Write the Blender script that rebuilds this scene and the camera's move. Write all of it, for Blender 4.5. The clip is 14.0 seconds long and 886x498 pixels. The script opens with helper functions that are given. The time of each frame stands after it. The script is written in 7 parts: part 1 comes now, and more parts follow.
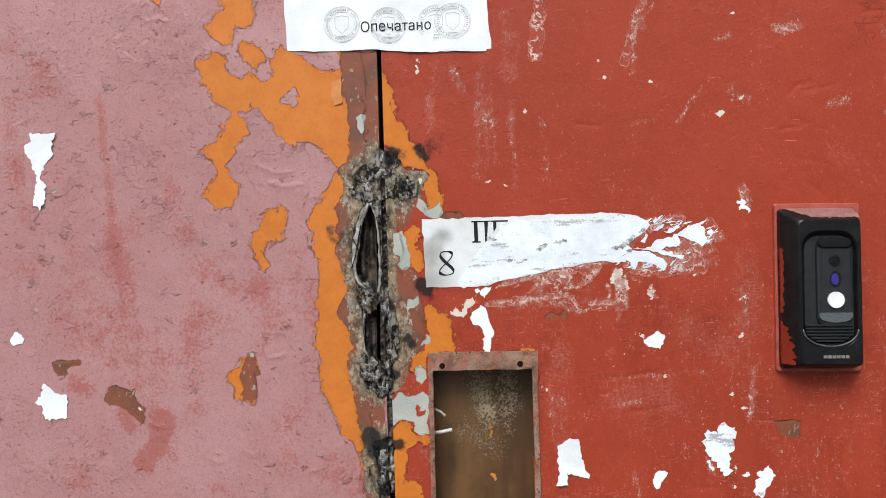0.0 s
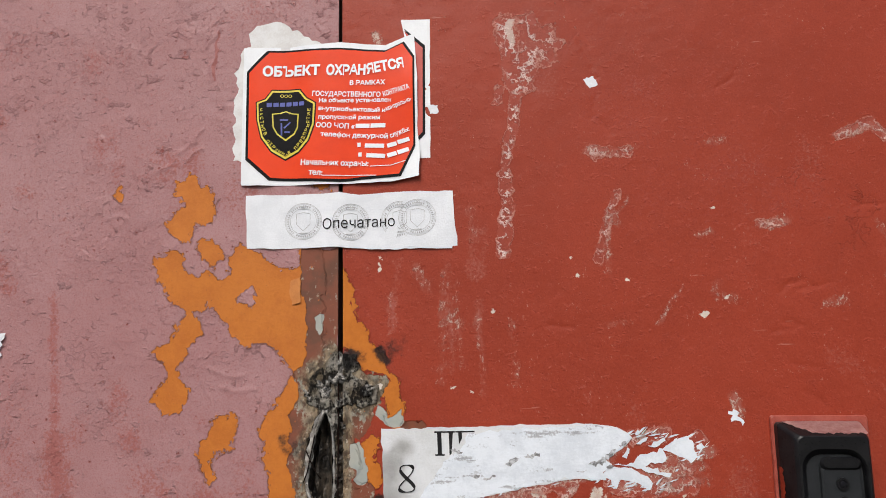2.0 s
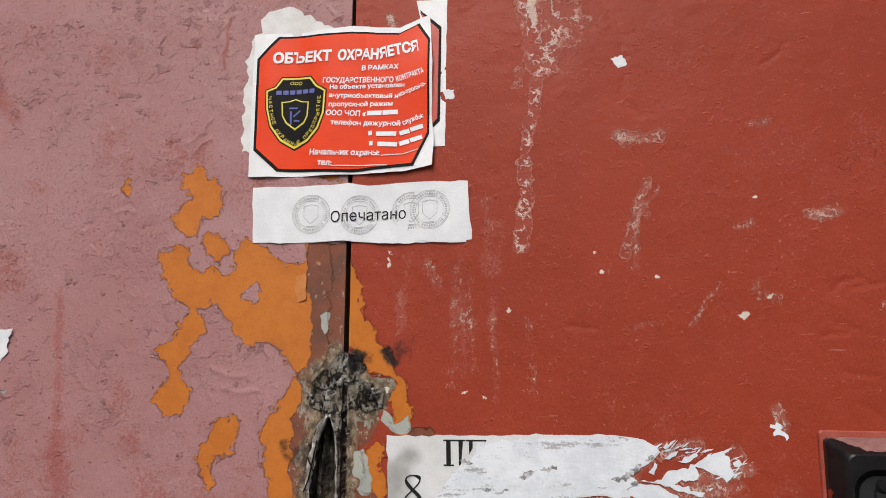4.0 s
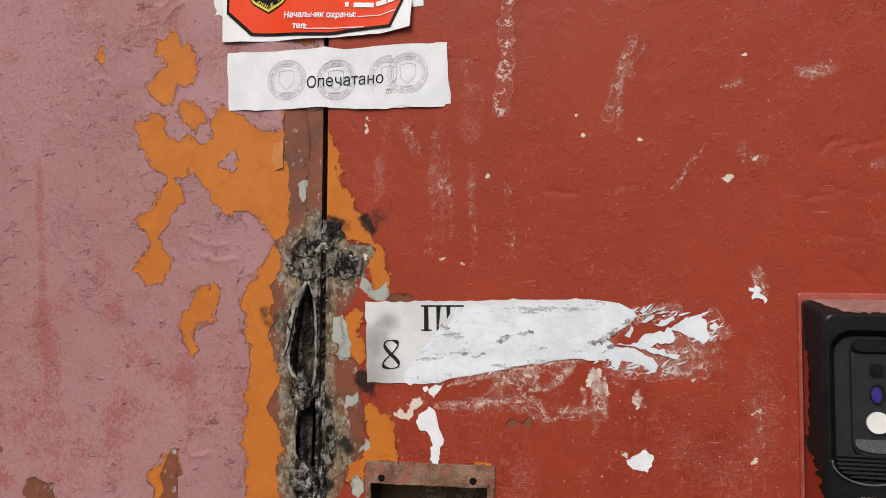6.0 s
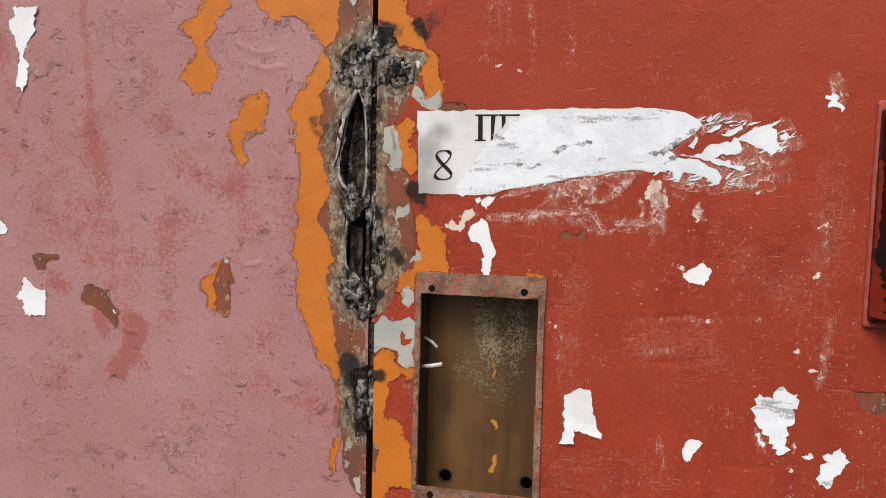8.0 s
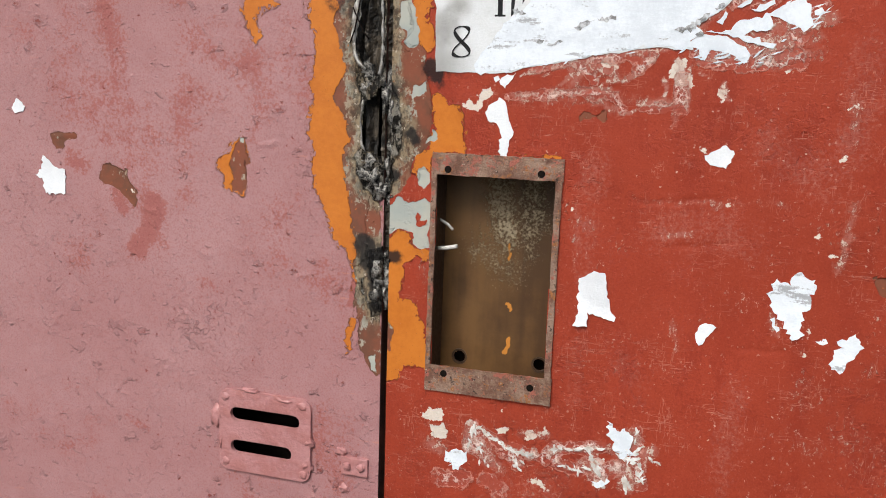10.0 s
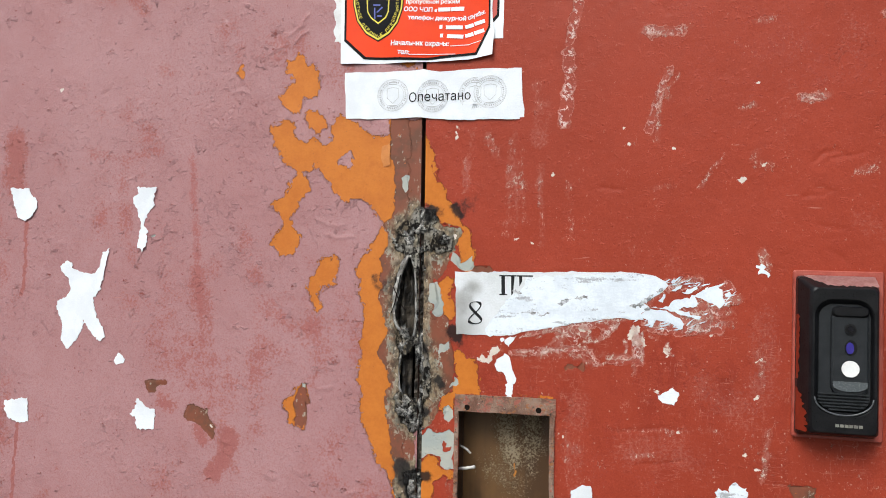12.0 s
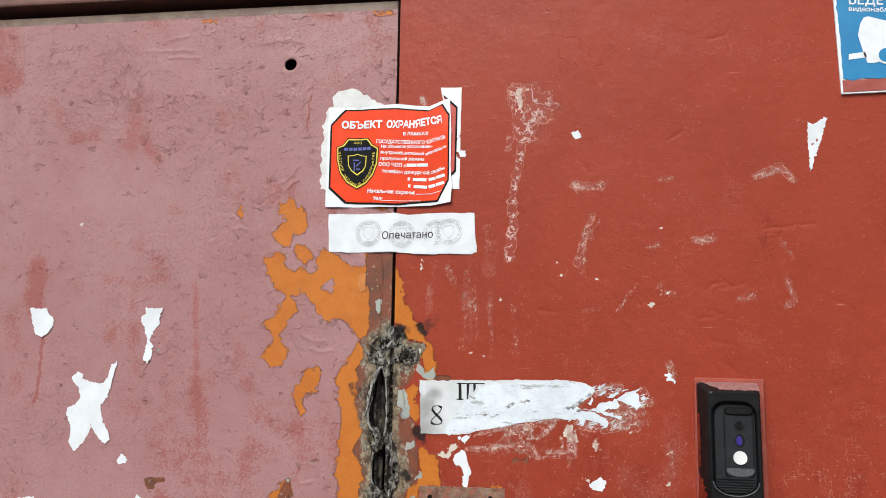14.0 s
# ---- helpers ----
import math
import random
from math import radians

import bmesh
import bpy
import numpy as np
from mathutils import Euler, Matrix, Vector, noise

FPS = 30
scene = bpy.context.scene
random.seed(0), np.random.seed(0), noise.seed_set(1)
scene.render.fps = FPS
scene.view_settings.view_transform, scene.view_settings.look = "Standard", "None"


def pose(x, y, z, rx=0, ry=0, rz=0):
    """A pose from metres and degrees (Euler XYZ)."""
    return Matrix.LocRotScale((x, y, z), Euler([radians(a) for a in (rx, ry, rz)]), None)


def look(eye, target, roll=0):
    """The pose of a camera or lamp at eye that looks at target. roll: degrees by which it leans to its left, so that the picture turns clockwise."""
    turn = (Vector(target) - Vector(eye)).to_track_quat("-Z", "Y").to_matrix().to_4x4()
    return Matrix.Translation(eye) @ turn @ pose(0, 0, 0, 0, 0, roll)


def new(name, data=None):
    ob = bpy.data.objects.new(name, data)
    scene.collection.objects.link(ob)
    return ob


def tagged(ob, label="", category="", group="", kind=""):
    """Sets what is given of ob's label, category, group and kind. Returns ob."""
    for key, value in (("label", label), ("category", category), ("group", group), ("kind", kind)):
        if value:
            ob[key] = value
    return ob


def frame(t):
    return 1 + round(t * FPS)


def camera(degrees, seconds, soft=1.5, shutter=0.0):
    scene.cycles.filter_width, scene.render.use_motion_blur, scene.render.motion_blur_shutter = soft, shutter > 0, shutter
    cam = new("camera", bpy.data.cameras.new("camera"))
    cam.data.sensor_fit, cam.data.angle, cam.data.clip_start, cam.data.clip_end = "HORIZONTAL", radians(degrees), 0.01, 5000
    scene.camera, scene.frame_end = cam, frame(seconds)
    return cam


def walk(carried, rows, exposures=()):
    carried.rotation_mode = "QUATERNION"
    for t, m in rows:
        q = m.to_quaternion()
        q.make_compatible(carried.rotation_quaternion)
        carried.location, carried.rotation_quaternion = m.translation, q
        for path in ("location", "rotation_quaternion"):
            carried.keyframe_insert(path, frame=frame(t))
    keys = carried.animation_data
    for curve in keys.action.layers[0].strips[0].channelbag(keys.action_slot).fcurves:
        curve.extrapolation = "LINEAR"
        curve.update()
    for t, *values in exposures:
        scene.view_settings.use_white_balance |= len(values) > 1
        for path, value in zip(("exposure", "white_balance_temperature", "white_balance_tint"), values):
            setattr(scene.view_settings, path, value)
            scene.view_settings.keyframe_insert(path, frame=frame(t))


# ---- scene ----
from mathutils.geometry import delaunay_2d_cdt

cam = camera(56.1, 14.0, soft=0.95)
PATH = [
    (0, (0.02, 0.02, 1.403), (-0.055, 2.018, 1.462), -1.4),
    (0.5, (0.029, 0.02, 1.411), (-0.045, 2.011, 1.589), -1.4),
    (1, (0.047, 0.034, 1.412), (-0.027, 2.006, 1.734), -1.4),
    (1.5, (0.068, 0.068, 1.427), (0.008, 2.026, 1.83), -1.4),
    (2, (0.101, 0.079, 1.459), (-0.075, 2.026, 1.881), -1.0),
    (4.3, (0.163, 0.152, 1.455), (-0.218, 2.064, 1.904), 0.3),
    (4.5, (0.169, 0.153, 1.454), (-0.226, 2.069, 1.872), 0.2),
    (5, (0.177, 0.155, 1.447), (-0.233, 2.084, 1.784), 0.2),
    (5.5, (0.18, 0.161, 1.435), (-0.225, 2.1, 1.714), 0.3),
    (6, (0.188, 0.172, 1.431), (-0.228, 2.117, 1.636), 0.3),
    (6.5, (0.186, 0.175, 1.426), (-0.24, 2.125, 1.544), 0.5),
    (7, (0.183, 0.178, 1.402), (-0.284, 2.123, 1.418), 0.9),
    (7.5, (0.18, 0.184, 1.381), (-0.317, 2.121, 1.359), 1.3),
    (8, (0.173, 0.191, 1.378), (-0.334, 2.123, 1.277), 1.5),
    (8.5, (0.166, 0.199, 1.372), (-0.351, 2.12, 1.17), 1.9),
    (9, (0.165, 0.201, 1.36), (-0.369, 2.106, 1.065), 2.1),
    (9.2, (0.167, 0.203, 1.357), (-0.378, 2.099, 1.023), 2.2),
    (11.3, (0.196, 0.123, 1.392), (-0.386, 2.008, 1.067), 1.5),
    (11.5, (0.194, 0.087, 1.408), (-0.394, 1.987, 1.194), 1.3),
    (12, (0.18, -0.042, 1.426), (-0.3, 1.896, 1.551), 1.2),
    (12.5, (0.177, -0.137, 1.424), (-0.218, 1.794, 1.764), 1.1),
    (13, (0.178, -0.196, 1.432), (-0.19, 1.735, 1.8), 1.0),
    (13.5, (0.187, -0.224, 1.42), (-0.172, 1.703, 1.816), 1.0),
    (14, (0.201, -0.238, 1.402), (-0.153, 1.687, 1.814), 1.0),
]
EXPOSURES = [(0, 0.04, 6070, 5.4), (1, -0.03, 6150, 6.5), (2.2, -0.34, 6400, 9.5), (4.5, -0.39, 6500, 10), (6, -0.34, 6550, 10), (7.5, -0.21, 6550, 9.8), (9, -0.09, 6500, 8.6), (11.5, 0.07, 5980, 4.6), (12.5, -0.04, 6080, 4.0), (14, -0.06, 6120, 4.0)]
walk(cam, [(t, look(eye, target, roll)) for t, eye, target, roll in PATH], EXPOSURES)

# ---- daylight: bright overcast sky, soft sun from behind the viewer ----
world = bpy.data.worlds.new("sky")
scene.world = world
world.use_nodes = True
wn = world.node_tree
sky = wn.nodes.new("ShaderNodeTexSky")
sky.sky_type, sky.sun_disc = "NISHITA", False
sky.sun_elevation, sky.sun_rotation = radians(48), radians(194)
sky.air_density, sky.dust_density, sky.ozone_density = 1.0, 6.0, 0.6
wn.links.new(sky.outputs[0], wn.nodes["Background"].inputs[0])
wn.nodes["Background"].inputs[1].default_value = 0.13
sun_data = bpy.data.lights.new("sun", "SUN")
sun_data.energy, sun_data.angle, sun_data.color = 2.5, radians(30), (1.0, 0.985, 0.97)
sun = new("sun", sun_data)
sun.matrix_world = look((-1.0, -3.2, 6.0), (0, 0.88, 1.4))

# ---- plan ----
W = 0.88            # plane of the painted steel skins
SEAM_LOW, SEAM_SLOPE = -0.0692, -0.0084


def seam(z):
    """Middle of the joint between the two leaves, which leans a little."""
    return SEAM_LOW + SEAM_SLOPE * (z - 1.019)


def joint(z):
    """Half the width of the joint, wider towards the ground."""
    return 0.0018 + 0.0014 * (2.0 - z)


def rise(x):
    """The top edge of the pink leaf climbs away from the joint."""
    return -0.028 * (x + 0.08)


# ---- small tools ----
class Nodes:
    """A node material with short calls."""

    def __init__(self, name):
        self.m = bpy.data.materials.new(name)
        self.m.use_nodes = True
        self.t = self.m.node_tree
        self.b = self.t.nodes["Principled BSDF"]
        self.co = self.t.nodes.new("ShaderNodeTexCoord").outputs["Object"]

    def put(self, socket, value):
        if isinstance(value, bpy.types.NodeSocket):
            self.t.links.new(value, socket)
        elif isinstance(value, tuple) and len(value) == 3 and socket.type == "RGBA":
            socket.default_value = (*value, 1)
        else:
            socket.default_value = value

    def noise(self, scale, detail=4.0, rough=0.6, stretch=None, shift=0.0):
        n = self.t.nodes.new("ShaderNodeTexNoise")
        mp = self.t.nodes.new("ShaderNodeMapping")
        self.t.links.new(self.co, mp.inputs[0])
        mp.inputs["Location"].default_value = (shift, shift * 0.7, shift * 1.3)
        mp.inputs["Scale"].default_value = stretch or (1, 1, 1)
        self.t.links.new(mp.outputs[0], n.inputs["Vector"])
        n.inputs["Scale"].default_value, n.inputs["Detail"].default_value, n.inputs["Roughness"].default_value = scale, detail, rough
        return n.outputs[0]

    def flakes(self, scale, shift=0.0):
        """A random value for each angular flake."""
        n = self.t.nodes.new("ShaderNodeTexVoronoi")
        mp = self.t.nodes.new("ShaderNodeMapping")
        mp.inputs["Location"].default_value = (shift, shift, shift)
        self.t.links.new(self.co, mp.inputs[0])
        self.t.links.new(mp.outputs[0], n.inputs["Vector"])
        n.inputs["Scale"].default_value = scale
        sep = self.t.nodes.new("ShaderNodeSeparateColor")
        self.t.links.new(n.outputs["Color"], sep.inputs[0])
        return sep.outputs[0]

    def cells(self, scale, shift=0.0, ragged=0.004):
        """Scattered ragged spots: the distance from each one's middle, and two random values of its own."""
        n = self.t.nodes.new("ShaderNodeTexVoronoi")
        mp = self.t.nodes.new("ShaderNodeMapping")
        mp.inputs["Location"].default_value = (shift, shift * 0.6, shift * 1.4)
        stray = self.t.nodes.new("ShaderNodeTexNoise")
        stray.inputs["Scale"].default_value, stray.inputs["Detail"].default_value = scale * 2.2, 4.0
        self.t.links.new(self.co, stray.inputs["Vector"])
        add = self.t.nodes.new("ShaderNodeVectorMath")
        add.operation = "MULTIPLY_ADD"
        self.t.links.new(stray.outputs["Color"], add.inputs[0])
        add.inputs[1].default_value = (ragged, ragged, ragged)
        self.t.links.new(self.co, add.inputs[2])
        self.t.links.new(add.outputs[0], mp.inputs[0])
        self.t.links.new(mp.outputs[0], n.inputs["Vector"])
        n.inputs["Scale"].default_value = scale
        sep = self.t.nodes.new("ShaderNodeSeparateColor")
        self.t.links.new(n.outputs["Color"], sep.inputs[0])
        return n.outputs["Distance"], sep.outputs[0], sep.outputs[1]

    def ridge(self, scale, width, detail=4.0, rough=0.65, stretch=None, shift=0.0):
        """Thin wandering lines."""
        v = self.mth("ABSOLUTE", self.mth("SUBTRACT", self.noise(scale, detail, rough, stretch, shift), 0.5))
        return self.step(v, 0.0, width, 1.0, 0.0)

    def attr(self, name):
        n = self.t.nodes.new("ShaderNodeAttribute")
        n.attribute_name = name
        return n.outputs["Fac"]

    def mth(self, op, a, b=0.0):
        n = self.t.nodes.new("ShaderNodeMath")
        n.operation = op
        self.put(n.inputs[0], a)
        self.put(n.inputs[1], b)
        return n.outputs[0]

    def step(self, x, lo, hi, a=0.0, b=1.0):
        n = self.t.nodes.new("ShaderNodeMapRange")
        n.interpolation_type = "SMOOTHSTEP"
        self.put(n.inputs[0], x)
        for k, v in zip((1, 2, 3, 4), (lo, hi, a, b)):
            n.inputs[k].default_value = v
        return n.outputs[0]

    def mix(self, fac, a, b):
        n = self.t.nodes.new("ShaderNodeMix")
        n.data_type = "RGBA"
        self.put(n.inputs[0], fac)
        self.put(n.inputs[6], a)
        self.put(n.inputs[7], b)
        return n.outputs[2]

    def blend(self, fac, a, b):
        n = self.t.nodes.new("ShaderNodeMix")
        self.put(n.inputs[0], fac)
        self.put(n.inputs[2], a)
        self.put(n.inputs[3], b)
        return n.outputs[0]

    def wobble(self, value, noise_socket, amount):
        """value plus centred noise times amount."""
        return self.mth("ADD", value, self.mth("MULTIPLY", self.mth("SUBTRACT", noise_socket, 0.5), amount))

    def bump(self, height, distance, strength=1.0, below=None):
        n = self.t.nodes.new("ShaderNodeBump")
        n.inputs["Strength"].default_value, n.inputs["Distance"].default_value = strength, distance
        self.put(n.inputs["Height"], height)
        if below is not None:
            self.put(n.inputs["Normal"], below)
        return n.outputs[0]

    def done(self, color, rough=0.5, metal=0.0, normal=None, spec=None):
        self.put(self.b.inputs["Base Color"], color)
        self.put(self.b.inputs["Roughness"], rough)
        self.put(self.b.inputs["Metallic"], metal)
        if normal is not None:
            self.put(self.b.inputs["Normal"], normal)
        if spec is not None:
            self.put(self.b.inputs["Specular IOR Level"], spec)
        return self.m


def plain(name, a, b, scale=60.0, rough=0.5, metal=0.0, bump=0.0003, fine=600.0, spec=None):
    """Two tones broken up by noise at two scales, with fine relief."""
    n = Nodes(name)
    big, small = n.noise(scale), n.noise(fine, 2.0)
    col = n.mix(n.step(n.wobble(big, small, 0.35), 0.35, 0.68), a, b)
    return n.done(col, n.step(small, 0.2, 0.8, rough - 0.08, rough + 0.08), metal, n.bump(n.mth("ADD", big, n.mth("MULTIPLY", small, 0.4)), bump), spec)


# ---- materials ----
def exposed(n, grain, mid):
    """Colours of old coats and metal that the top paint has left bare."""
    oxide = n.mix(n.step(mid, 0.4, 0.62), (0.20, 0.066, 0.038), (0.135, 0.058, 0.036))
    blot = n.mth("ADD", n.noise(105, 5, 0.68, (1, 1, 0.6), 3.0), n.mth("MULTIPLY", n.step(n.attr("scorch"), -22.0, 0.0), 0.18))
    pale = n.step(n.wobble(blot, grain, 0.4), 0.61, 0.68)
    tint = n.noise(60, 3, 0.5, None, 17.0)
    out = n.mix(pale, oxide, n.mix(n.step(tint, 0.4, 0.6), (0.33, 0.26, 0.19), (0.33, 0.33, 0.28)))
    singe = n.step(n.wobble(n.attr("scorch"), n.noise(70, 5, 0.7, None, 83.0), 26.0), -17.0, -1.0)
    dirt = n.mix(n.step(n.noise(170, 5, 0.72, (1.2, 1, 0.7), 85.0), 0.42, 0.60), (0.055, 0.040, 0.026), (0.25, 0.195, 0.125))
    dirt = n.mix(n.step(n.noise(260, 4, 0.65, None, 87.0), 0.62, 0.67), dirt, (0.50, 0.44, 0.36))
    out = n.mix(n.mth("MULTIPLY", singe, 0.92), out, dirt)
    fleck = n.step(n.wobble(n.noise(140, 4, 0.7, None, 25.0), grain, 0.5), 0.68, 0.74)
    return n.mix(fleck, out, (0.42, 0.13, 0.035))


def paint_skin(name, tone_a, tone_b, worn_a, worn_b, gloss, ridged, relief, flaky, nicks, pits, shine):
    n = Nodes(name)
    broad, mid, grain = n.noise(4.5, 3), n.noise(38, 5), n.noise(330, 4, 0.65)
    run = n.noise(9, 4, 0.6, (3.2, 1, 0.35), 5.0)
    zone = n.step(n.wobble(n.noise(8, 3, 0.6, None, 61.0), mid, 0.4), 0.40, 0.66)
    speck = n.noise(900, 2, 0.5)
    # top coat: two tones, vertical runs, a worn tint where the coat is thin
    coat = n.mix(n.step(n.wobble(broad, mid, 0.5), 0.3, 0.7), tone_a, tone_b)
    stain = n.wobble(n.wobble(n.attr("stain"), mid, 0.7), grain, 1.3)
    stain = n.wobble(stain, run, 0.35)
    coat = n.mix(n.mth("MULTIPLY", n.step(stain, 0.42, 0.72), 0.85), coat, n.mix(grain, worn_a, worn_b))
    scuff = n.wobble(n.wobble(n.attr("scuff"), mid, 0.5), grain, 1.0)
    coat = n.mix(n.mth("MULTIPLY", n.step(scuff, 0.38, 0.9), 0.75), coat, (0.40, 0.16, 0.13))
    coat = n.mix(n.mth("MULTIPLY", n.step(n.noise(480, 2, 0.5, None, 9.0), 0.69, 0.74), 0.55), coat, worn_b)
    coat = n.mix(n.mth("MULTIPLY", n.mth("MULTIPLY", zone, n.step(n.noise(290, 2, 0.5, None, 31.0), 0.66, 0.71)), 0.6), coat, worn_a)
    coat = n.mix(n.mth("MULTIPLY", n.step(n.noise(620, 3, 0.6, None, 71.0), 0.46, 0.66), 0.32), coat, worn_a)
    coat = n.mix(n.mth("MULTIPLY", n.step(n.noise(520, 3, 0.6, None, 73.0), 0.54, 0.70), 0.28), coat, worn_b)
    nick = n.mth("MULTIPLY", n.step(n.noise(240, 4, 0.65, (1, 1, 0.7), 75.0), 0.655, 0.70), n.step(n.attr("scuff"), 0.05, 0.35))
    coat = n.mix(n.mth("MULTIPLY", nick, nicks), coat, (0.48, 0.25, 0.20))
    # pits and burst blisters, some with older red in them
    isle = n.wobble(n.noise(62, 5, 0.62, (1, 1, 1.25), 3.0), broad, 0.25)
    pit, swollen = n.step(isle, 0.690, 0.705), n.step(isle, 0.62, 0.685)
    kind = n.noise(30, 2, 0.5, None, 99.0)
    dot, dot_luck, dot_kind = n.cells(170, 7.0, 0.006)
    dots = n.mth("MULTIPLY", n.step(dot, 0.12, 0.26, 1.0, 0.0), n.step(dot_luck, 0.88, 0.90))
    coat = n.mix(n.mth("MULTIPLY", pit, n.step(kind, 0.45, 0.6, 0.0, pits)), coat, worn_a)
    coat = n.mix(n.mth("MULTIPLY", dots, n.step(dot_kind, 0.5, 0.6, 0.0, pits)), coat, worn_a)
    # scratched lower stretch: deep red patches, hairline scratches and pale specks
    worn = n.attr("worn")
    deep = n.step(n.wobble(n.noise(34, 5, 0.65, (1.6, 1, 0.6), 27.0), grain, 0.5), 0.47, 0.62)
    coat = n.mix(n.mth("MULTIPLY", n.mth("MULTIPLY", deep, worn), 0.45), coat, worn_a)
    scratch = n.mth("MAXIMUM", n.ridge(70, 0.010, 3, 0.6, (0.22, 1, 1.9), 57.0), n.ridge(60, 0.008, 3, 0.6, (1.5, 1, 0.3), 59.0))
    scratch = n.mth("MULTIPLY", scratch, n.step(n.noise(33, 4, 0.65, None, 63.0), 0.50, 0.60))
    coat = n.mix(n.mth("MULTIPLY", n.mth("MULTIPLY", scratch, worn), 0.75), coat, (0.50, 0.22, 0.165))
    speckle, speckle_luck, speckle_kind = n.cells(260, 11.0, 0.004)
    speckle = n.mth("MULTIPLY", n.step(speckle, 0.14, 0.30, 1.0, 0.0), n.step(speckle_luck, 0.86, 0.88))
    coat = n.mix(n.mth("MULTIPLY", n.mth("MULTIPLY", speckle, n.step(worn, 0.1, 0.8)), n.step(speckle_kind, 0.2, 0.9, 0.35, 0.95)), coat, (0.56, 0.36, 0.29))
    # coats laid bare
    big_flake, small_flake = n.flakes(150, 1.0), n.flakes(420, 2.0)
    ragged = n.wobble(n.wobble(n.attr("orange"), grain, 1.6), n.noise(120, 4, 0.65, None, 21.0), 6.5)
    ragged = n.wobble(n.wobble(ragged, big_flake, 4.6), small_flake, 2.2)
    orange = n.step(ragged, -0.15, 0.15)
    # dark rim: shade along the flake edges, put into the colour
    rim = n.mth("MULTIPLY", orange, n.step(ragged, 0.3, 0.8, 1.0, 0.0))
    lift = n.mth("MULTIPLY", n.step(ragged, -1.5, -0.15), n.mth("SUBTRACT", 1.0, orange))
    ochre = n.mix(n.step(n.wobble(mid, grain, 0.6), 0.3, 0.75), (0.52, 0.168, 0.024), (0.45, 0.136, 0.019))
    ochre = n.mix(n.step(speck, 0.70, 0.76), ochre, (0.18, 0.07, 0.03))
    col = n.mix(orange, coat, ochre)
    col = n.mix(n.mth("MULTIPLY", rim, 0.8), col, (0.12, 0.04, 0.02))
    bare_edge = n.wobble(n.wobble(n.wobble(n.attr("bare"), grain, 2.0), mid, 2.5), big_flake, 2.2)
    bare = n.step(bare_edge, -0.3, 0.3)
    old = exposed(n, grain, mid)
    col = n.mix(bare, col, old)
    grey_edge = n.wobble(n.wobble(n.attr("grey"), grain, 2.6), mid, 2.0)
    grey = n.step(grey_edge, -0.3, 0.3)
    col = n.mix(grey, col, n.mix(n.step(mid, 0.3, 0.7), (0.33, 0.36, 0.34), (0.42, 0.42, 0.37)))
    chip_edge = n.wobble(n.wobble(n.attr("chip"), grain, 4.0), n.noise(190, 4, 0.65, None, 33.0), 9.0)
    chip = n.step(chip_edge, -0.25, 0.25)
    col = n.mix(chip, col, n.mix(grain, (0.55, 0.46, 0.38), (0.72, 0.67, 0.62)))
    fibre = n.noise(360, 5, 0.72, (1, 1, 0.5), 2.0)
    smear = n.step(n.wobble(n.wobble(n.attr("chalk"), fibre, 1.0), mid, 0.5), 0.28, 0.80)
    col = n.mix(n.mth("MULTIPLY", smear, 0.42), col, (0.46, 0.24, 0.20))
    crinkle = n.ridge(85, 0.055, 5, 0.7, None, 67.0)
    chalk = n.wobble(n.wobble(n.wobble(n.attr("chalk"), fibre, 1.7), mid, 0.9), crinkle, 0.55)
    chalked = n.step(chalk, 0.64, 0.78)
    col = n.mix(n.mth("MULTIPLY", chalked, 0.8), col, n.mix(n.step(chalk, 0.7, 1.0), (0.48, 0.27, 0.21), (0.64, 0.53, 0.46)))
    # dried glue: a dull film with pale wrinkles
    glue = n.wobble(n.wobble(n.attr("glue"), n.noise(75, 5, 0.7, None, 93.0), 1.1), grain, 0.4)
    film = n.step(glue, 0.38, 0.46)
    col = n.mix(n.mth("MULTIPLY", film, 0.35), col, (0.36, 0.090, 0.066))
    wrinkle = n.mth("MULTIPLY", film, n.mth("MAXIMUM", n.step(glue, 0.44, 0.56, 1.0, 0.0), n.ridge(48, 0.045, 5, 0.7, None, 95.0)))
    wrinkle = n.mth("MULTIPLY", wrinkle, n.step(n.noise(90, 4, 0.65, None, 97.0), 0.40, 0.50))
    col = n.mix(n.mth("MULTIPLY", wrinkle, 0.8), col, n.mix(n.step(n.attr("glue"), 0.5, 0.95), (0.58, 0.27, 0.215), (0.88, 0.74, 0.69)))
    hair = n.mth("MULTIPLY", n.step(n.noise(150, 3, 0.6, (0.16, 1, 1.7), 51.0), 0.66, 0.71), n.step(n.noise(14, 3, 0.6, None, 53.0), 0.54, 0.66))
    col = n.mix(n.mth("MULTIPLY", hair, 0.7), col, (0.46, 0.20, 0.16))
    # fire: scorched scale with ash, then soft soot
    scorch_edge = n.wobble(n.wobble(n.attr("scorch"), n.noise(120, 5, 0.7), 7.0), grain, 3.0)
    scorch = n.step(scorch_edge, -0.6, 0.9)
    ash = n.step(n.wobble(n.noise(105, 6, 0.7, (1.3, 1, 0.65), 7.0), grain, 0.35), 0.43, 0.60)
    burnt = n.mix(ash, (0.016, 0.014, 0.012), n.mix(n.step(mid, 0.4, 0.6), (0.17, 0.135, 0.09), (0.34, 0.32, 0.28)))
    col = n.mix(scorch, col, burnt)
    soot = n.step(n.wobble(n.wobble(n.attr("soot"), n.noise(90, 5, 0.7, None, 91.0), 1.1), grain, 0.6), 0.25, 0.85)
    col = n.mix(n.mth("MULTIPLY", soot, 0.93), col, (0.014, 0.013, 0.013))
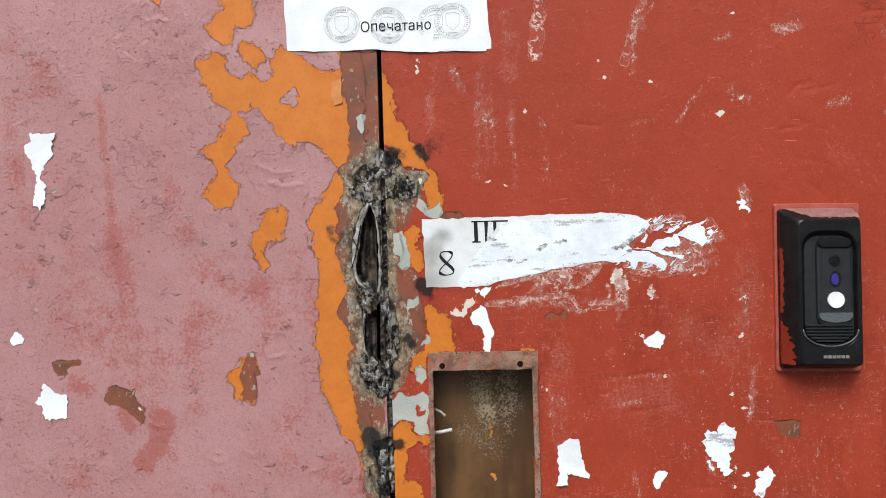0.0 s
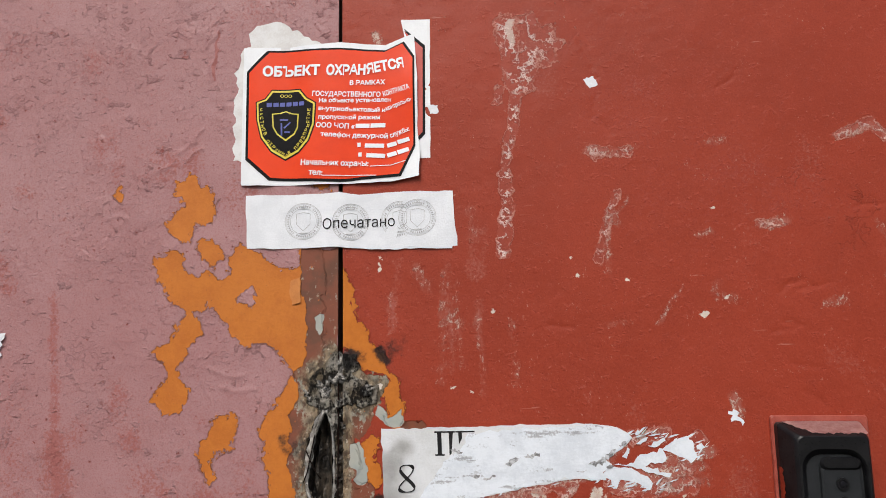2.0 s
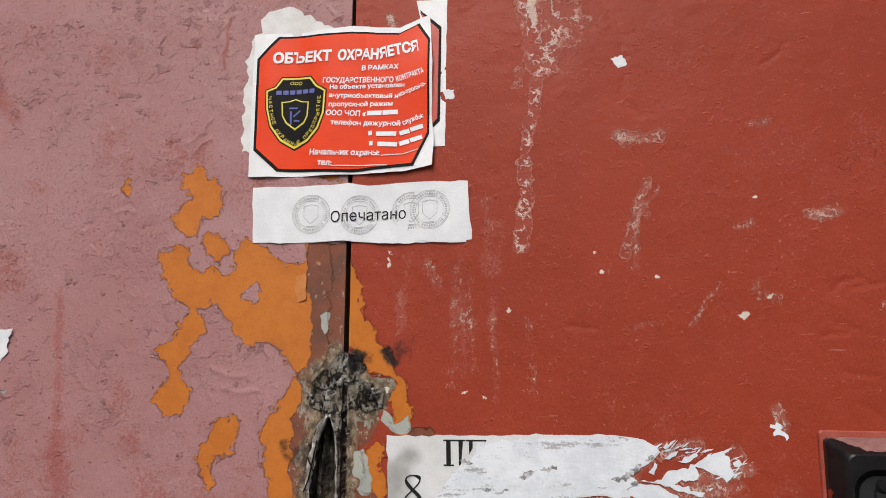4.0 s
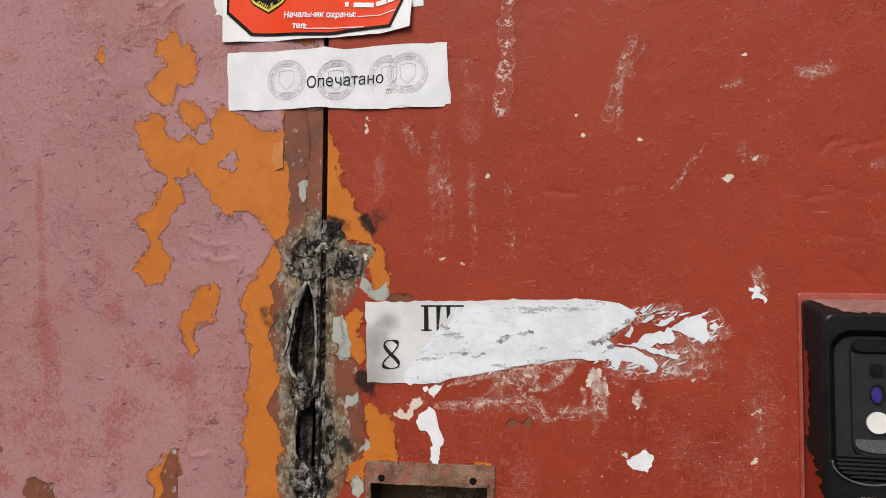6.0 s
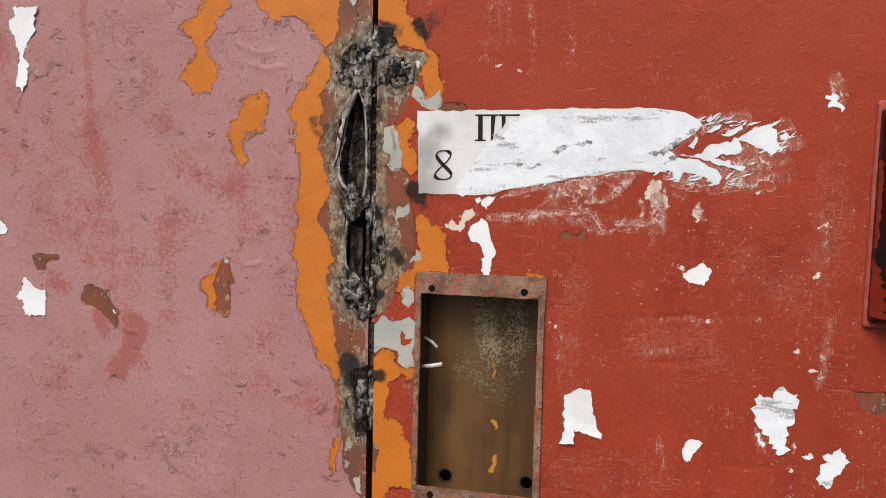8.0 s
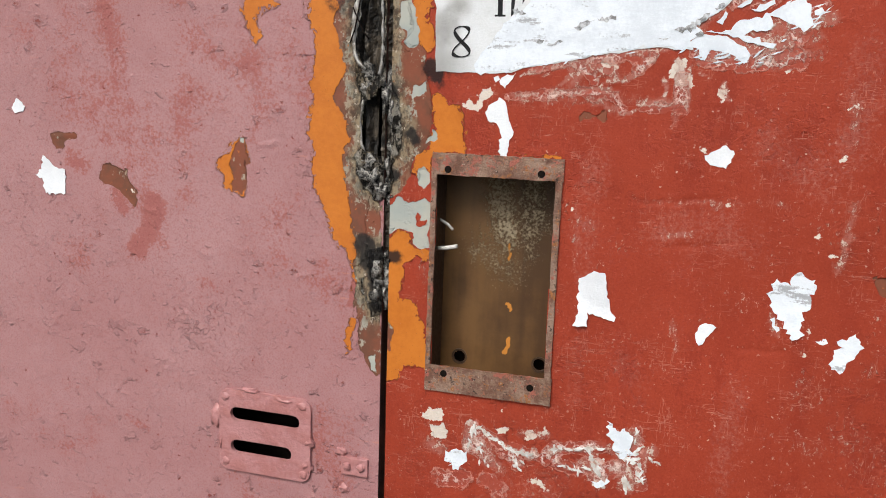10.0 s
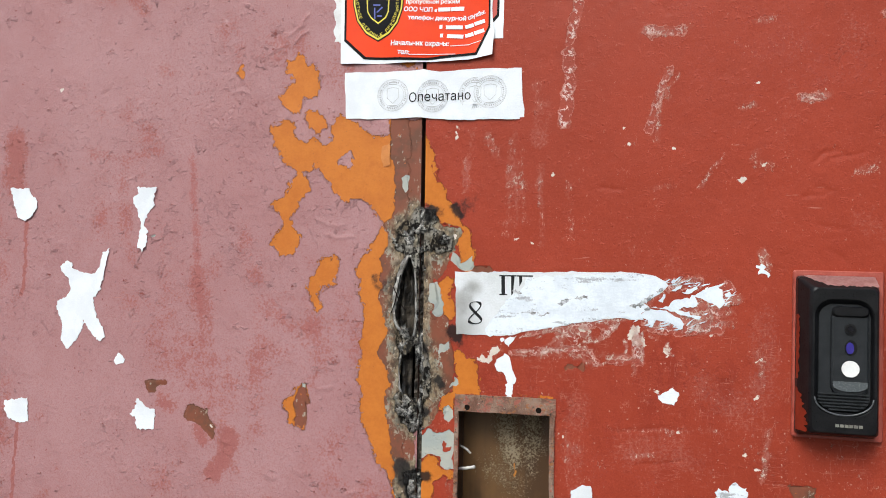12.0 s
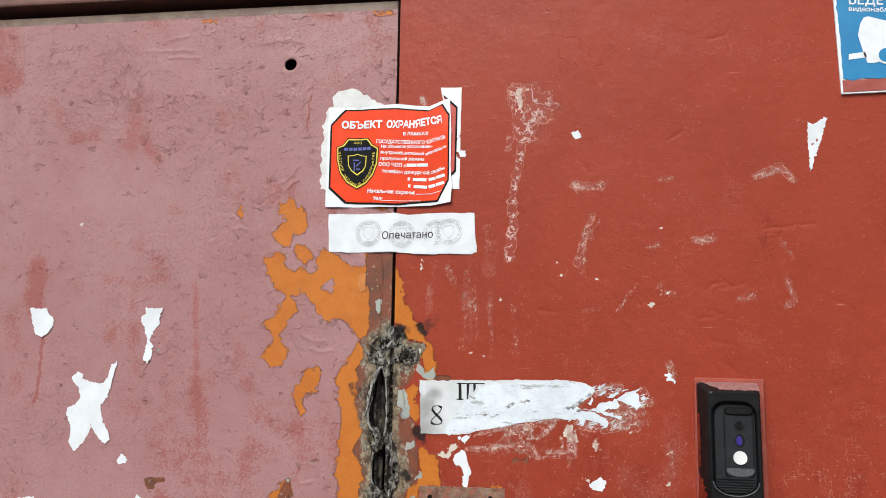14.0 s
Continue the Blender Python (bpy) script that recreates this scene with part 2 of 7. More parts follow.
    # relief
    pimple = n.step(n.noise(210, 3, 0.55, None, 8.0), 0.58, 0.74)
    skin = n.mth("ADD", n.mth("MULTIPLY", grain, 0.3), n.mth("MULTIPLY", n.noise(140, 4, 0.6, ridged, 4.0), 0.6))
    skin = n.mth("ADD", skin, n.mth("MULTIPLY", pimple, 0.6))
    crack = n.mth("ABSOLUTE", n.mth("SUBTRACT", n.noise(16, 5, 0.7, None, 12.0), 0.5))
    crack = n.mth("MULTIPLY", n.step(crack, 0.0, 0.010, 1.0, 0.0), n.step(n.noise(9, 2, 0.5, None, 15.0), 0.62, 0.72))
    skin = n.mth("SUBTRACT", skin, n.mth("MULTIPLY", crack, 1.2))
    skin = n.mth("SUBTRACT", skin, n.mth("MULTIPLY", n.mth("MULTIPLY", scratch, worn), 0.6))
    skin = n.mth("ADD", skin, n.mth("MULTIPLY", n.mth("MULTIPLY", deep, worn), -0.8))
    lifted = n.mth("MULTIPLY", n.step(n.noise(22, 3, 0.6, None, 41.0), 0.50, 0.60), n.mth("MULTIPLY", n.flakes(190, 4.0), flaky))
    skin = n.mth("ADD", skin, lifted)
    skin = n.mth("SUBTRACT", skin, n.mth("MULTIPLY", n.step(n.noise(290, 2, 0.5, None, 31.0), 0.64, 0.70), 0.35))
    skin = n.mth("MULTIPLY", skin, n.blend(zone, 0.45, 1.0))
    # one height in metres: skin, burst blisters, glue, edges of the coats, burnt crust
    off = n.mth("MAXIMUM", orange, bare)
    skin = n.mth("ADD", skin, n.mth("MULTIPLY", n.mth("SUBTRACT", n.mth("MULTIPLY", swollen, 0.5), n.mth("ADD", n.mth("MULTIPLY", pit, 0.6), n.mth("MULTIPLY", dots, 0.3))), (0.0017 * pits + 0.0002) / relief))
    high = n.mth("MULTIPLY", n.blend(off, skin, n.mth("MULTIPLY", grain, 0.35)), relief)
    high = n.mth("ADD", high, n.mth("MULTIPLY", wrinkle, 0.0006))
    coats = n.mth("ADD", n.mth("MULTIPLY", lift, 0.35), n.mth("ADD", n.mth("MULTIPLY", orange, -0.45), n.mth("MULTIPLY", bare, -0.4)))
    coats = n.mth("ADD", coats, n.mth("ADD", n.mth("MULTIPLY", grey, -0.2), n.mth("MULTIPLY", chalked, 0.2)))
    high = n.mth("ADD", high, n.mth("MULTIPLY", coats, 0.0024))
    high = n.mth("ADD", high, n.mth("MULTIPLY", n.mth("MULTIPLY", scorch, n.noise(170, 6, 0.7)), 0.005))
    nb = n.bump(high, 1.0)
    rough = n.blend(n.step(stain, 0.3, 0.8), gloss, gloss + 0.12)
    rough = n.blend(n.mth("MAXIMUM", bare, orange), rough, 0.55)
    rough = n.blend(scorch, rough, n.blend(ash, 0.22, 0.34))
    return n.done(col, rough, n.mth("MULTIPLY", scorch, 0.45), nb, shine)


PINK = paint_skin("pink_paint", (0.388, 0.218, 0.223), (0.348, 0.178, 0.181), (0.25, 0.065, 0.055), (0.37, 0.135, 0.12), 0.40, (1, 1, 1), 0.0012, 0.9, 0.0, 0.95, 0.24)
RED = paint_skin("red_paint", (0.278, 0.0425, 0.0210), (0.318, 0.049, 0.0245), (0.20, 0.022, 0.013), (0.37, 0.074, 0.048), 0.36, (0.9, 1, 1.15), 0.0006, 0.2, 0.55, 0.14, 0.15)
PINK_PLAIN = plain("pink_fitting_paint", (0.42, 0.205, 0.205), (0.36, 0.15, 0.143), 55, 0.38, bump=0.0022, fine=260)
RED_PLAIN = plain("red_fitting_paint", (0.30, 0.052, 0.034), (0.36, 0.085, 0.06), 70, 0.38, bump=0.0004)
ROSE_SMEAR = plain("dried_rose_paint", (0.52, 0.29, 0.27), (0.42, 0.19, 0.18), 120, 0.5, bump=0.0008, fine=400)
# near-black: shade of the void and screw holes put into colour; also burnt threads
DARK = plain("void_shade_and_char", (0.008, 0.006, 0.005), (0.016, 0.011, 0.009), 30, 0.8, spec=0.05)
EDGE_BROWN = plain("rusty_edge_steel", (0.12, 0.045, 0.03), (0.05, 0.03, 0.024), 50, 0.6)
OLD_FRAME = plain("worn_frame_paint", (0.24, 0.17, 0.13), (0.17, 0.10, 0.075), 30, 0.55, bump=0.001, fine=200)


def rust_material():
    n = Nodes("rusted_plate")
    mid, grain = n.noise(55, 5), n.noise(420, 4, 0.7)
    col = n.mix(n.step(n.wobble(mid, grain, 0.5), 0.35, 0.65), (0.16, 0.075, 0.047), (0.31, 0.205, 0.15))
    col = n.mix(n.step(n.wobble(n.noise(120, 5, 0.7, None, 6.0), grain, 0.5), 0.55, 0.66), col, (0.33, 0.125, 0.035))
    col = n.mix(n.step(n.noise(200, 4, 0.65, None, 9.0), 0.60, 0.67), col, (0.045, 0.024, 0.016))
    col = n.mix(n.step(n.noise(330, 3, 0.6, None, 13.0), 0.66, 0.71), col, (0.40, 0.30, 0.24))
    col = n.mix(n.step(n.wobble(n.noise(70, 5, 0.7, None, 19.0), grain, 0.4), 0.56, 0.64), col, (0.36, 0.11, 0.075))
    return n.done(col, 0.6, 0.1, n.bump(n.mth("ADD", mid, grain), 0.0020))


RUST_PLATE = rust_material()
SLAG = plain("melted_slag", (0.016, 0.015, 0.014), (0.33, 0.315, 0.29), 130, 0.30, 0.45, 0.0026, 700)
CHAR = plain("charred_steel", (0.010, 0.009, 0.008), (0.085, 0.068, 0.05), 75, 0.42, 0.2, 0.003, 420)
TORN_STEEL = plain("torn_bare_steel", (0.40, 0.39, 0.37), (0.15, 0.135, 0.115), 110, 0.36, 0.4, 0.0004, 600)
PAPER = plain("white_paper", (0.77, 0.80, 0.84), (0.70, 0.73, 0.77), 40, 0.75, bump=0.0006, spec=0.25)


def sooty_paper():
    """Printed paper with smoke smudges where the fire came near."""
    n = Nodes("dirty_printed_paper")
    mid, grain = n.noise(25, 4), n.noise(380, 4, 0.7)
    col = n.mix(n.step(n.wobble(mid, grain, 0.4), 0.35, 0.75), (0.69, 0.715, 0.74), (0.58, 0.60, 0.61))
    for (x, z), r in zip(mm(((-29.5, 1392.5), (-12.5, 1442), (-25, 1427))), (0.040, 0.016, 0.020)):
        d = n.t.nodes.new("ShaderNodeVectorMath")
        d.operation = "DISTANCE"
        n.t.links.new(n.co, d.inputs[0])
        d.inputs[1].default_value = (x, W, z)
        near = n.step(n.wobble(d.outputs["Value"], mid, 0.03), r * 0.1, r, 1.0, 0.0)
        col = n.mix(n.mth("MULTIPLY", near, 0.62), col, (0.16, 0.15, 0.13))
    return n.done(col, 0.72, 0.0, n.bump(n.mth("ADD", mid, grain), 0.0005), 0.25)


def mm(points):
    """Plan points in millimetres to metres."""
    return [(x * 0.001, z * 0.001) for x, z in points]


PAPER_GREY = sooty_paper()


def pulp_material():
    n = Nodes("torn_paper_pulp")
    mid, grain = n.noise(45, 4), n.noise(420, 4, 0.7)
    rub = n.noise(70, 4, 0.65, (0.30, 1, 1.3), 2.0)
    col = n.mix(n.step(n.wobble(mid, grain, 0.5), 0.35, 0.7), (0.74, 0.79, 0.85), (0.62, 0.67, 0.73))
    col = n.mix(n.mth("MULTIPLY", n.step(n.wobble(rub, grain, 0.3), 0.575, 0.66), 0.7), col, (0.24, 0.24, 0.25))
    return n.done(col, 0.85, 0.0, n.bump(n.mth("ADD", n.noise(150, 4, 0.6, (0.5, 1, 1.2)), n.mth("MULTIPLY", grain, 0.5)), 0.0004), 0.2)


PULP = pulp_material()
INK = plain("black_print", (0.010, 0.010, 0.011), (0.022, 0.022, 0.023), 300, 0.6, spec=0.12)
STAMP_INK = plain("grey_stamp_ink", (0.38, 0.39, 0.40), (0.60, 0.61, 0.62), 260, 0.75)
SIGN_RED = plain("orange_red_print", (0.78, 0.056, 0.008), (0.72, 0.048, 0.007), 25, 0.34, bump=0.0002, spec=0.2)
SIGN_BLACK = plain("black_film_print", (0.004, 0.004, 0.005), (0.008, 0.008, 0.009), 60, 0.45, spec=0.1)
SIGN_YELLOW = plain("yellow_print", (0.72, 0.60, 0.05), (0.66, 0.54, 0.05), 60, 0.36)
SIGN_BLUE = plain("violet_blue_print", (0.06, 0.08, 0.34), (0.09, 0.11, 0.42), 60, 0.36)
SIGN_WHITE = plain("white_print", (0.79, 0.82, 0.85), (0.73, 0.76, 0.79), 60, 0.4)
BLUE_FIELD = plain("sky_blue_print", (0.008, 0.185, 0.42), (0.014, 0.215, 0.46), 30, 0.4)
BLACK_PLASTIC = plain("black_plastic", (0.006, 0.006, 0.007), (0.011, 0.011, 0.012), 90, 0.34, bump=0.0002, spec=0.22)
GREY_PLASTIC = plain("dark_grey_plastic", (0.016, 0.018, 0.020), (0.022, 0.024, 0.027), 90, 0.38, bump=0.0002, spec=0.25)
DARK_LENS = plain("lens_glass", (0.005, 0.005, 0.007), (0.01, 0.01, 0.014), 90, 0.12)
VIOLET_LENS = plain("violet_filter", (0.025, 0.02, 0.16), (0.04, 0.03, 0.22), 90, 0.15)
STEEL_BUTTON = plain("white_button", (0.80, 0.80, 0.79), (0.74, 0.74, 0.73), 60, 0.3)
CABLE = plain("grey_cable", (0.60, 0.58, 0.55), (0.46, 0.44, 0.41), 200, 0.5)
STEEL_GREY = plain("dull_grey_steel", (0.26, 0.26, 0.22), (0.20, 0.19, 0.16), 200, 0.5, 0.3)
ASPHALT = plain("asphalt", (0.045, 0.045, 0.046), (0.07, 0.068, 0.065), 3.0, 0.85, bump=0.004, fine=120)
PLASTER = plain("plaster", (0.45, 0.42, 0.37), (0.38, 0.35, 0.31), 2.0, 0.85, bump=0.002, fine=90)


def box_back_material():
    n = Nodes("brown_box_back")
    mid, grain = n.noise(30, 5), n.noise(260, 5, 0.7)
    streak = n.noise(28, 4, 0.6, (1, 1, 0.12))
    col = n.mix(n.step(n.wobble(streak, mid, 0.5), 0.35, 0.7), (0.060, 0.027, 0.008), (0.138, 0.069, 0.022))
    lime = n.step(n.wobble(n.wobble(n.attr("chalk"), mid, 0.7), n.noise(420, 5, 0.75), 2.4), 0.55, 1.0)
    col = n.mix(n.mth("MULTIPLY", lime, 0.75), col, (0.44, 0.37, 0.25))
    rust = n.step(n.wobble(n.attr("orange"), grain, 1.1), 0.5, 0.7)
    col = n.mix(rust, col, (0.50, 0.20, 0.03))
    return n.done(col, 0.45, 0.0, n.bump(n.mth("ADD", n.mth("MULTIPLY", mid, 1.5), lime), 0.0006))


BOX_BACK = box_back_material()


# ---- mesh tools ----
def part(name, bm, material, parent=None, label="", smooth=False):
    """One mesh object out of a bmesh, under parent if there is one."""
    me = bpy.data.meshes.new(name)
    bm.normal_update()
    bm.to_mesh(me)
    bm.free()
    if smooth:
        me.shade_smooth()
    me.materials.append(material)
    ob = new(name, me)
    if parent is not None:
        ob.parent = parent
    if label:
        tagged(ob, label)
    return ob


def thing(name, label, category, group="", kind=""):
    return tagged(new(name), label, category, group, kind)


def add_box(bm, x0, x1, y0, y1, z0, z1, bevel=0.0):
    made = bmesh.ops.create_cube(bm, size=1.0)["verts"]
    bmesh.ops.transform(bm, matrix=Matrix.Translation(((x0 + x1) / 2, (y0 + y1) / 2, (z0 + z1) / 2)) @ Matrix.Diagonal((x1 - x0, y1 - y0, z1 - z0, 1)), verts=made)
    if bevel:
        edges = list({e for v in made for e in v.link_edges})
        bmesh.ops.bevel(bm, geom=edges, offset=bevel, segments=2, affect="EDGES", profile=0.6)


def block(name, x0, x1, y0, y1, z0, z1, material, parent=None, bevel=0.0, label=""):
    bm = bmesh.new()
    add_box(bm, x0, x1, y0, y1, z0, z1, bevel)
    return part(name, bm, material, parent, label)


def disc(name, x, z, y, radius, depth, material, parent=None, inner=0.0, steps=28, label="", stretch=1.0):
    """A round plate facing the viewer, or a ring where inner is given; y is its front."""
    bm = bmesh.new()
    turn = [(math.cos(a), math.sin(a)) for a in (2 * math.pi * k / steps for k in range(steps))]

    def loop(r, yy):
        return [bm.verts.new((x + r * c, yy, z + r * s * stretch)) for c, s in turn]

    front, back = loop(radius, y), loop(radius, y + depth)
    if inner:
        fi, bi = loop(inner, y), loop(inner, y + depth)
    for k in range(steps):
        j = (k + 1) % steps
        bm.faces.new((front[k], front[j], back[j], back[k]))
        if inner:
            bm.faces.new((fi[k], fi[j], front[j], front[k]))
            bm.faces.new((fi[j], fi[k], bi[k], bi[j]))
    if not inner:
        bm.faces.new(front)
        bm.faces.new(back[::-1])
    bmesh.ops.recalc_face_normals(bm, faces=bm.faces[:])
    return part(name, bm, material, parent, label)


def frayed(points, amount, step, seed):
    """An outline in metres, its sides cut into short pieces that stray a little."""
    rng = random.Random(seed)
    out = []
    for (ax, az), (bx, bz) in zip(points, points[1:] + points[:1]):
        far = math.hypot(bx - ax, bz - az)
        count = max(1, int(far / step))
        for k in range(count):
            f = k / count
            stray = 0.0 if k == 0 else rng.gauss(0, amount)
            out.append((ax + f * (bx - ax) - (bz - az) / far * stray, az + f * (bz - az) + (bx - ax) / far * stray))
    return out


def sheet(name, outline, front, thick, material, parent=None, label="", slices=0.0, smooth=True):
    """A thin sheet with the given outline (x, z); front(x, z) is its distance before the wall."""
    bm = bmesh.new()
    face = bm.faces.new([bm.verts.new((x, 0, z)) for x, z in outline])
    face.normal_update()
    bmesh.ops.triangulate(bm, faces=[face])
    if slices:
        for axis in (0, 2):
            lo = min(v.co[axis] for v in bm.verts)
            hi = max(v.co[axis] for v in bm.verts)
            at = lo + slices
            while at < hi:
                co, no = [0, 0, 0], [0, 0, 0]
                co[axis], no[axis] = at, 1
                bmesh.ops.bisect_plane(bm, geom=bm.verts[:] + bm.edges[:] + bm.faces[:], dist=1e-6, plane_co=co, plane_no=no)
                at += slices
    for v in bm.verts:
        v.co.y = W - front(v.co.x, v.co.z)
    bmesh.ops.recalc_face_normals(bm, faces=bm.faces[:])
    bm.normal_update()
    if sum(f.normal.y for f in bm.faces) > 0:
        bmesh.ops.reverse_faces(bm, faces=bm.faces[:])
    top = bm.faces[:]
    got = bmesh.ops.extrude_face_region(bm, geom=top, use_keep_orig=True)
    back = [g for g in got["geom"] if isinstance(g, bmesh.types.BMVert)]
    for v in back:
        v.co.y += thick
    bmesh.ops.recalc_face_normals(bm, faces=bm.faces[:])
    ob = part(name, bm, material, parent, label)
    return ob


def glyphs(text, bold=0.0):
    """Triangles of a line of writing, its capitals about 0.73 high, its outlines thickened by bold."""
    data = bpy.data.curves.new("writing", "FONT")
    data.body, data.resolution_u, data.fill_mode = text, 3, "NONE"
    ob = bpy.data.objects.new("writing", data)
    scene.collection.objects.link(ob)
    me = bpy.data.meshes.new_from_object(ob.evaluated_get(bpy.context.evaluated_depsgraph_get()))
    bpy.data.objects.remove(ob)
    at = np.array([(v.co.x, v.co.y) for v in me.vertices])
    ends = np.array([tuple(e.vertices) for e in me.edges])
    bpy.data.meshes.remove(me)
    bpy.data.curves.remove(data)
    a, b = at[ends[:, 0]], at[ends[:, 1]]
    if bold:
        d = b - a
        normal = np.stack([d[:, 1], -d[:, 0]], -1) / np.maximum(np.hypot(d[:, 0], d[:, 1]), 1e-9)[:, None]
        # turn every normal away from the ink
        probe = (a + b) / 2 + normal * 0.0007
        over = (a[None, :, 1] > probe[:, None, 1]) != (b[None, :, 1] > probe[:, None, 1])
        lean = np.where(over, (b - a)[None, :, 1], 1.0)
        right = probe[:, None, 0] < a[None, :, 0] + (probe[:, None, 1] - a[None, :, 1]) / lean * d[None, :, 0]
        normal[(over & right).sum(1) % 2 == 1] *= -1
        push = np.zeros_like(at)
        np.add.at(push, ends[:, 0], normal)
        np.add.at(push, ends[:, 1], normal)
        at = at + bold * push / np.maximum((push ** 2).sum(1) / 2, 0.6)[:, None]
        a, b = at[ends[:, 0]], at[ends[:, 1]]
    cut = delaunay_2d_cdt([Vector(p) for p in at], [tuple(int(k) for k in e) for e in ends], [], 0, 1e-5)
    bm = bmesh.new()
    verts = [bm.verts.new((p.x, p.y, 0)) for p in cut[0]]
    for f in cut[2]:
        x, y = sum(cut[0][k].x for k in f) / len(f), sum(cut[0][k].y for k in f) / len(f)
        over = (a[:, 1] > y) != (b[:, 1] > y)
        lean = np.where(over, b[:, 1] - a[:, 1], 1.0)
        if (over & (x < a[:, 0] + (y - a[:, 1]) / lean * (b[:, 0] - a[:, 0]))).sum() % 2:
            bm.faces.new([verts[k] for k in f])
    return bm


CAP = 0.73


def writing(text, a, b, tall, front, material, parent, bold=0.0, name="writing"):
    """A line of text from a to b (the ends of its baseline), tall metres high, laid on front(x, z)."""
    bm = glyphs(text, bold)
    lo, hi = min(v.co.x for v in bm.verts), max(v.co.x for v in bm.verts)
    along = Vector((b[0] - a[0], b[1] - a[1]))
    up = Vector((-along.y, along.x)).normalized()
    for v in bm.verts:
        f, h = (v.co.x - lo) / (hi - lo), v.co.y / CAP * tall
        x, z = a[0] + along.x * f + up.x * h, a[1] + along.y * f + up.y * h
        v.co = (x, W - front(x, z), z)
    bm.normal_update()
    if sum(f.normal.y for f in bm.faces) > 0:
        bmesh.ops.reverse_faces(bm, faces=bm.faces[:])
    return part(name, bm, material, parent)


def bar(a, b, tall, front, material, parent, name="bar"):
    """A plain bar in place of writing."""
    along = Vector((b[0] - a[0], b[1] - a[1]))
    up = Vector((-along.y, along.x)).normalized() * tall
    return sheet(name, [a, b, (b[0] + up.x, b[1] + up.y), (a[0] + up.x, a[1] + up.y)], front, 0.0002, material, parent, slices=0.008)


def tube(name, points, radius, material, parent=None, label="", sides=8, uneven=0.0):
    bm = bmesh.new()
    rings = []
    for k, p in enumerate(points):
        p = Vector(p)
        d = (Vector(points[min(k + 1, len(points) - 1)]) - Vector(points[max(k - 1, 0)])).normalized()
        s = d.cross(Vector((0.13, 0.31, 0.94))).normalized()
        u = d.cross(s)
        size = radius * (1 + uneven * noise.noise(p * 260))
        rings.append([bm.verts.new(p + size * (math.cos(2 * math.pi * j / sides) * s + math.sin(2 * math.pi * j / sides) * u)) for j in range(sides)])
    for r0, r1 in zip(rings, rings[1:]):
        for j in range(sides):
            bm.faces.new((r0[j], r0[(j + 1) % sides], r1[(j + 1) % sides], r1[j]))
    bm.faces.new(rings[0][::-1])
    bm.faces.new(rings[-1])
    bmesh.ops.recalc_face_normals(bm, faces=bm.faces[:])
    return part(name, bm, material, parent, label, True)


def lump(name, x, y, z, rx, ry, rz, seed, material, parent, rough=0.35):
    """A knobbly melted lump."""
    bm = bmesh.new()
    bmesh.ops.create_icosphere(bm, subdivisions=3, radius=1.0)
    for v in bm.verts:
        d = v.co.normalized()
        k = 1 + rough * noise.noise(d * 1.7 + Vector((seed, 0, 0))) * 1.6 + rough * 0.6 * noise.noise(d * 4.3 + Vector((0, seed, 0)))
        v.co = (x + d.x * rx * k, y + d.y * ry * k, z + d.z * rz * k)
    return part(name, bm, material, parent, "", True)


# ---- wear maps of the skins: distances (mm, positive inside) and soft strengths ----
def lattice(x, z, size, seed):
    """Smooth noise in -1..1 with cells of that size."""
    rng = np.random.RandomState(seed)
    table = rng.uniform(-1, 1, (257, 257))
    u, v = x / size + 100.3, z / size + 50.7
    i, j = np.floor(u).astype(int), np.floor(v).astype(int)
    fu, fv = u - i, v - j
    fu, fv = fu * fu * (3 - 2 * fu), fv * fv * (3 - 2 * fv)
    i, j = i % 256, j % 256
    return (table[i, j] * (1 - fu) + table[i + 1, j] * fu) * (1 - fv) + (table[i, j + 1] * (1 - fu) + table[i + 1, j + 1] * fu) * fv


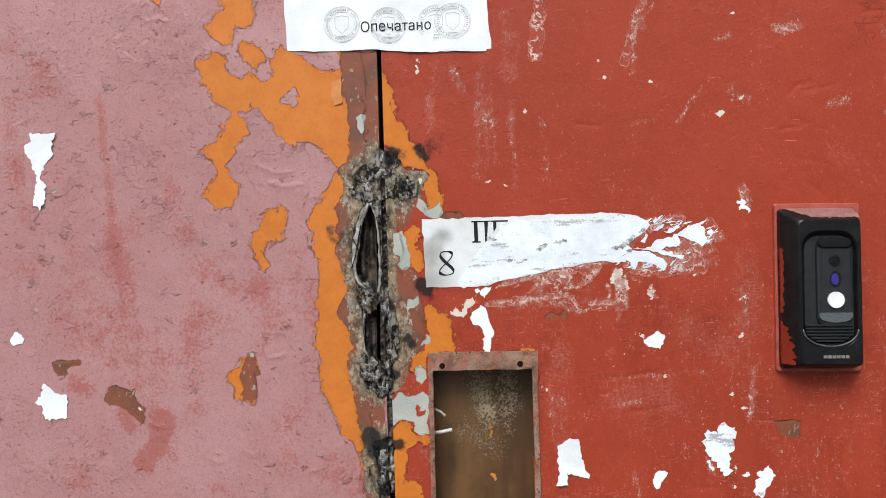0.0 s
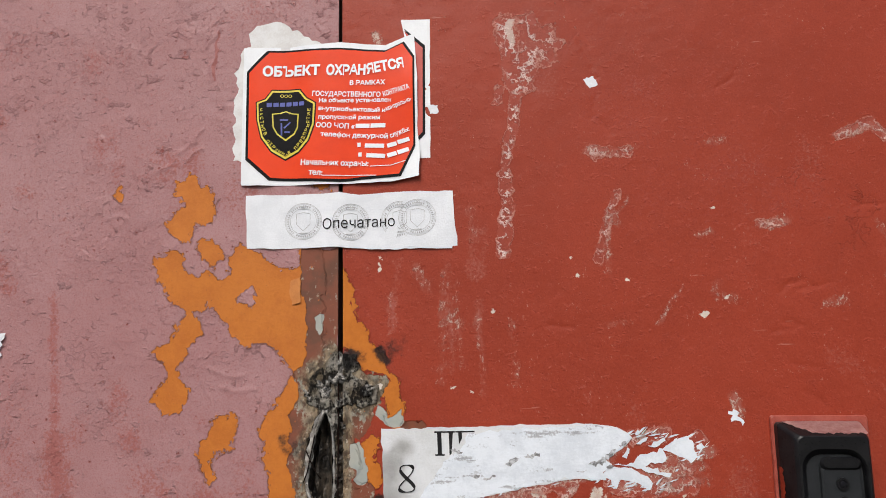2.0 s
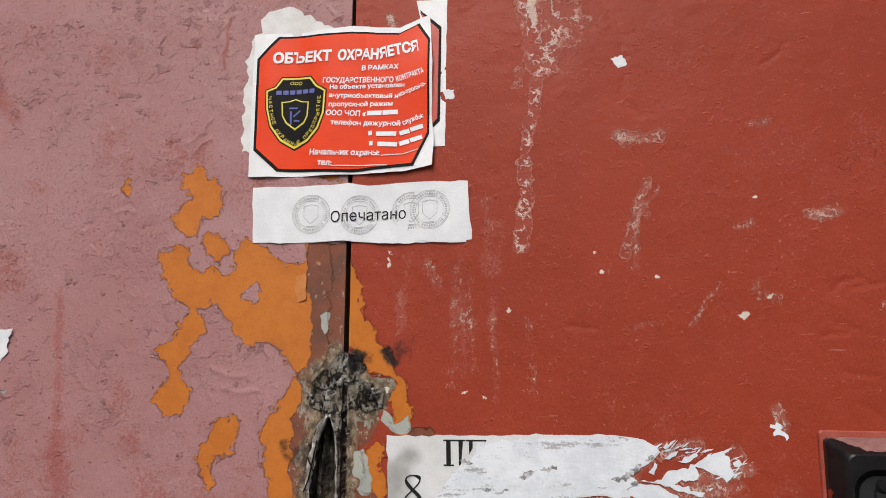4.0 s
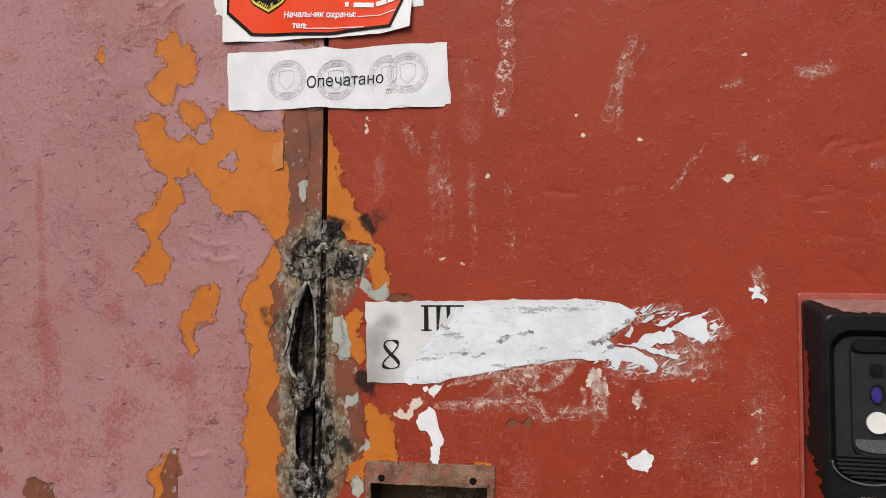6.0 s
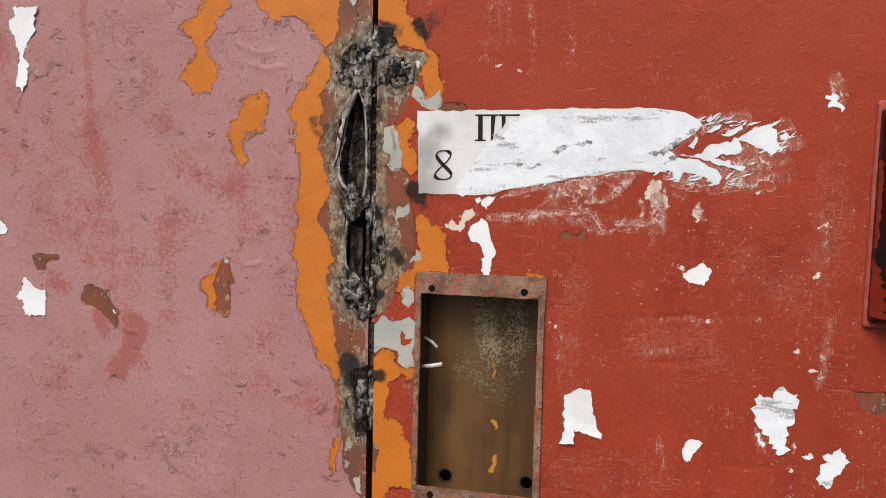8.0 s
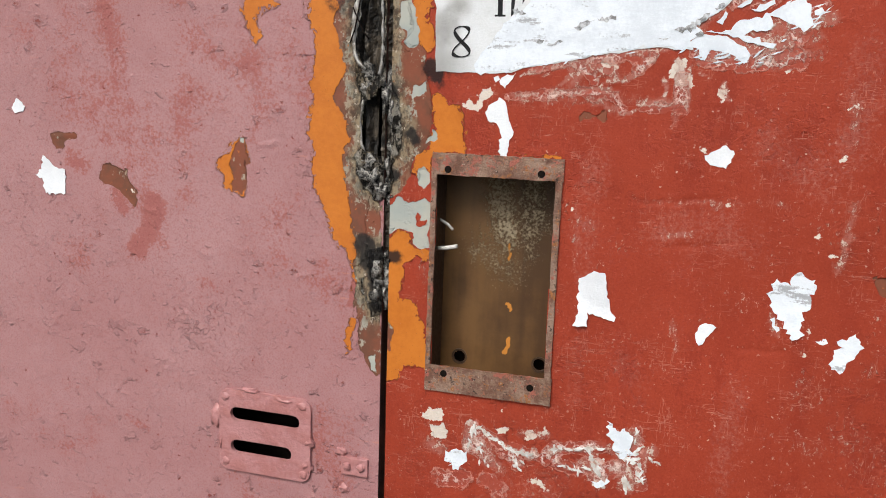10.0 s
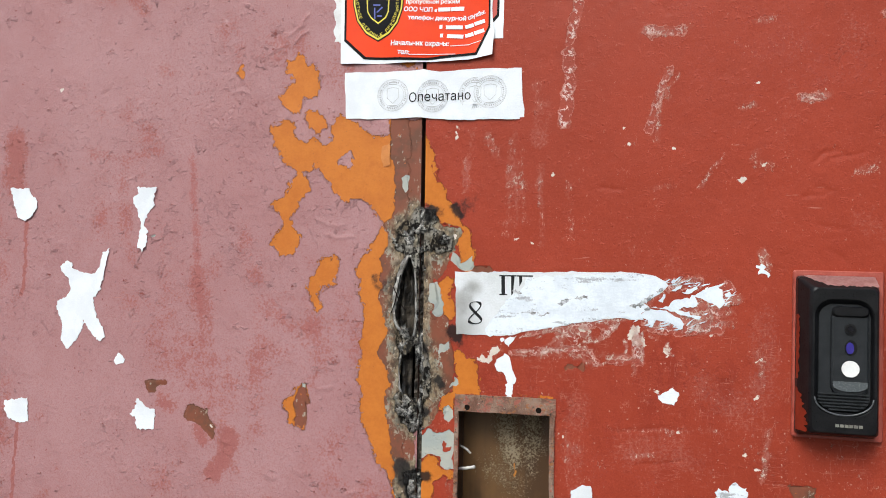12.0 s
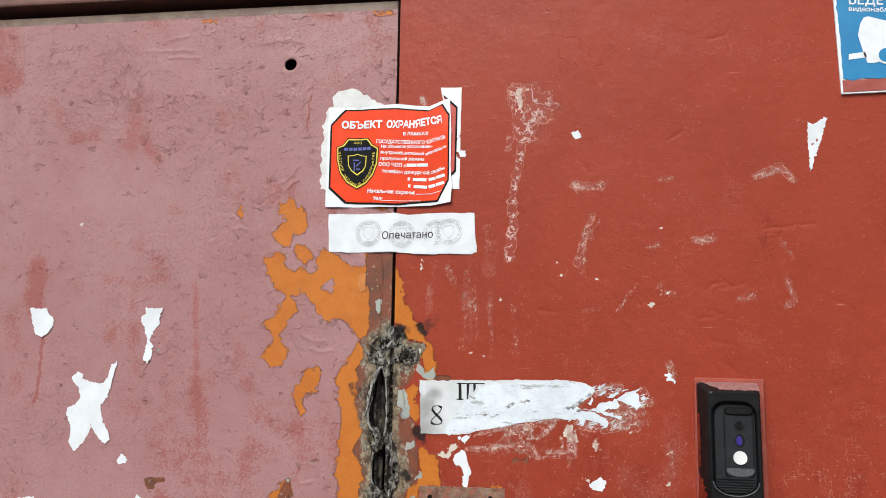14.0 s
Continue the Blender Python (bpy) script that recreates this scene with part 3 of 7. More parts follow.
class Wear:
    """Named fields over the points (x, z) in mm of one skin."""

    def __init__(self, x, z):
        self.x, self.z = x, z
        self.wx = x + 1.7 * lattice(x, z, 8, 11) + 1.3 * lattice(x, z, 3.6, 12)
        self.wz = z + 1.7 * lattice(x, z, 8, 13) + 1.3 * lattice(x, z, 3.6, 14)
        self.f = {}

    def field(self, name, start=-30.0):
        return self.f.setdefault(name, np.full(self.x.shape, start))

    def inside(self, points, margin=25.0, straight=False):
        """Signed distance to an outline, near it only: the points concerned and their distances."""
        px, pz = (self.x, self.z) if straight else (self.wx, self.wz)
        p = np.array(points, float)
        lo, hi = p.min(0) - margin, p.max(0) + margin
        near = np.nonzero((px > lo[0]) & (px < hi[0]) & (pz > lo[1]) & (pz < hi[1]))[0]
        qx, qz = px[near], pz[near]
        best, odd = np.full(near.shape, 1e9), np.zeros(near.shape, bool)
        for (ax, az), (bx, bz) in zip(p, np.roll(p, -1, 0)):
            ex, ez = bx - ax, bz - az
            f = np.clip(((qx - ax) * ex + (qz - az) * ez) / (ex * ex + ez * ez + 1e-9), 0, 1)
            best = np.minimum(best, np.hypot(qx - ax - f * ex, qz - az - f * ez))
            cross = (az > qz) != (bz > qz)
            odd ^= cross & (qx < ax + (qz - az) / (ez + (1e-9 if ez == 0 else 0)) * ex)
        return near, np.where(odd, best, -best)

    def peel(self, name, *points):
        near, d = self.inside(points)
        f = self.field(name)
        f[near] = np.maximum(f[near], d)

    def keep(self, name, *points):
        """An island that has not peeled."""
        near, d = self.inside(points)
        f = self.field(name)
        f[near] = np.minimum(f[near], -d)

    def spots(self, name, radius, *points):
        f = self.field(name)
        for k, (x, z) in enumerate(points):
            near = np.nonzero((abs(self.wx - x) < 20) & (abs(self.wz - z) < 20))[0]
            f[near] = np.maximum(f[near], radius * (0.7 + 0.5 * ((k * 37 % 11) / 10)) - np.hypot((self.wx[near] - x) * (0.8 + k % 3 * 0.25), self.wz[near] - z))

    def stroke(self, name, strength, width, *points):
        """A soft band along a line of points."""
        f = self.field(name, 0.0)
        for (ax, az), (bx, bz) in zip(points, points[1:] or points):
            reach = 2.2 * width
            near = np.nonzero((self.wx > min(ax, bx) - reach) & (self.wx < max(ax, bx) + reach) & (self.wz > min(az, bz) - reach) & (self.wz < max(az, bz) + reach))[0]
            ex, ez = bx - ax, bz - az
            t = np.clip(((self.wx[near] - ax) * ex + (self.wz[near] - az) * ez) / (ex * ex + ez * ez + 1e-9), 0, 1)
            d = np.hypot(self.wx[near] - ax - t * ex, self.wz[near] - az - t * ez)
            f[near] = np.maximum(f[near], strength * np.exp(-(d / width) ** 2))


def grid_lines(*stretches):
    """Positions from stretches of (start, end, step)."""
    out = []
    for a, b, s in stretches:
        out.extend(np.linspace(a, b, max(2, int(round((b - a) / s)) + 1))[:-1])
    return np.array(out + [stretches[-1][1]])


FIELDS = ("stain", "scuff", "orange", "bare", "grey", "chip", "chalk", "scorch", "soot", "worn", "glue")
SOFT = ("stain", "scuff", "chalk", "soot", "worn", "glue")


def skin(name, us, zs, place_x, wear_fn, holes_fn, relief_fn, material, parent, place_z=None):
    """A finely cut sheet whose wear fields are stored on its points, with holes cut through."""
    u, z = np.meshgrid(us, zs, indexing="ij")
    x = place_x(u, z)
    if place_z:
        z = place_z(x, z)
    x, z = x.ravel(), z.ravel()
    wear = Wear(x * 1000, z * 1000)
    for f in FIELDS:
        wear.field(f, 0.0 if f in SOFT else -30.0)
    wear_fn(wear)
    y = W - relief_fn(wear)
    nu, nz = len(us), len(zs)
    index = np.arange(nu * nz).reshape(nu, nz)
    quads = np.stack([index[:-1, :-1], index[1:, :-1], index[1:, 1:], index[:-1, 1:]], -1).reshape(-1, 4)
    cx, cz = x[quads].mean(1), z[quads].mean(1)
    quads = quads[~holes_fn(cx, cz, wear, quads)]
    me = bpy.data.meshes.new(name)
    me.vertices.add(len(x))
    me.vertices.foreach_set("co", np.stack([x, y, z], -1).ravel())
    me.loops.add(quads.size)
    me.loops.foreach_set("vertex_index", quads.ravel())
    me.polygons.add(len(quads))
    me.polygons.foreach_set("loop_start", np.arange(0, quads.size, 4))
    me.update(calc_edges=True)
    me.validate()
    for f in FIELDS:
        me.attributes.new(f, "FLOAT", "POINT").data.foreach_set("value", wear.f[f].astype(np.float32))
    me.shade_smooth()
    me.materials.append(material)
    ob = new(name, me)
    ob.parent = parent
    return ob


# scorched band over both leaves
def fire(w):
    w.peel("scorch", (-105, 1508.5), (-97, 1516), (-89, 1521), (-81, 1533.5), (-57, 1530), (-54.5, 1520), (-62, 1510), (-35.5, 1499.5), (-36.5, 1484.5), (-51, 1480), (-69.5, 1482.5), (-70.5, 1457.5), (-71.5, 1386.5), (-66, 1372), (-59, 1347), (-58.5, 1327), (-66.5, 1306.5), (-68.5, 1281), (-79, 1275.5), (-92.5, 1285), (-101, 1300), (-101.5, 1315), (-93.5, 1325.5), (-96.5, 1356), (-102.5, 1376), (-105, 1406.5), (-108, 1427), (-101.5, 1462.5), (-93.5, 1477.5), (-107.5, 1488))
    w.peel("scorch", (-91.5, 1232), (-74, 1236.5), (-66.5, 1226), (-71.5, 1206), (-72, 1185.5), (-88, 1184.5), (-95, 1209), (-95.5, 1202), (-84, 1172), (-73.5, 1173.5))
    for strength, width, p in (
        (1.2, 10, [(-66.5, 1525.5), (-62.5, 1528)]), (1.0, 8, [(-48.5, 1495), (-46, 1497.5)]), (1.1, 6, [(-34, 1532), (-30, 1524.5)]),
        (1.2, 9, [(-33.5, 1392.5), (-30, 1385)]), (1.0, 6, [(-48.5, 1332), (-51, 1337)]), (1.1, 6, [(-68, 1301.5), (-63.5, 1300.5)]),
        (1.1, 7, [(-78, 1228), (-61, 1228)]), (1.2, 11, [(-92, 1237), (-89, 1224.5)]), (1.0, 8, [(-83, 1210), (-77.5, 1185)]),
        (0.8, 8, [(-75.5, 1377.5), (-66, 1370.5)]), (0.6, 13, [(-117.5, 1442), (-112, 1437)]), (0.6, 7, [(-128.4, 1452.6), (-126, 1441.3)]), (0.6, 6, [(-110.7, 1450), (-108.7, 1428.1)]), (0.6, 7, [(-62.2, 1534.2), (-53.6, 1525.4)]), (0.9, 10, [(-90, 1300.5), (-79.5, 1288)]),
        (0.55, 14, [(-24.5, 1532), (-18, 1539)]), (0.7, 7, [(-85.5, 1346), (-74.5, 1366.5)]), (0.5, 15, [(-28.5, 1387.5), (-15.5, 1393)])):
        w.stroke("soot", strength, width, *p)


def pink_wear(w):
    # big orange area beside the joint, and the strip below it
    w.peel("orange", (-268, 1636), (-252, 1637.5), (-247.5, 1642), (-240, 1637), (-235, 1623), (-222.5, 1612.5), (-212, 1619.5), (-198.5, 1609.5), (-191.5, 1611), (-187, 1622), (-185, 1637.5), (-179, 1645.5), (-172, 1641.5), (-156, 1636), (-148, 1625), (-137.5, 1619), (-125, 1618), (-115, 1623), (-114.5, 1638.5), (-92, 1641), (-91, 1625), (-91.5, 1528.5), (-110.5, 1511), (-123, 1516.5), (-130.5, 1528.5), (-147.5, 1544), (-164.5, 1539.5), (-181.5, 1553), (-196, 1569), (-208, 1585.5), (-215.5, 1578), (-222.5, 1575.5), (-217.5, 1567.5), (-212, 1554), (-219, 1549), (-228.5, 1542.5), (-226, 1536.5), (-233, 1526), (-237.5, 1521), (-235.5, 1513), (-229.5, 1506), (-223.5, 1499.5), (-225, 1489), (-232, 1479.5), (-240.5, 1477.5), (-249.5, 1476), (-262, 1492), (-250.5, 1508), (-249.5, 1516), (-252, 1526.5), (-261.5, 1531), (-263, 1537.5), (-258, 1542.5), (-251, 1547.5), (-239.5, 1558), (-242.5, 1563), (-234, 1570.5), (-236.5, 1580), (-249, 1590), (-252.5, 1598.5), (-262.5, 1607.5), (-265, 1621.5))
    w.peel("orange", (-123.5, 1514), (-130, 1500.5), (-139.5, 1482.5), (-145, 1476.5), (-152.5, 1465), (-148.5, 1442), (-146.5, 1426.5), (-141, 1405), (-145, 1380.5), (-146.5, 1370), (-146, 1349.5), (-148.5, 1334), (-142.5, 1321.5), (-143.5, 1303.5), (-138.5, 1278), (-134, 1265), (-124.5, 1248), (-113, 1231), (-103, 1216.5), (-91, 1219.5), (-87.5, 1290.5), (-95, 1391.5), (-96.5, 1467), (-105.5, 1507.5))
    w.peel("orange", (-249.5, 1704), (-249, 1715.5), (-241, 1716), (-233.5, 1723.5), (-226, 1716.5), (-220.5, 1709), (-213.5, 1707), (-205.5, 1695), (-206.5, 1678), (-207.5, 1669.5), (-214.5, 1667), (-226.5, 1667), (-229, 1656.5), (-232.5, 1648), (-241.5, 1650.5), (-250, 1655), (-254.5, 1658), (-255.5, 1666.5), (-251, 1678), (-245.5, 1683.5), (-238.5, 1688.5), (-246, 1696.5))
    w.peel("orange", (-222.5, 1648), (-216.5, 1652), (-207.5, 1650), (-200, 1643), (-192.5, 1637), (-193.5, 1629.5), (-200.5, 1626), (-203, 1621.5), (-212.5, 1627.5), (-218.5, 1631), (-223, 1639.5))
    w.peel("orange", (-308.5, 1713.5), (-303.5, 1704.5), (-306, 1697), (-314, 1701.5))
    w.peel("orange", (-216.5, 1443), (-203.5, 1455), (-199.5, 1470.5), (-191, 1475.5), (-185.5, 1473), (-180, 1480.5), (-173, 1473), (-174, 1465), (-178, 1454.5), (-179, 1444.5), (-193.5, 1439), (-199, 1431.5), (-194.5, 1415.5), (-198.5, 1410.5), (-204.5, 1418.5), (-208.5, 1428.5), (-213.5, 1435.5))
    w.peel("orange", (-215, 1329), (-223.5, 1318), (-237, 1307), (-240, 1299), (-233.5, 1288.5), (-228.5, 1277), (-221.5, 1272), (-214, 1273.5), (-209, 1284.5), (-207.5, 1305.5), (-209, 1316), (-211, 1326.5))
    w.peel("orange", (-101.5, 1178), (-105.5, 1164.5), (-109, 1149.5), (-106.5, 1137), (-103, 1139.5), (-101, 1154.5), (-98, 1165.5))
    w.peel("orange", (-102.5, 1216.5), (-105.5, 1206), (-102, 1196), (-97.5, 1201.5), (-99, 1212))
    w.peel("orange", (-399, 2017.5), (-365.5, 2015), (-371, 2011.5), (-394, 2012.5))
    w.peel("orange", (-117, 2009.5), (-85.5, 2009), (-85.5, 2003.5), (-108, 2004.5))
    w.peel("orange", (-105, 1705.5), (-85, 1705.5), (-86.5, 1698.5), (-100, 1696.5))
    w.peel("orange", (-280.5, 1292.5), (-273, 1288.5), (-278, 1285))
    w.keep("orange", (-173, 1595.5), (-166, 1599), (-160.5, 1589.5), (-164.5, 1580), (-173, 1583), (-175.5, 1589.5))
    # brown primer strip along the joint
    w.peel("bare", (-113.5, 1638.5), (-115, 1601.5), (-109, 1578.5), (-106.5, 1568), (-106, 1554.5), (-107, 1536.5), (-110.5, 1521.5), (-120.5, 1515), (-116, 1503.5), (-113, 1490.5), (-123.5, 1475.5), (-120.5, 1462.5), (-124.5, 1452.5), (-121, 1441), (-125.5, 1426.5), (-116.5, 1406.5), (-113.5, 1386), (-119, 1375.5), (-123, 1365), (-115.5, 1352.5), (-110, 1345), (-109.5, 1325), (-115, 1319.5), (-112, 1304.5), (-109, 1279), (-105.5, 1259), (-100, 1239), (-101.5, 1216), (-100, 1193.5), (-102, 1173), (-97, 1178.5), (-95.5, 1155.5), (-92.5, 1140), (-85, 1122.5), (-77, 1114.5), (-73, 1121), (-73.5, 1173.5), (-78, 1303), (-74.5, 1566), (-76, 1636.5))
    w.peel("bare", (-215, 1326.5), (-227, 1305.5), (-223, 1289), (-226.5, 1277), (-215.5, 1272.5), (-209, 1284.5), (-207.5, 1305.5), (-211, 1324))
    w.peel("bare", (-368, 1293), (-356.5, 1293.5), (-338.5, 1287.5), (-336, 1277), (-327, 1268.5), (-331.5, 1255), (-346.5, 1266.5), (-359.5, 1273.5), (-371.5, 1276))
    w.peel("bare", (-426, 1319.5), (-420.5, 1303), (-411.5, 1305.5), (-405, 1313.5), (-396, 1316), (-394.5, 1321.5), (-415.5, 1322))
    w.spots("chip", 3.0, (-333, 1268), (-565.5, 1690.5))
    w.spots("grey", 3.2, (-421.5, 1499), (-213.5, 1324))
    w.peel("grey", (-98, 1569.5), (-90, 1570), (-90.5, 1554), (-95, 1551.5), (-98.5, 1559))
    w.peel("grey", (-85.5, 1136.5), (-79, 1136.5), (-77.5, 1120.5), (-83, 1123))
    # thin coat and runs where older red shows
    for strength, width, p in (
        (0.75, 22, [(-632, 1628.5), (-631.5, 1602), (-631.5, 1567.5)]), (0.5, 16, [(-514, 1605), (-467, 1596), (-423, 1608)]), (0.55, 12, [(-469, 1566), (-473.5, 1549.5)]),
        (0.6, 9, [(-373, 1599), (-362, 1500), (-351, 1389)]), (0.5, 22, [(-357, 1459.5), (-346.5, 1389), (-362, 1319.5)]), (0.4, 30, [(-667.5, 1550.5), (-642, 1432.5)]),
        (0.55, 20, [(-597.5, 1831), (-559, 1834)]), (0.55, 20, [(-481, 1825.5), (-449.5, 1792.5)]), (0.45, 14, [(-419, 1711.5), (-414, 1707)]),
        (0.55, 20, [(-360, 1458), (-352.5, 1398)]), (0.4, 45, [(-398.5, 1441.5), (-410, 1374.5)]), (0.5, 40, [(-377.5, 1370), (-345, 1348.5), (-316.5, 1333.5)]),
        (0.85, 16, [(-308.5, 1257.5), (-314.5, 1230), (-329.5, 1215.5)]), (0.8, 12, [(-349.5, 1263.5), (-343, 1253)]), (0.6, 14, [(-402, 1297), (-389, 1292)]),
        (0.5, 26, [(-266, 1415), (-212, 1373.5)]), (0.45, 30, [(-167.5, 1426.5), (-183, 1364)]), (0.4, 40, [(-444.5, 1412.5), (-355, 1413.5)]),
        (0.45, 50, [(-389, 1350), (-315, 1300.5)]), (0.35, 40, [(-464, 1046.5), (-403.5, 994)]), (0.5, 12, [(-344.5, 1039.5), (-321.5, 1030.5)]),
        (0.7, 5, [(-102, 1201.5), (-103.5, 1180.5)]), (0.45, 6, [(-157, 1201.5), (-113, 1200.5)]), (0.4, 18, [(-256, 1186.5), (-244, 1182.5)]),
        (0.6, 60, [(-751, 1999), (-732, 1938.5)]), (0.6, 14, [(-208, 2009), (-172, 2006.5)]), (0.5, 22, [(-473, 1573), (-461.5, 1506.5)]),
        (0.45, 40, [(-359.5, 1414.5), (-348, 1366.5)]), (0.5, 26, [(-322.5, 1272), (-302.5, 1225)])):
        w.stroke("stain", strength * 1.2, width, *p)
    w.f["stain"] = np.maximum(w.f["stain"], 0.22 + 0.22 * lattice(w.x, w.z, 90, 41) + 0.2 * lattice(w.x, w.z, 33, 42) + 0.12 * lattice(w.x * 2.2, w.z * 0.4, 40, 44))
    w.f["scuff"] = np.maximum(0, 0.1 + 0.25 * lattice(w.x, w.z, 120, 43))
    w.f["stain"] = np.minimum(w.f["stain"], 0.84)
    # thickened run of red under a scrap
    w.stroke("stain", 1.6, 2.2, (-611, 1516), (-609, 1466), (-611.5, 1423))
    w.stroke("stain", 1.3, 1.6, (-208.5, 1880), (-212.5, 1853.5), (-212.5, 1825))
    w.stroke("stain", 1.0, 6, (-634.5, 1633), (-631, 1619.5))
    w.stroke("stain", 1.4, 2.2, (-608.5, 1256.5), (-610.5, 1220.5), (-611.5, 1163.5))
    fire(w)


def red_wear(w):
    w.peel("orange", (-76, 1624), (-72.5, 1617), (-66, 1605), (-62, 1591.5), (-54.5, 1575.5), (-63.5, 1583.5), (-58, 1570.5), (-48, 1557.5), (-44, 1545), (-36, 1537), (-31, 1527), (-25.5, 1514.5), (-17.5, 1507), (-14, 1497), (-12, 1477), (-13, 1459.5), (-18.5, 1459.5), (-27, 1467), (-30, 1477), (-30, 1492), (-26.5, 1502), (-30.5, 1509.5), (-41, 1511), (-51.5, 1515), (-59.5, 1525), (-62.5, 1533), (-84, 1538.5))
    w.peel("orange", (-33.5, 1367.5), (-28, 1370), (-20.5, 1365.5), (-10, 1361), (-4.5, 1348.5), (-2, 1336.5), (-3, 1323), (-27, 1320), (-35, 1324), (-32.5, 1338), (-27.5, 1343), (-33, 1347.5))
    w.peel("orange", (-55.5, 1444.5), (-45, 1454.5), (-34.5, 1452), (-32.5, 1445), (-38.5, 1441), (-41.5, 1432), (-32, 1420), (-34, 1407.5), (-41.5, 1402.5), (-47, 1412), (-52.5, 1407), (-57.5, 1404.5), (-60.5, 1412), (-52.5, 1427))
    w.peel("orange", (-48, 1317), (-32.5, 1326), (-31, 1308), (-37.5, 1307.5), (-43.5, 1302.5), (-50.5, 1307))
    w.peel("orange", (-76.5, 1239), (-63.5, 1251), (-51, 1251), (-46.5, 1239), (-28.5, 1234), (-28.5, 1229), (-40, 1229), (-49, 1227.5), (-52.5, 1221), (-55.5, 1206), (-56.5, 1190.5), (-44.5, 1189), (-38, 1179.5), (-31.5, 1167.5), (-28, 1137.5), (-29, 1129.5), (-41.5, 1131.5), (-52, 1126.5), (-56, 1118), (-72.5, 1108.5))
    w.peel("orange", (39, 1325.5), (76.5, 1323.5), (76.5, 1320.5), (39.5, 1322))
    w.peel("bare", (-84, 1533.5), (-57, 1522.5), (-47.5, 1512.5), (-29.5, 1509.5), (-27, 1499.5), (-32.5, 1487), (-40.5, 1477), (-46.5, 1457), (-58, 1447), (-52.5, 1427), (-60.5, 1412), (-43.5, 1412.5), (-38, 1387.5), (-33.5, 1367.5), (-32.5, 1328), (-48, 1316), (-53, 1297), (-58, 1282), (-79, 1280.5))
    w.peel("bare", (-17, 1464.5), (-5, 1468), (11, 1463), (9.5, 1458), (-14, 1458))
    w.peel("bare", (319, 1246), (347, 1245.5), (344.5, 1230), (334, 1228), (327, 1232.5))
    w.peel("bare", (-69, 1174), (-62.5, 1159), (-65, 1140.5), (-73.5, 1142))
    w.peel("grey", (-69.5, 1274.5), (-59.5, 1280), (-49, 1278), (-36.5, 1282.5), (-31.5, 1277), (-31, 1238), (-37.5, 1236.5), (-45.5, 1241.5), (-46.5, 1250.5), (-53.5, 1253.5), (-63.5, 1251), (-75.5, 1241.5), (-76, 1264))
    w.keep("grey", (-43, 1268.5), (-38, 1266.5), (-39, 1262), (-35, 1261), (-35.5, 1256), (-43, 1257.5))
    w.peel("grey", (-44, 1305), (-38.5, 1308.5), (-33.5, 1305.5), (-34, 1293.5), (-38, 1288.5), (-43, 1293))
    w.peel("grey", (-63.5, 1444.5), (-55.5, 1447), (-50, 1434.5), (-45.5, 1422), (-47, 1409.5), (-55, 1407), (-60.5, 1412), (-58, 1422), (-65, 1427))
    w.peel("grey", (-35.5, 1484.5), (-28.5, 1475.5), (-26.5, 1469), (-15.5, 1477), (-11, 1464.5), (-19.5, 1461), (-35, 1466), (-40.5, 1472))
    w.peel("grey", (-31.5, 1342.5), (-26.5, 1338), (-29.5, 1331), (-39.5, 1328), (-36, 1332.5), (-31.5, 1336))
    w.peel("grey", (-51.5, 1374.5), (-38.5, 1382.5), (-39.5, 1370), (-49, 1367))
    # chips down to pale filler
    w.spots("chip", 1.5, (-35, 1613.5), (-36.5, 1618.5), (78.5, 1568.5), (54, 1491.5), (156.5, 1612), (202.5, 1595.5), (274, 1560), (300, 1575), (90.5, 1280.5), (279, 1273.5), (212.5, 1293.5), (296.5, 1254.5), (292, 1277.5), (289.5, 1369.5), (289, 1330.5), (188.5, 1334.5), (153, 1620), (158.5, 1601.5), (204, 1596), (-34, 1625), (-34.5, 1614), (292, 1663.5), (97.5, 1063), (90.5, 1279.5), (62.5, 1080.5), (86, 1094))
    w.spots("chip", 2.2, (36, 1496), (244.5, 1395), (279, 1198), (280, 1180), (-86.5, 1632), (2, 1361), (8.5, 1370.5), (111, 1400), (167, 1392.5), (201, 1378.5), (176, 1382), (42, 1098), (294, 1371.5), (291.5, 1334.5), (278.5, 1276.5), (292, 1258.5), (-34.5, 1498.5), (76.5, 1568.5), (299.5, 1575.5), (276.5, 1561))
    w.peel("chip", (-3, 1356.5), (-6.5, 1363), (-1, 1367), (4, 1364.5), (8.5, 1370.5), (10.5, 1376.5), (20, 1375.5), (18, 1371), (12.5, 1366), (9, 1359))
    w.peel("chip", (162, 1392.5), (164, 1401), (170, 1405), (171, 1392.5), (176, 1390.5), (176, 1382), (172, 1384), (170, 1380), (167, 1384))
    w.peel("chip", (-32, 1087), (-25.5, 1093.5), (-13, 1092.5), (-13.5, 1083), (-28, 1082))
    w.peel("chip", (-22, 1075.5), (-13.5, 1079), (-9, 1073), (-15.5, 1066), (-23.5, 1067.5))
    w.peel("chip", (62.5, 1083), (69.5, 1086), (73.5, 1080.5), (66.5, 1076.5))
    w.peel("chip", (67, 1041.5), (74.5, 1043.5), (80.5, 1040.5), (83.5, 1033.5), (80, 1033), (76, 1037.5), (70, 1037.5))
    w.peel("chip", (98.6, 1878.2), (108.5, 1874.4), (105.6, 1858.6), (109.3, 1848.8), (101.5, 1843), (96.9, 1862.3))
    w.peel("chip", (-31.7, 1088.2), (-26.6, 1093.2), (-13.6, 1094), (-12, 1092.6), (-15.7, 1082.6), (-26.2, 1082.2), (-31, 1083.6))
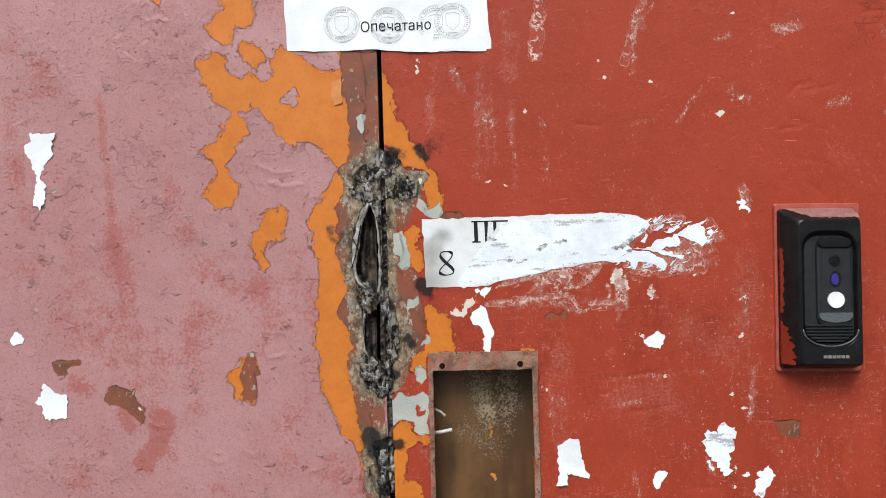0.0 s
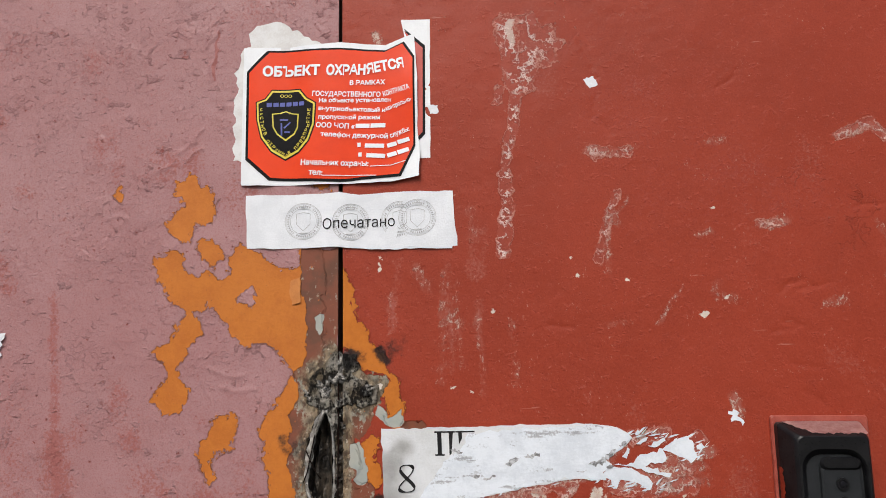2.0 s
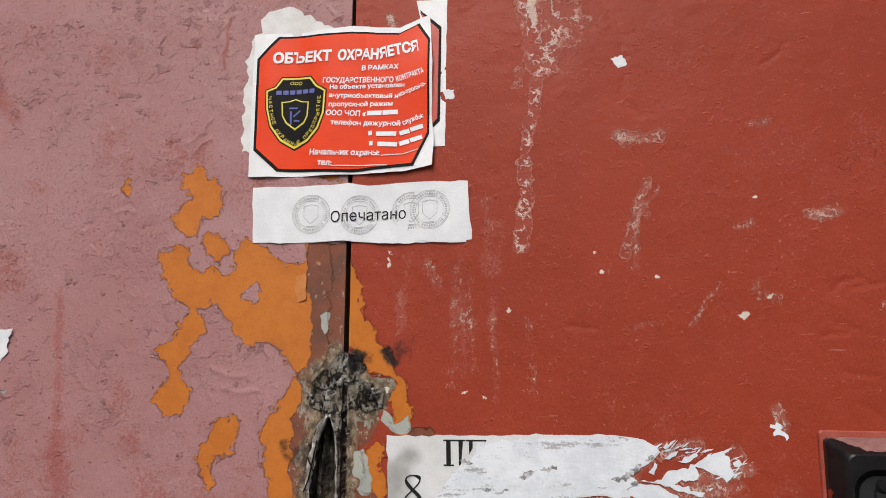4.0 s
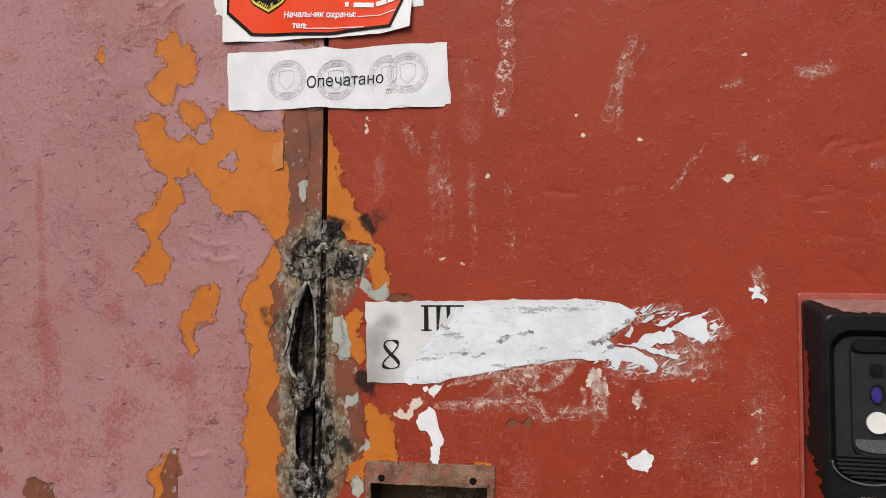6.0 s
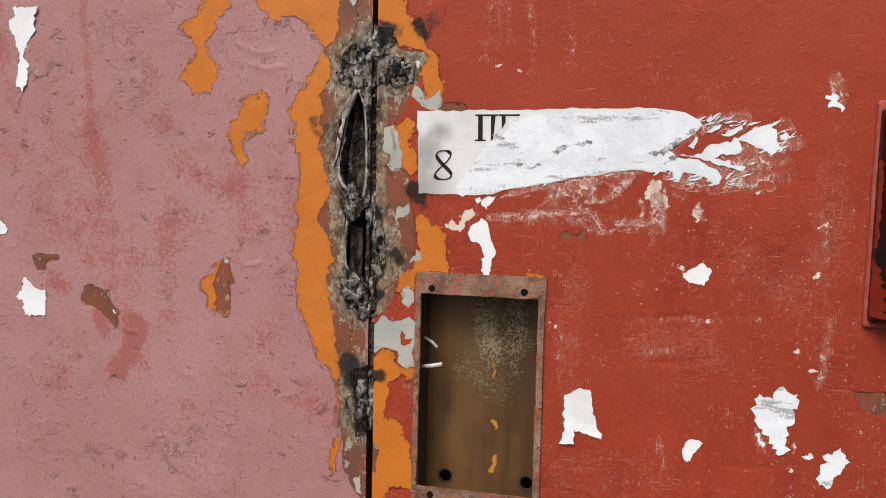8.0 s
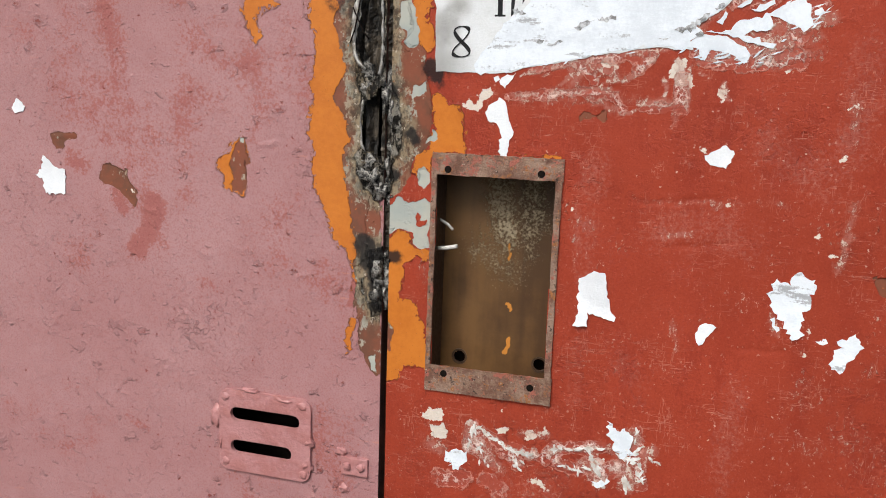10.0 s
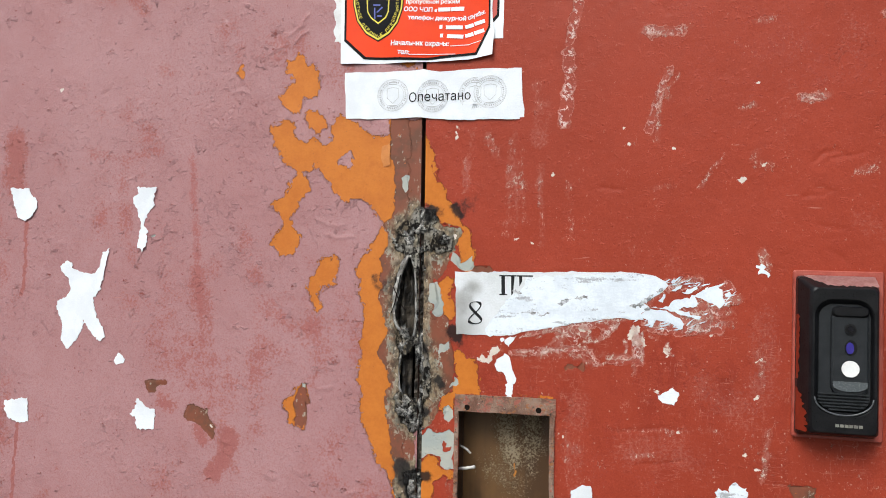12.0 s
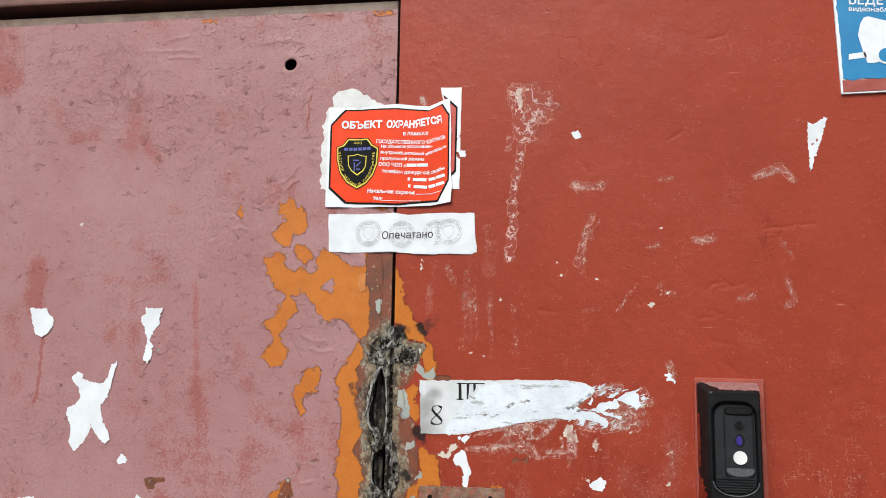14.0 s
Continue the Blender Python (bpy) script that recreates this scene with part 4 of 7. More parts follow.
    w.peel("chip", (-23.3, 1076.8), (-13, 1079.4), (-8.6, 1074.7), (-10, 1069.2), (-20.3, 1066.1), (-24.2, 1072.4))
    w.peel("chip", (6.4, 1084.9), (11.3, 1088.7), (16.5, 1087.9), (19.6, 1085.8), (10.1, 1083.3))
    w.peel("chip", (59.3, 1083.4), (65, 1086.3), (72.4, 1084.4), (71.8, 1079.2), (67.1, 1075.4), (60.4, 1080))
    w.peel("chip", (76.2, 1087.5), (79.5, 1089), (82.2, 1084.3), (78.4, 1082.8))
    w.peel("chip", (37.9, 1082.8), (46.8, 1085.7), (45.6, 1080.3), (40.7, 1077.5))
    w.peel("chip", (121.9, 1047.9), (127.3, 1052.4), (135.7, 1052.8), (135.5, 1048.7), (130.2, 1044.2), (124, 1044.7))
    w.peel("chip", (119.2, 1067.3), (128.2, 1072.8), (130.1, 1065.5), (124.5, 1058), (120, 1061.4))
    w.peel("chip", (135, 1062.8), (141.2, 1067.9), (142.8, 1064.1), (136.2, 1058.5))
    w.peel("chip", (161.5, 1090.5), (164.6, 1086.1), (171.9, 1084.8), (171.2, 1081.7), (164.3, 1083.5))
    w.peel("chip", (160.1, 1398.4), (167.7, 1402.3), (169.1, 1392.4), (174.7, 1389.4), (170.1, 1386.6), (167.5, 1379.1), (164.3, 1386.8), (158.6, 1388))
    w.peel("chip", (197.5, 1380.2), (202.2, 1385.8), (203.1, 1376), (198.3, 1370.3))
    w.peel("chip", (104.2, 1403.9), (111.6, 1402.5), (111.4, 1395), (106.8, 1395.7))
    w.peel("bare", (93.1, 1362.3), (102.9, 1358.6), (111.7, 1363.1), (112, 1352.6), (102.7, 1354), (94, 1352.4))
    # pale scrapes and glue left behind
    for strength, width, p in (
        (0.8, 7, [(177, 1728), (200, 1724)]), (0.6, 5, [(203.5, 1721.5), (223, 1728.5)]),
        (0.6, 6, [(290.5, 1730.5), (308, 1733)]), (0.8, 6, [(415, 1732), (451, 1740), (464, 1724)]), (0.75, 6, [(336.5, 1644.5), (360, 1645.5)]),
        (0.6, 5, [(210.5, 1677), (195, 1654)]), (0.6, 5, [(441.5, 1644.5), (454, 1622)]), (0.7, 6, [(446.5, 1592), (453.5, 1566.5), (442.5, 1555.5)]),
        (0.6, 8, [(285.5, 1583), (303.5, 1575)]), (0.55, 7, [(388, 1567), (405.5, 1572.5)]), (0.75, 8, [(296, 1483), (299, 1468.5)]),
        (0.6, 5, [(201.5, 1679.5), (191, 1657), (189.5, 1604.5)]), (0.6, 6, [(277, 1637), (286.5, 1639)]), (0.65, 7, [(334, 1646), (360.5, 1647)]),
        (0.6, 8, [(289, 1590), (292.5, 1575.5)]), (0.55, 6, [(183.5, 1555), (207, 1554)]), (0.7, 6, [(338.5, 1648.5), (344.5, 1643)]),
        (0.65, 5, [(1.5, 1617), (15.5, 1590)]), (0.6, 4, [(-22.5, 1591.5), (-26, 1570.5)]), (0.5, 5, [(30, 1586.5), (36.5, 1551), (35.5, 1516)]),
        (0.5, 5, [(61.5, 1550), (66, 1509)]), (0.6, 8, [(42, 1369.5), (135, 1373)]), (0.8, 7, [(100, 1371), (117, 1362)]),
        (0.9, 9, [(111, 1405.5), (94, 1397), (86, 1384)]), (0.75, 5, [(68.5, 1374.5), (99.5, 1377.5), (119.5, 1374)]), (0.8, 5, [(112.5, 1384.5), (129, 1389.5), (145, 1407)]),
        (0.95, 7, [(182.5, 1403.5), (206.5, 1406), (229.5, 1410.5)]), (0.9, 7, [(233.5, 1412.5), (247.5, 1424.5), (262, 1433)]), (0.9, 8, [(191, 1440.5), (176, 1428)]),
        (0.8, 8, [(183.5, 1419.5), (210.5, 1410.5), (237, 1406.5)]), (0.75, 7, [(223.5, 1429), (254, 1429.5), (271, 1434)]), (0.75, 6, [(197, 1443), (216.5, 1452), (232, 1454.5)]), (0.65, 9, [(210.5, 1401.5), (237, 1411), (262.5, 1420.5)]), (0.9, 4, [(48.5, 1393), (87, 1398.5), (129, 1407), (165, 1413.5)]), (0.9, 5, [(106, 1395), (124.5, 1386)]), (1.0, 4, [(165.5, 1400.5), (170, 1382.5)]),
        (0.75, 12, [(205, 1420), (240.5, 1416.5)]), (0.7, 10, [(226.5, 1404), (264.5, 1409)]), (0.85, 5, [(172, 1380), (174, 1365)]),
        (0.75, 5, [(139, 1370.5), (164.5, 1370)]), (0.7, 4, [(167, 1369), (166, 1352)]), (0.6, 4, [(291.5, 1385.5), (296, 1345)]),
        (1.0, 6, [(12.5, 1083), (11, 1059.5)]), (0.9, 9, [(23.5, 1066.5), (39.5, 1048)]), (1.5, 2.6, [(12, 1063.1), (14.1, 1072.9), (16.7, 1082.7), (21.8, 1083)]), (1.5, 2.8, [(23.9, 1081.2), (35.9, 1073.7), (44.7, 1068.8), (56.3, 1064.9), (63.8, 1064.5)]), (1.4, 4.5, [(66.4, 1061.9), (72.6, 1065.9)]), (1.5, 3.2, [(84.2, 1067.8), (89.2, 1073.2), (93.5, 1072.4)]), (1.4, 2.2, [(92.6, 1072.7), (106.7, 1075.5), (120.7, 1078.7), (127.3, 1078.7)]), (1.3, 2.4, [(89.6, 1065.6), (94.4, 1059.2), (107.1, 1055.1)]), (1.3, 3, [(18.2, 1073.5), (17.7, 1063), (22, 1058.4)]), (1.3, 2, [(24.2, 1055.1), (32.2, 1046.9), (39.7, 1049.2)]), (1.3, 3.5, [(54.4, 1055.8), (59.5, 1053.5)]), (1.3, 2, [(154.9, 1099.4), (158.5, 1082.6), (161.8, 1063.2), (160.8, 1052)]), (1.4, 4.5, [(148.7, 1066.1), (154.9, 1057.1), (153.3, 1047.7)]), (1.2, 2.2, [(117.4, 1058.4), (123.9, 1067.1), (120.1, 1074)]), (1.1, 1.6, [(163.9, 1077.5), (170.8, 1075.7), (178.7, 1073)]),
        (1.0, 10, [(117, 1061), (127, 1052.5)]), (1.0, 9, [(140, 1064.5), (152.5, 1051.5)]), (0.9, 8, [(151.5, 1096.5), (160, 1078), (170.5, 1084.5)]),
        (0.8, 10, [(-23, 1059.5), (-12.5, 1055.5)]), (0.75, 7, [(134.5, 1079), (163, 1068.5)]), (0.7, 6, [(57.5, 1082), (82, 1083.5)]),
        (0.7, 4, [(177, 1195.5), (182, 1173)]), (0.7, 5, [(165, 1265.5), (186, 1267.5)]), (0.6, 4, [(96, 1229.5), (94.5, 1285.5)]),
        (0.55, 4, [(145.5, 1291), (253, 1296.5)]), (0.7, 5, [(251.5, 1208.5), (257, 1195.5)]), (0.75, 5, [(301, 1300.5), (295.5, 1249)]),
        (0.45, 6, [(-37, 1864.5), (-28, 1854.5)]), (1.35, 2.0, [(35.5, 1372.5), (61.5, 1371.5), (93.5, 1376.5), (114, 1378.5)]), (1.2, 1.8, [(75.5, 1381), (84.5, 1393), (92, 1401.5)]), (1.3, 2.2, [(112, 1387), (123.5, 1385), (138.5, 1394.5), (147.5, 1406)]), (1.3, 1.8, [(100, 1392), (106, 1382), (113, 1377), (117.5, 1372)]), (1.2, 2.2, [(139, 1368.5), (150.5, 1366.5), (165.5, 1369.5)]), (1.4, 4.5, [(114, 1402.5), (115, 1397.5)]), (1.3, 2.0, [(173, 1396.5), (175.5, 1368.5)]), (1.3, 3.5, [(200.5, 1383), (203.5, 1375)]), (1.2, 1.6, [(41.5, 1388), (52.5, 1390.5), (64.5, 1389)]), (1.1, 1.6, [(119.5, 1363.5), (128.5, 1359.5), (135, 1363)]), (1.2, 1.8, [(154.5, 1389), (159, 1380.5), (157.5, 1373.5)]), (1.1, 1.6, [(183.5, 1394), (190, 1387.5)]), (0.55, 7, [(28.5, 1609.5), (27, 1547), (24.5, 1500.5)]), (0.5, 6, [(39, 1601.5), (45, 1516)]), (0.5, 7, [(60, 1577.5), (66, 1516)]), (0.5, 8, [(93.5, 1558), (96.5, 1501)]), (0.6, 7, [(1, 1614), (9, 1594)]), (0.6, 9, [(55.5, 1673), (60, 1641)]), (0.9, 5, [(-38.5, 1868), (-34, 1853.5)]), (0.7, 3, [(257, 1588), (232.5, 1553.5)]),
        (0.7, 4, [(275.5, 1637), (287.5, 1639.5)]), (0.8, 6, [(339, 1647.5), (362, 1648.5)]), (0.7, 5, [(195.5, 1663.5), (201, 1651.5)])):
        w.stroke("chalk", strength * 0.82, width, *p)
    # rubbed, paler areas and vertical runs
    for strength, width, p in (
        (0.9, 12, [(64, 1644.5), (60, 1609)]), (0.6, 6, [(32, 1616), (35.5, 1510)]), (0.6, 6, [(-16, 1623.5), (-23.5, 1553)]), (0.6, 6, [(62.5, 1579.5), (65.5, 1491.5)]),
        (0.8, 16, [(108, 1318), (107.5, 1300)]), (0.5, 40, [(164, 1272.5), (227.5, 1268.5)]), (0.55, 30, [(240.5, 1342.5), (282.5, 1311)]),
        (0.5, 22, [(102.5, 1267.5), (103, 1124)]), (0.5, 24, [(158, 1131.5), (142.5, 1158.5)]), (0.5, 24, [(231, 1141.5), (225.5, 1064)]),
        (0.45, 40, [(15, 1028), (89.5, 1035.5)]), (0.4, 30, [(-32.5, 1025.5), (-36.5, 1073)]), (0.55, 26, [(297, 1415), (297.5, 1331.5)]),
        (0.55, 16, [(339, 1415.5), (331.5, 1332.5)]), (0.45, 30, [(392, 1516), (431.5, 1487)]), (0.4, 60, [(2.5, 2002.5), (168, 1954.5)]),
        (0.4, 60, [(247.5, 1949), (472, 1899.5)]), (0.4, 20, [(500.5, 1515.5), (474.5, 1336.5)]), (0.6, 26, [(127, 1836), (135, 1802)])):
        w.stroke("scuff", strength, width, *p)
    w.f["scuff"] = np.minimum(w.f["scuff"], 0.52)
    w.f["worn"] = np.clip((1480 - w.z) / 130, 0, 1) * np.clip(0.62 + 0.5 * lattice(w.x, w.z, 70, 55) + 0.3 * lattice(w.x, w.z, 26, 56), 0, 1)
    # dried glue where older notices hung
    for strength, width, p in (
        (1, 13, [(97.1, 1868.7), (103, 1833.4), (107.7, 1802)]),
        (0.95, 14, [(121.8, 1870.3), (123.5, 1838.5), (113.4, 1801.7)]),
        (0.8, 13, [(140.5, 1856.3), (137.7, 1831.3)]),
        (0.75, 9, [(147, 1846.4), (152.6, 1842.9)]),
        (1.05, 6, [(104.9, 1789.8), (100.9, 1755.3), (93.3, 1717.9)]),
        (1.05, 7.5, [(91.8, 1706.1), (92.9, 1671), (87.1, 1628.2)]),
        (0.8, 6, [(89, 1796.9), (86.9, 1783.4)]),
        (0.8, 7, [(178, 1725.7), (214, 1725.1)]),
        (0.8, 6, [(200.3, 1680.8), (188.6, 1649.8), (180.2, 1616.3)]),
        (0.75, 5, [(332.2, 1646.9), (355.7, 1644.8)]),
        (0.85, 7, [(420.3, 1731.1), (448.3, 1744.2), (457, 1729.3)]),
        (1.1, 5, [(11.1, 1061.9), (16.7, 1083.8), (28.1, 1077.7), (41.1, 1070.8), (56.3, 1065.9), (72.7, 1063.9)]),
        (0.9, 9, [(18.1, 1076.1), (22.9, 1061.2), (32.1, 1049.5)]),
        (0.9, 8, [(46.5, 1062.3), (57, 1053.6)]),
        (1.1, 6, [(81.1, 1062.7), (87.7, 1072.5), (111.4, 1076.7), (127.7, 1079.3)]),
        (0.9, 7, [(88.2, 1065.4), (93.4, 1059), (108.1, 1055.3), (119.6, 1061.3)]),
        (1, 6, [(154.9, 1099.4), (159.6, 1067.9), (162.3, 1050.8)]),
        (0.9, 9, [(121.6, 1066.7), (129.4, 1055.3), (140.5, 1063.7)]),
        (0.75, 12, [(-13.5, 1028.6), (7.2, 1032.1)]),
        (0.7, 11, [(30.2, 1036), (40.8, 1027.2)]),
        (0.8, 4, [(33.6, 1371.2), (65.6, 1372.8), (88.9, 1375.8), (113.1, 1371.7)]),
        (0.9, 4, [(90.6, 1396.1), (98, 1391.2), (101.8, 1382.4)]),
        (0.8, 4, [(140.6, 1365.3), (162.5, 1366.5)]),
        (0.8, 8, [(54.7, 1398.1), (86.7, 1403.1), (136.1, 1407.7)]),
        (0.9, 7, [(141.7, 1403), (135.7, 1396.1)]),
        (0.95, 9, [(182.2, 1406.6), (216.5, 1401.1), (251, 1404.9)]),
        (0.9, 9, [(248.7, 1422.3), (260.9, 1445.2)]),
        (0.8, 9, [(200.7, 1446.8), (229.6, 1450.6)]),
        (0.9, 6, [(167.3, 1389.6), (171.7, 1366.3)]),
        (0.8, 5, [(117.8, 1373.4), (126.1, 1362.7)])):
        w.stroke("glue", strength, width, *p)
    w.f["worn"] = np.maximum(w.f["worn"], np.minimum(w.f["glue"], 0.6))
    w.f["scuff"] = np.maximum(w.f["scuff"], 0.13 + 0.22 * lattice(w.x, w.z, 80, 51) + 0.14 * lattice(w.x * 2.5, w.z * 0.5, 60, 52))
    w.f["stain"] = np.maximum(w.f["stain"], 0.22 + 0.25 * lattice(w.x, w.z, 110, 53))
    lower = np.clip((1400 - w.z) / 120, 0, 1)
    w.f["chalk"] = np.maximum(w.f["chalk"], 0.10 * lower + 0.08 + 0.12 * lattice(w.x, w.z, 60, 54))
    fire(w)


def soft_step(v, lo, hi):
    t = np.clip((v - lo) / (hi - lo), 0, 1)
    return t * t * (3 - 2 * t)


def skin_relief(w, dimple):
    """Height of the paint before the steel, in metres."""
    coat = 0.0006 * (1 - soft_step(w.f["orange"], -1, 1) * 0.6 - soft_step(w.f["bare"], -1, 1) * 0.4)
    swell = 0.0007 * lattice(w.x, w.z, 160, 61) + 0.0003 * lattice(w.x, w.z, 45, 62) + dimple * (lattice(w.x, w.z, 11, 63) + 0.6 * lattice(w.x, w.z, 5, 64))
    burn = soft_step(w.f["scorch"], -2, 4)
    crust = burn * (0.0016 * lattice(w.x, w.z, 9, 65) + 0.0012 * lattice(w.x, w.z, 4, 66) + 0.0008)
    return coat + swell + crust


def torn(w):
    """The two rips that fire and pry bar have left in the edge of the pink leaf."""
    near, d = w.inside([(-88, 1476.5), (-92.5, 1468.5), (-95, 1460), (-98.5, 1447), (-102.5, 1427), (-104, 1411.5), (-100, 1399), (-92, 1391.5), (-85.5, 1382.5), (-81, 1386.5), (-77.5, 1401.5), (-75.5, 1427), (-77, 1452.5), (-82.5, 1467.5)])
    out = np.full(w.x.shape, -30.0)
    out[near] = d
    near, d = w.inside([(-94.5, 1360), (-86, 1366), (-81, 1374), (-74.5, 1377.5), (-59.5, 1377), (-59, 1347), (-66.5, 1317.5), (-80, 1315), (-85, 1319.5), (-94.5, 1323), (-96.5, 1335.5)])
    out[near] = np.maximum(out[near], d)
    return out


HOLE = (-0.2450, 1.9330, 0.0103)
SLOTS = ((-0.2255, -0.1520, 1.0612), (-0.2250, -0.1600, 1.0282))
BOX = (-0.0258, 0.0762, 1.1345, 1.3032)
LEAF_TOP = 2.0115


def pink_relief(w):
    h = skin_relief(w, 0.00012)
    t = torn(w)
    w.rip = t
    lip = np.exp(-np.abs(t) / 4.0) * (0.0022 + 0.002 * lattice(w.x, w.z, 13, 71))
    h = h + np.where(t > -25, lip, 0)
    # a long run of paint, blisters, and a dished rim round the drilled hole
    d = np.hypot(w.x - HOLE[0] * 1000, w.z - HOLE[1] * 1000)
    h = h - 0.0018 * np.exp(-((d - 5) / 4.0) ** 2) + 0.0008 * np.exp(-((d - 14) / 5.0) ** 2)
    h = h + 0.0009 * wrinkles(w, (
        [(-280.5, 1971), (-251.5, 1973.5), (-225.5, 1965.5)], [(-227.5, 1963.5), (-239.5, 1951.5)], [(-449, 1986.5), (-416, 1992)], [(-491, 1970), (-404, 1966)], [(-446.5, 1957.5), (-393.5, 1952)], [(-579, 1969), (-553, 1974)],
        [(-222.5, 1863), (-213.5, 1876), (-208.5, 1882)], [(-216, 1825), (-213.5, 1853.5)], [(-247, 1745), (-230, 1757.5), (-222, 1770)], [(-88, 1864.5), (-104, 1883.5)], [(-272, 1724), (-254.5, 1732.5)],
        [(-237.5, 1738), (-231.5, 1746), (-221.5, 1750.5)], [(-273.5, 1724), (-263.5, 1731), (-252.5, 1727)], [(-313.5, 1731.5), (-307.5, 1738.5)], [(-290, 1712.5), (-277.5, 1705.5)], [(-319, 1676), (-307, 1681), (-297.5, 1676.5)],
        [(-308.5, 1098), (-297.5, 1108.5), (-285, 1099.5), (-299.5, 1094.5)], [(-291, 1116), (-285, 1105.5)], [(-259, 1216), (-247, 1213.5)], [(-423, 1316.5), (-396.5, 1320)], [(-360, 1066.5), (-347, 1062.5)], [(-157, 1201.5), (-146, 1204.5)],
        [(-206.5, 1520), (-186.5, 1512), (-169.5, 1514)], [(-192, 1501.5), (-174.5, 1496), (-158, 1501)], [(-212, 1504.5), (-203, 1494)], [(-196.5, 1319), (-179.5, 1322.5)], [(-324, 1256.5), (-305.5, 1249.5)]), 1.9)
    return blisters(w, h, BLISTERS, 0.0007)


BLISTERS = [(x, z, r) for (x, z), r in zip([(-251, 1217.5), (-277.5, 1150), (-214.5, 1147), (-281, 1151), (-311.5, 1317)], (6.0, 4.5, 3.0, 3.5, 7.0))]


def wrinkles(w, lines, width):
    """Raised or sunk lines in the paint."""
    for line in lines:
        w.stroke("ridge", 1.0, width, *line)
    return w.f.get("ridge", 0.0)


def blisters(w, h, spots, height):
    for x, z, r in spots:
        d = np.hypot(w.x - x, w.z - z)
        h += height * np.exp(-((d - r) / 1.6) ** 2)
    return h


def pink_holes(cx, cz, w, quads):
    hole = np.hypot(cx - HOLE[0], cz - HOLE[1]) < HOLE[2]
    for x0, x1, z in SLOTS:
        hole |= (cx > x0 - 0.003) & (cx < x1 + 0.003) & (abs(cz - z) < 0.008)
    return hole | (w.rip[quads].mean(1) > 0)


def red_relief(w):
    h = skin_relief(w, 0.00016)
    return h - 0.0007 * wrinkles(w, (
        [(379.5, 1967), (389, 1939), (393, 1908)], [(366.5, 1932), (389, 1937)], [(169.5, 1855), (182.5, 1823), (186.5, 1804)], [(186.5, 1789.5), (181.5, 1765), (199.5, 1745.5)], [(412, 1685.5), (428.5, 1665.5), (425.5, 1633.5)],
        [(349, 1511.5), (378, 1507)], [(503, 1564.5), (517.5, 1558.5), (524.5, 1550)], [(518.5, 1558), (523.5, 1537)], [(359.5, 1487), (376.5, 1476)], [(304, 1786), (319, 1793.5), (328.5, 1805.5)],
        [(421.5, 1660), (456.5, 1663), (484.5, 1666)], [(500.5, 1515.5), (505, 1487.5)], [(345.5, 1578.5), (355, 1587.5), (368, 1590.5), (380.5, 1584)], [(346.5, 1552.5), (365.5, 1547)], [(128.5, 1554), (152.5, 1551)],
        [(73, 1375), (121.5, 1378.5)], [(145.5, 1289), (204.5, 1296.5)], [(165.5, 1254.5), (215.5, 1263)], [(227.5, 1178.5), (264.5, 1180.5)], [(365.5, 1581.5), (394, 1586.5)], [(335.5, 1541.5), (358.5, 1545.5)]), 1.7)


def red_holes(cx, cz, w, quads):
    return (cx > BOX[0]) & (cx < BOX[1]) & (cz > BOX[2]) & (cz < BOX[3])


# ---- setting ----
ground = tagged(new("ground", bpy.data.meshes.new("ground")), "grey asphalt yard before the doors", "ground", kind="structure")
bmg = bmesh.new()
bmesh.ops.create_grid(bmg, x_segments=40, y_segments=40, size=60)
bmg.to_mesh(ground.data)
bmg.free()
ground.data.materials.append(ASPHALT)

wall_left = tagged(block("wall_left", -4.0, -1.32, W - 0.05, W + 0.35, 0, 3.4, PLASTER), "rough plastered wall beside the steel gate", "wall", kind="structure")
wall_right = tagged(block("wall_right", 1.32, 4.0, W - 0.05, W + 0.35, 0, 3.4, PLASTER), "rough plastered wall beside the steel gate", "wall", kind="structure")
wall_top = tagged(block("wall_top", -1.318, 1.318, W - 0.05, W + 0.35, 2.62, 3.4, PLASTER), "rough plastered wall above the steel gate", "wall", kind="structure")
# added backing, its colour near-black in place of the shade behind the joint
backing = tagged(block("wall_backing", -1.318, 1.318, W + 0.12, W + 0.30, 0, 2.618, DARK), "near-black panel standing in for the shade behind the steel doors", "wall", kind="structure")

# ---- pink leaf ----
door_pink = thing("door_1", "pink painted steel door with paint peeling to orange beside the joint", "door", kind="structure")
us = grid_lines((-1.28, -0.80, 0.04), (-0.80, -0.165, 0.0024), (-0.165, 0.0, 0.0011))
us = us - us[-1]
zs = grid_lines((0.03, 0.89, 0.04), (0.89, LEAF_TOP, 0.002))
skin("steel_skin", us, zs, lambda u, z: u + seam(z) - joint(z), pink_wear, pink_holes, pink_relief, PINK, door_pink, lambda x, z: z + rise(x) * np.clip((z - 1.9) / 0.1, 0, 1))
bm = bmesh.new()
rows = [[bm.verts.new((seam(z) - joint(z) - 0.0002, y, z)) for y in (W, W + 0.05)] for z in (0.03, LEAF_TOP)]
bm.faces.new((*rows[0], *rows[1][::-1]))
rows = [[bm.verts.new((x, y, LEAF_TOP + rise(x))) for y in (W, W + 0.05)] for x in (-1.28, seam(LEAF_TOP) - joint(LEAF_TOP))]
bm.faces.new((*rows[0], *rows[1][::-1]))
part("edge", bm, EDGE_BROWN, door_pink)
# back skin, near-black for the shade inside the hollow leaf
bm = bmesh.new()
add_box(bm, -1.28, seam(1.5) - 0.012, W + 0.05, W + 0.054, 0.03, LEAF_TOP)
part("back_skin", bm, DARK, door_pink)

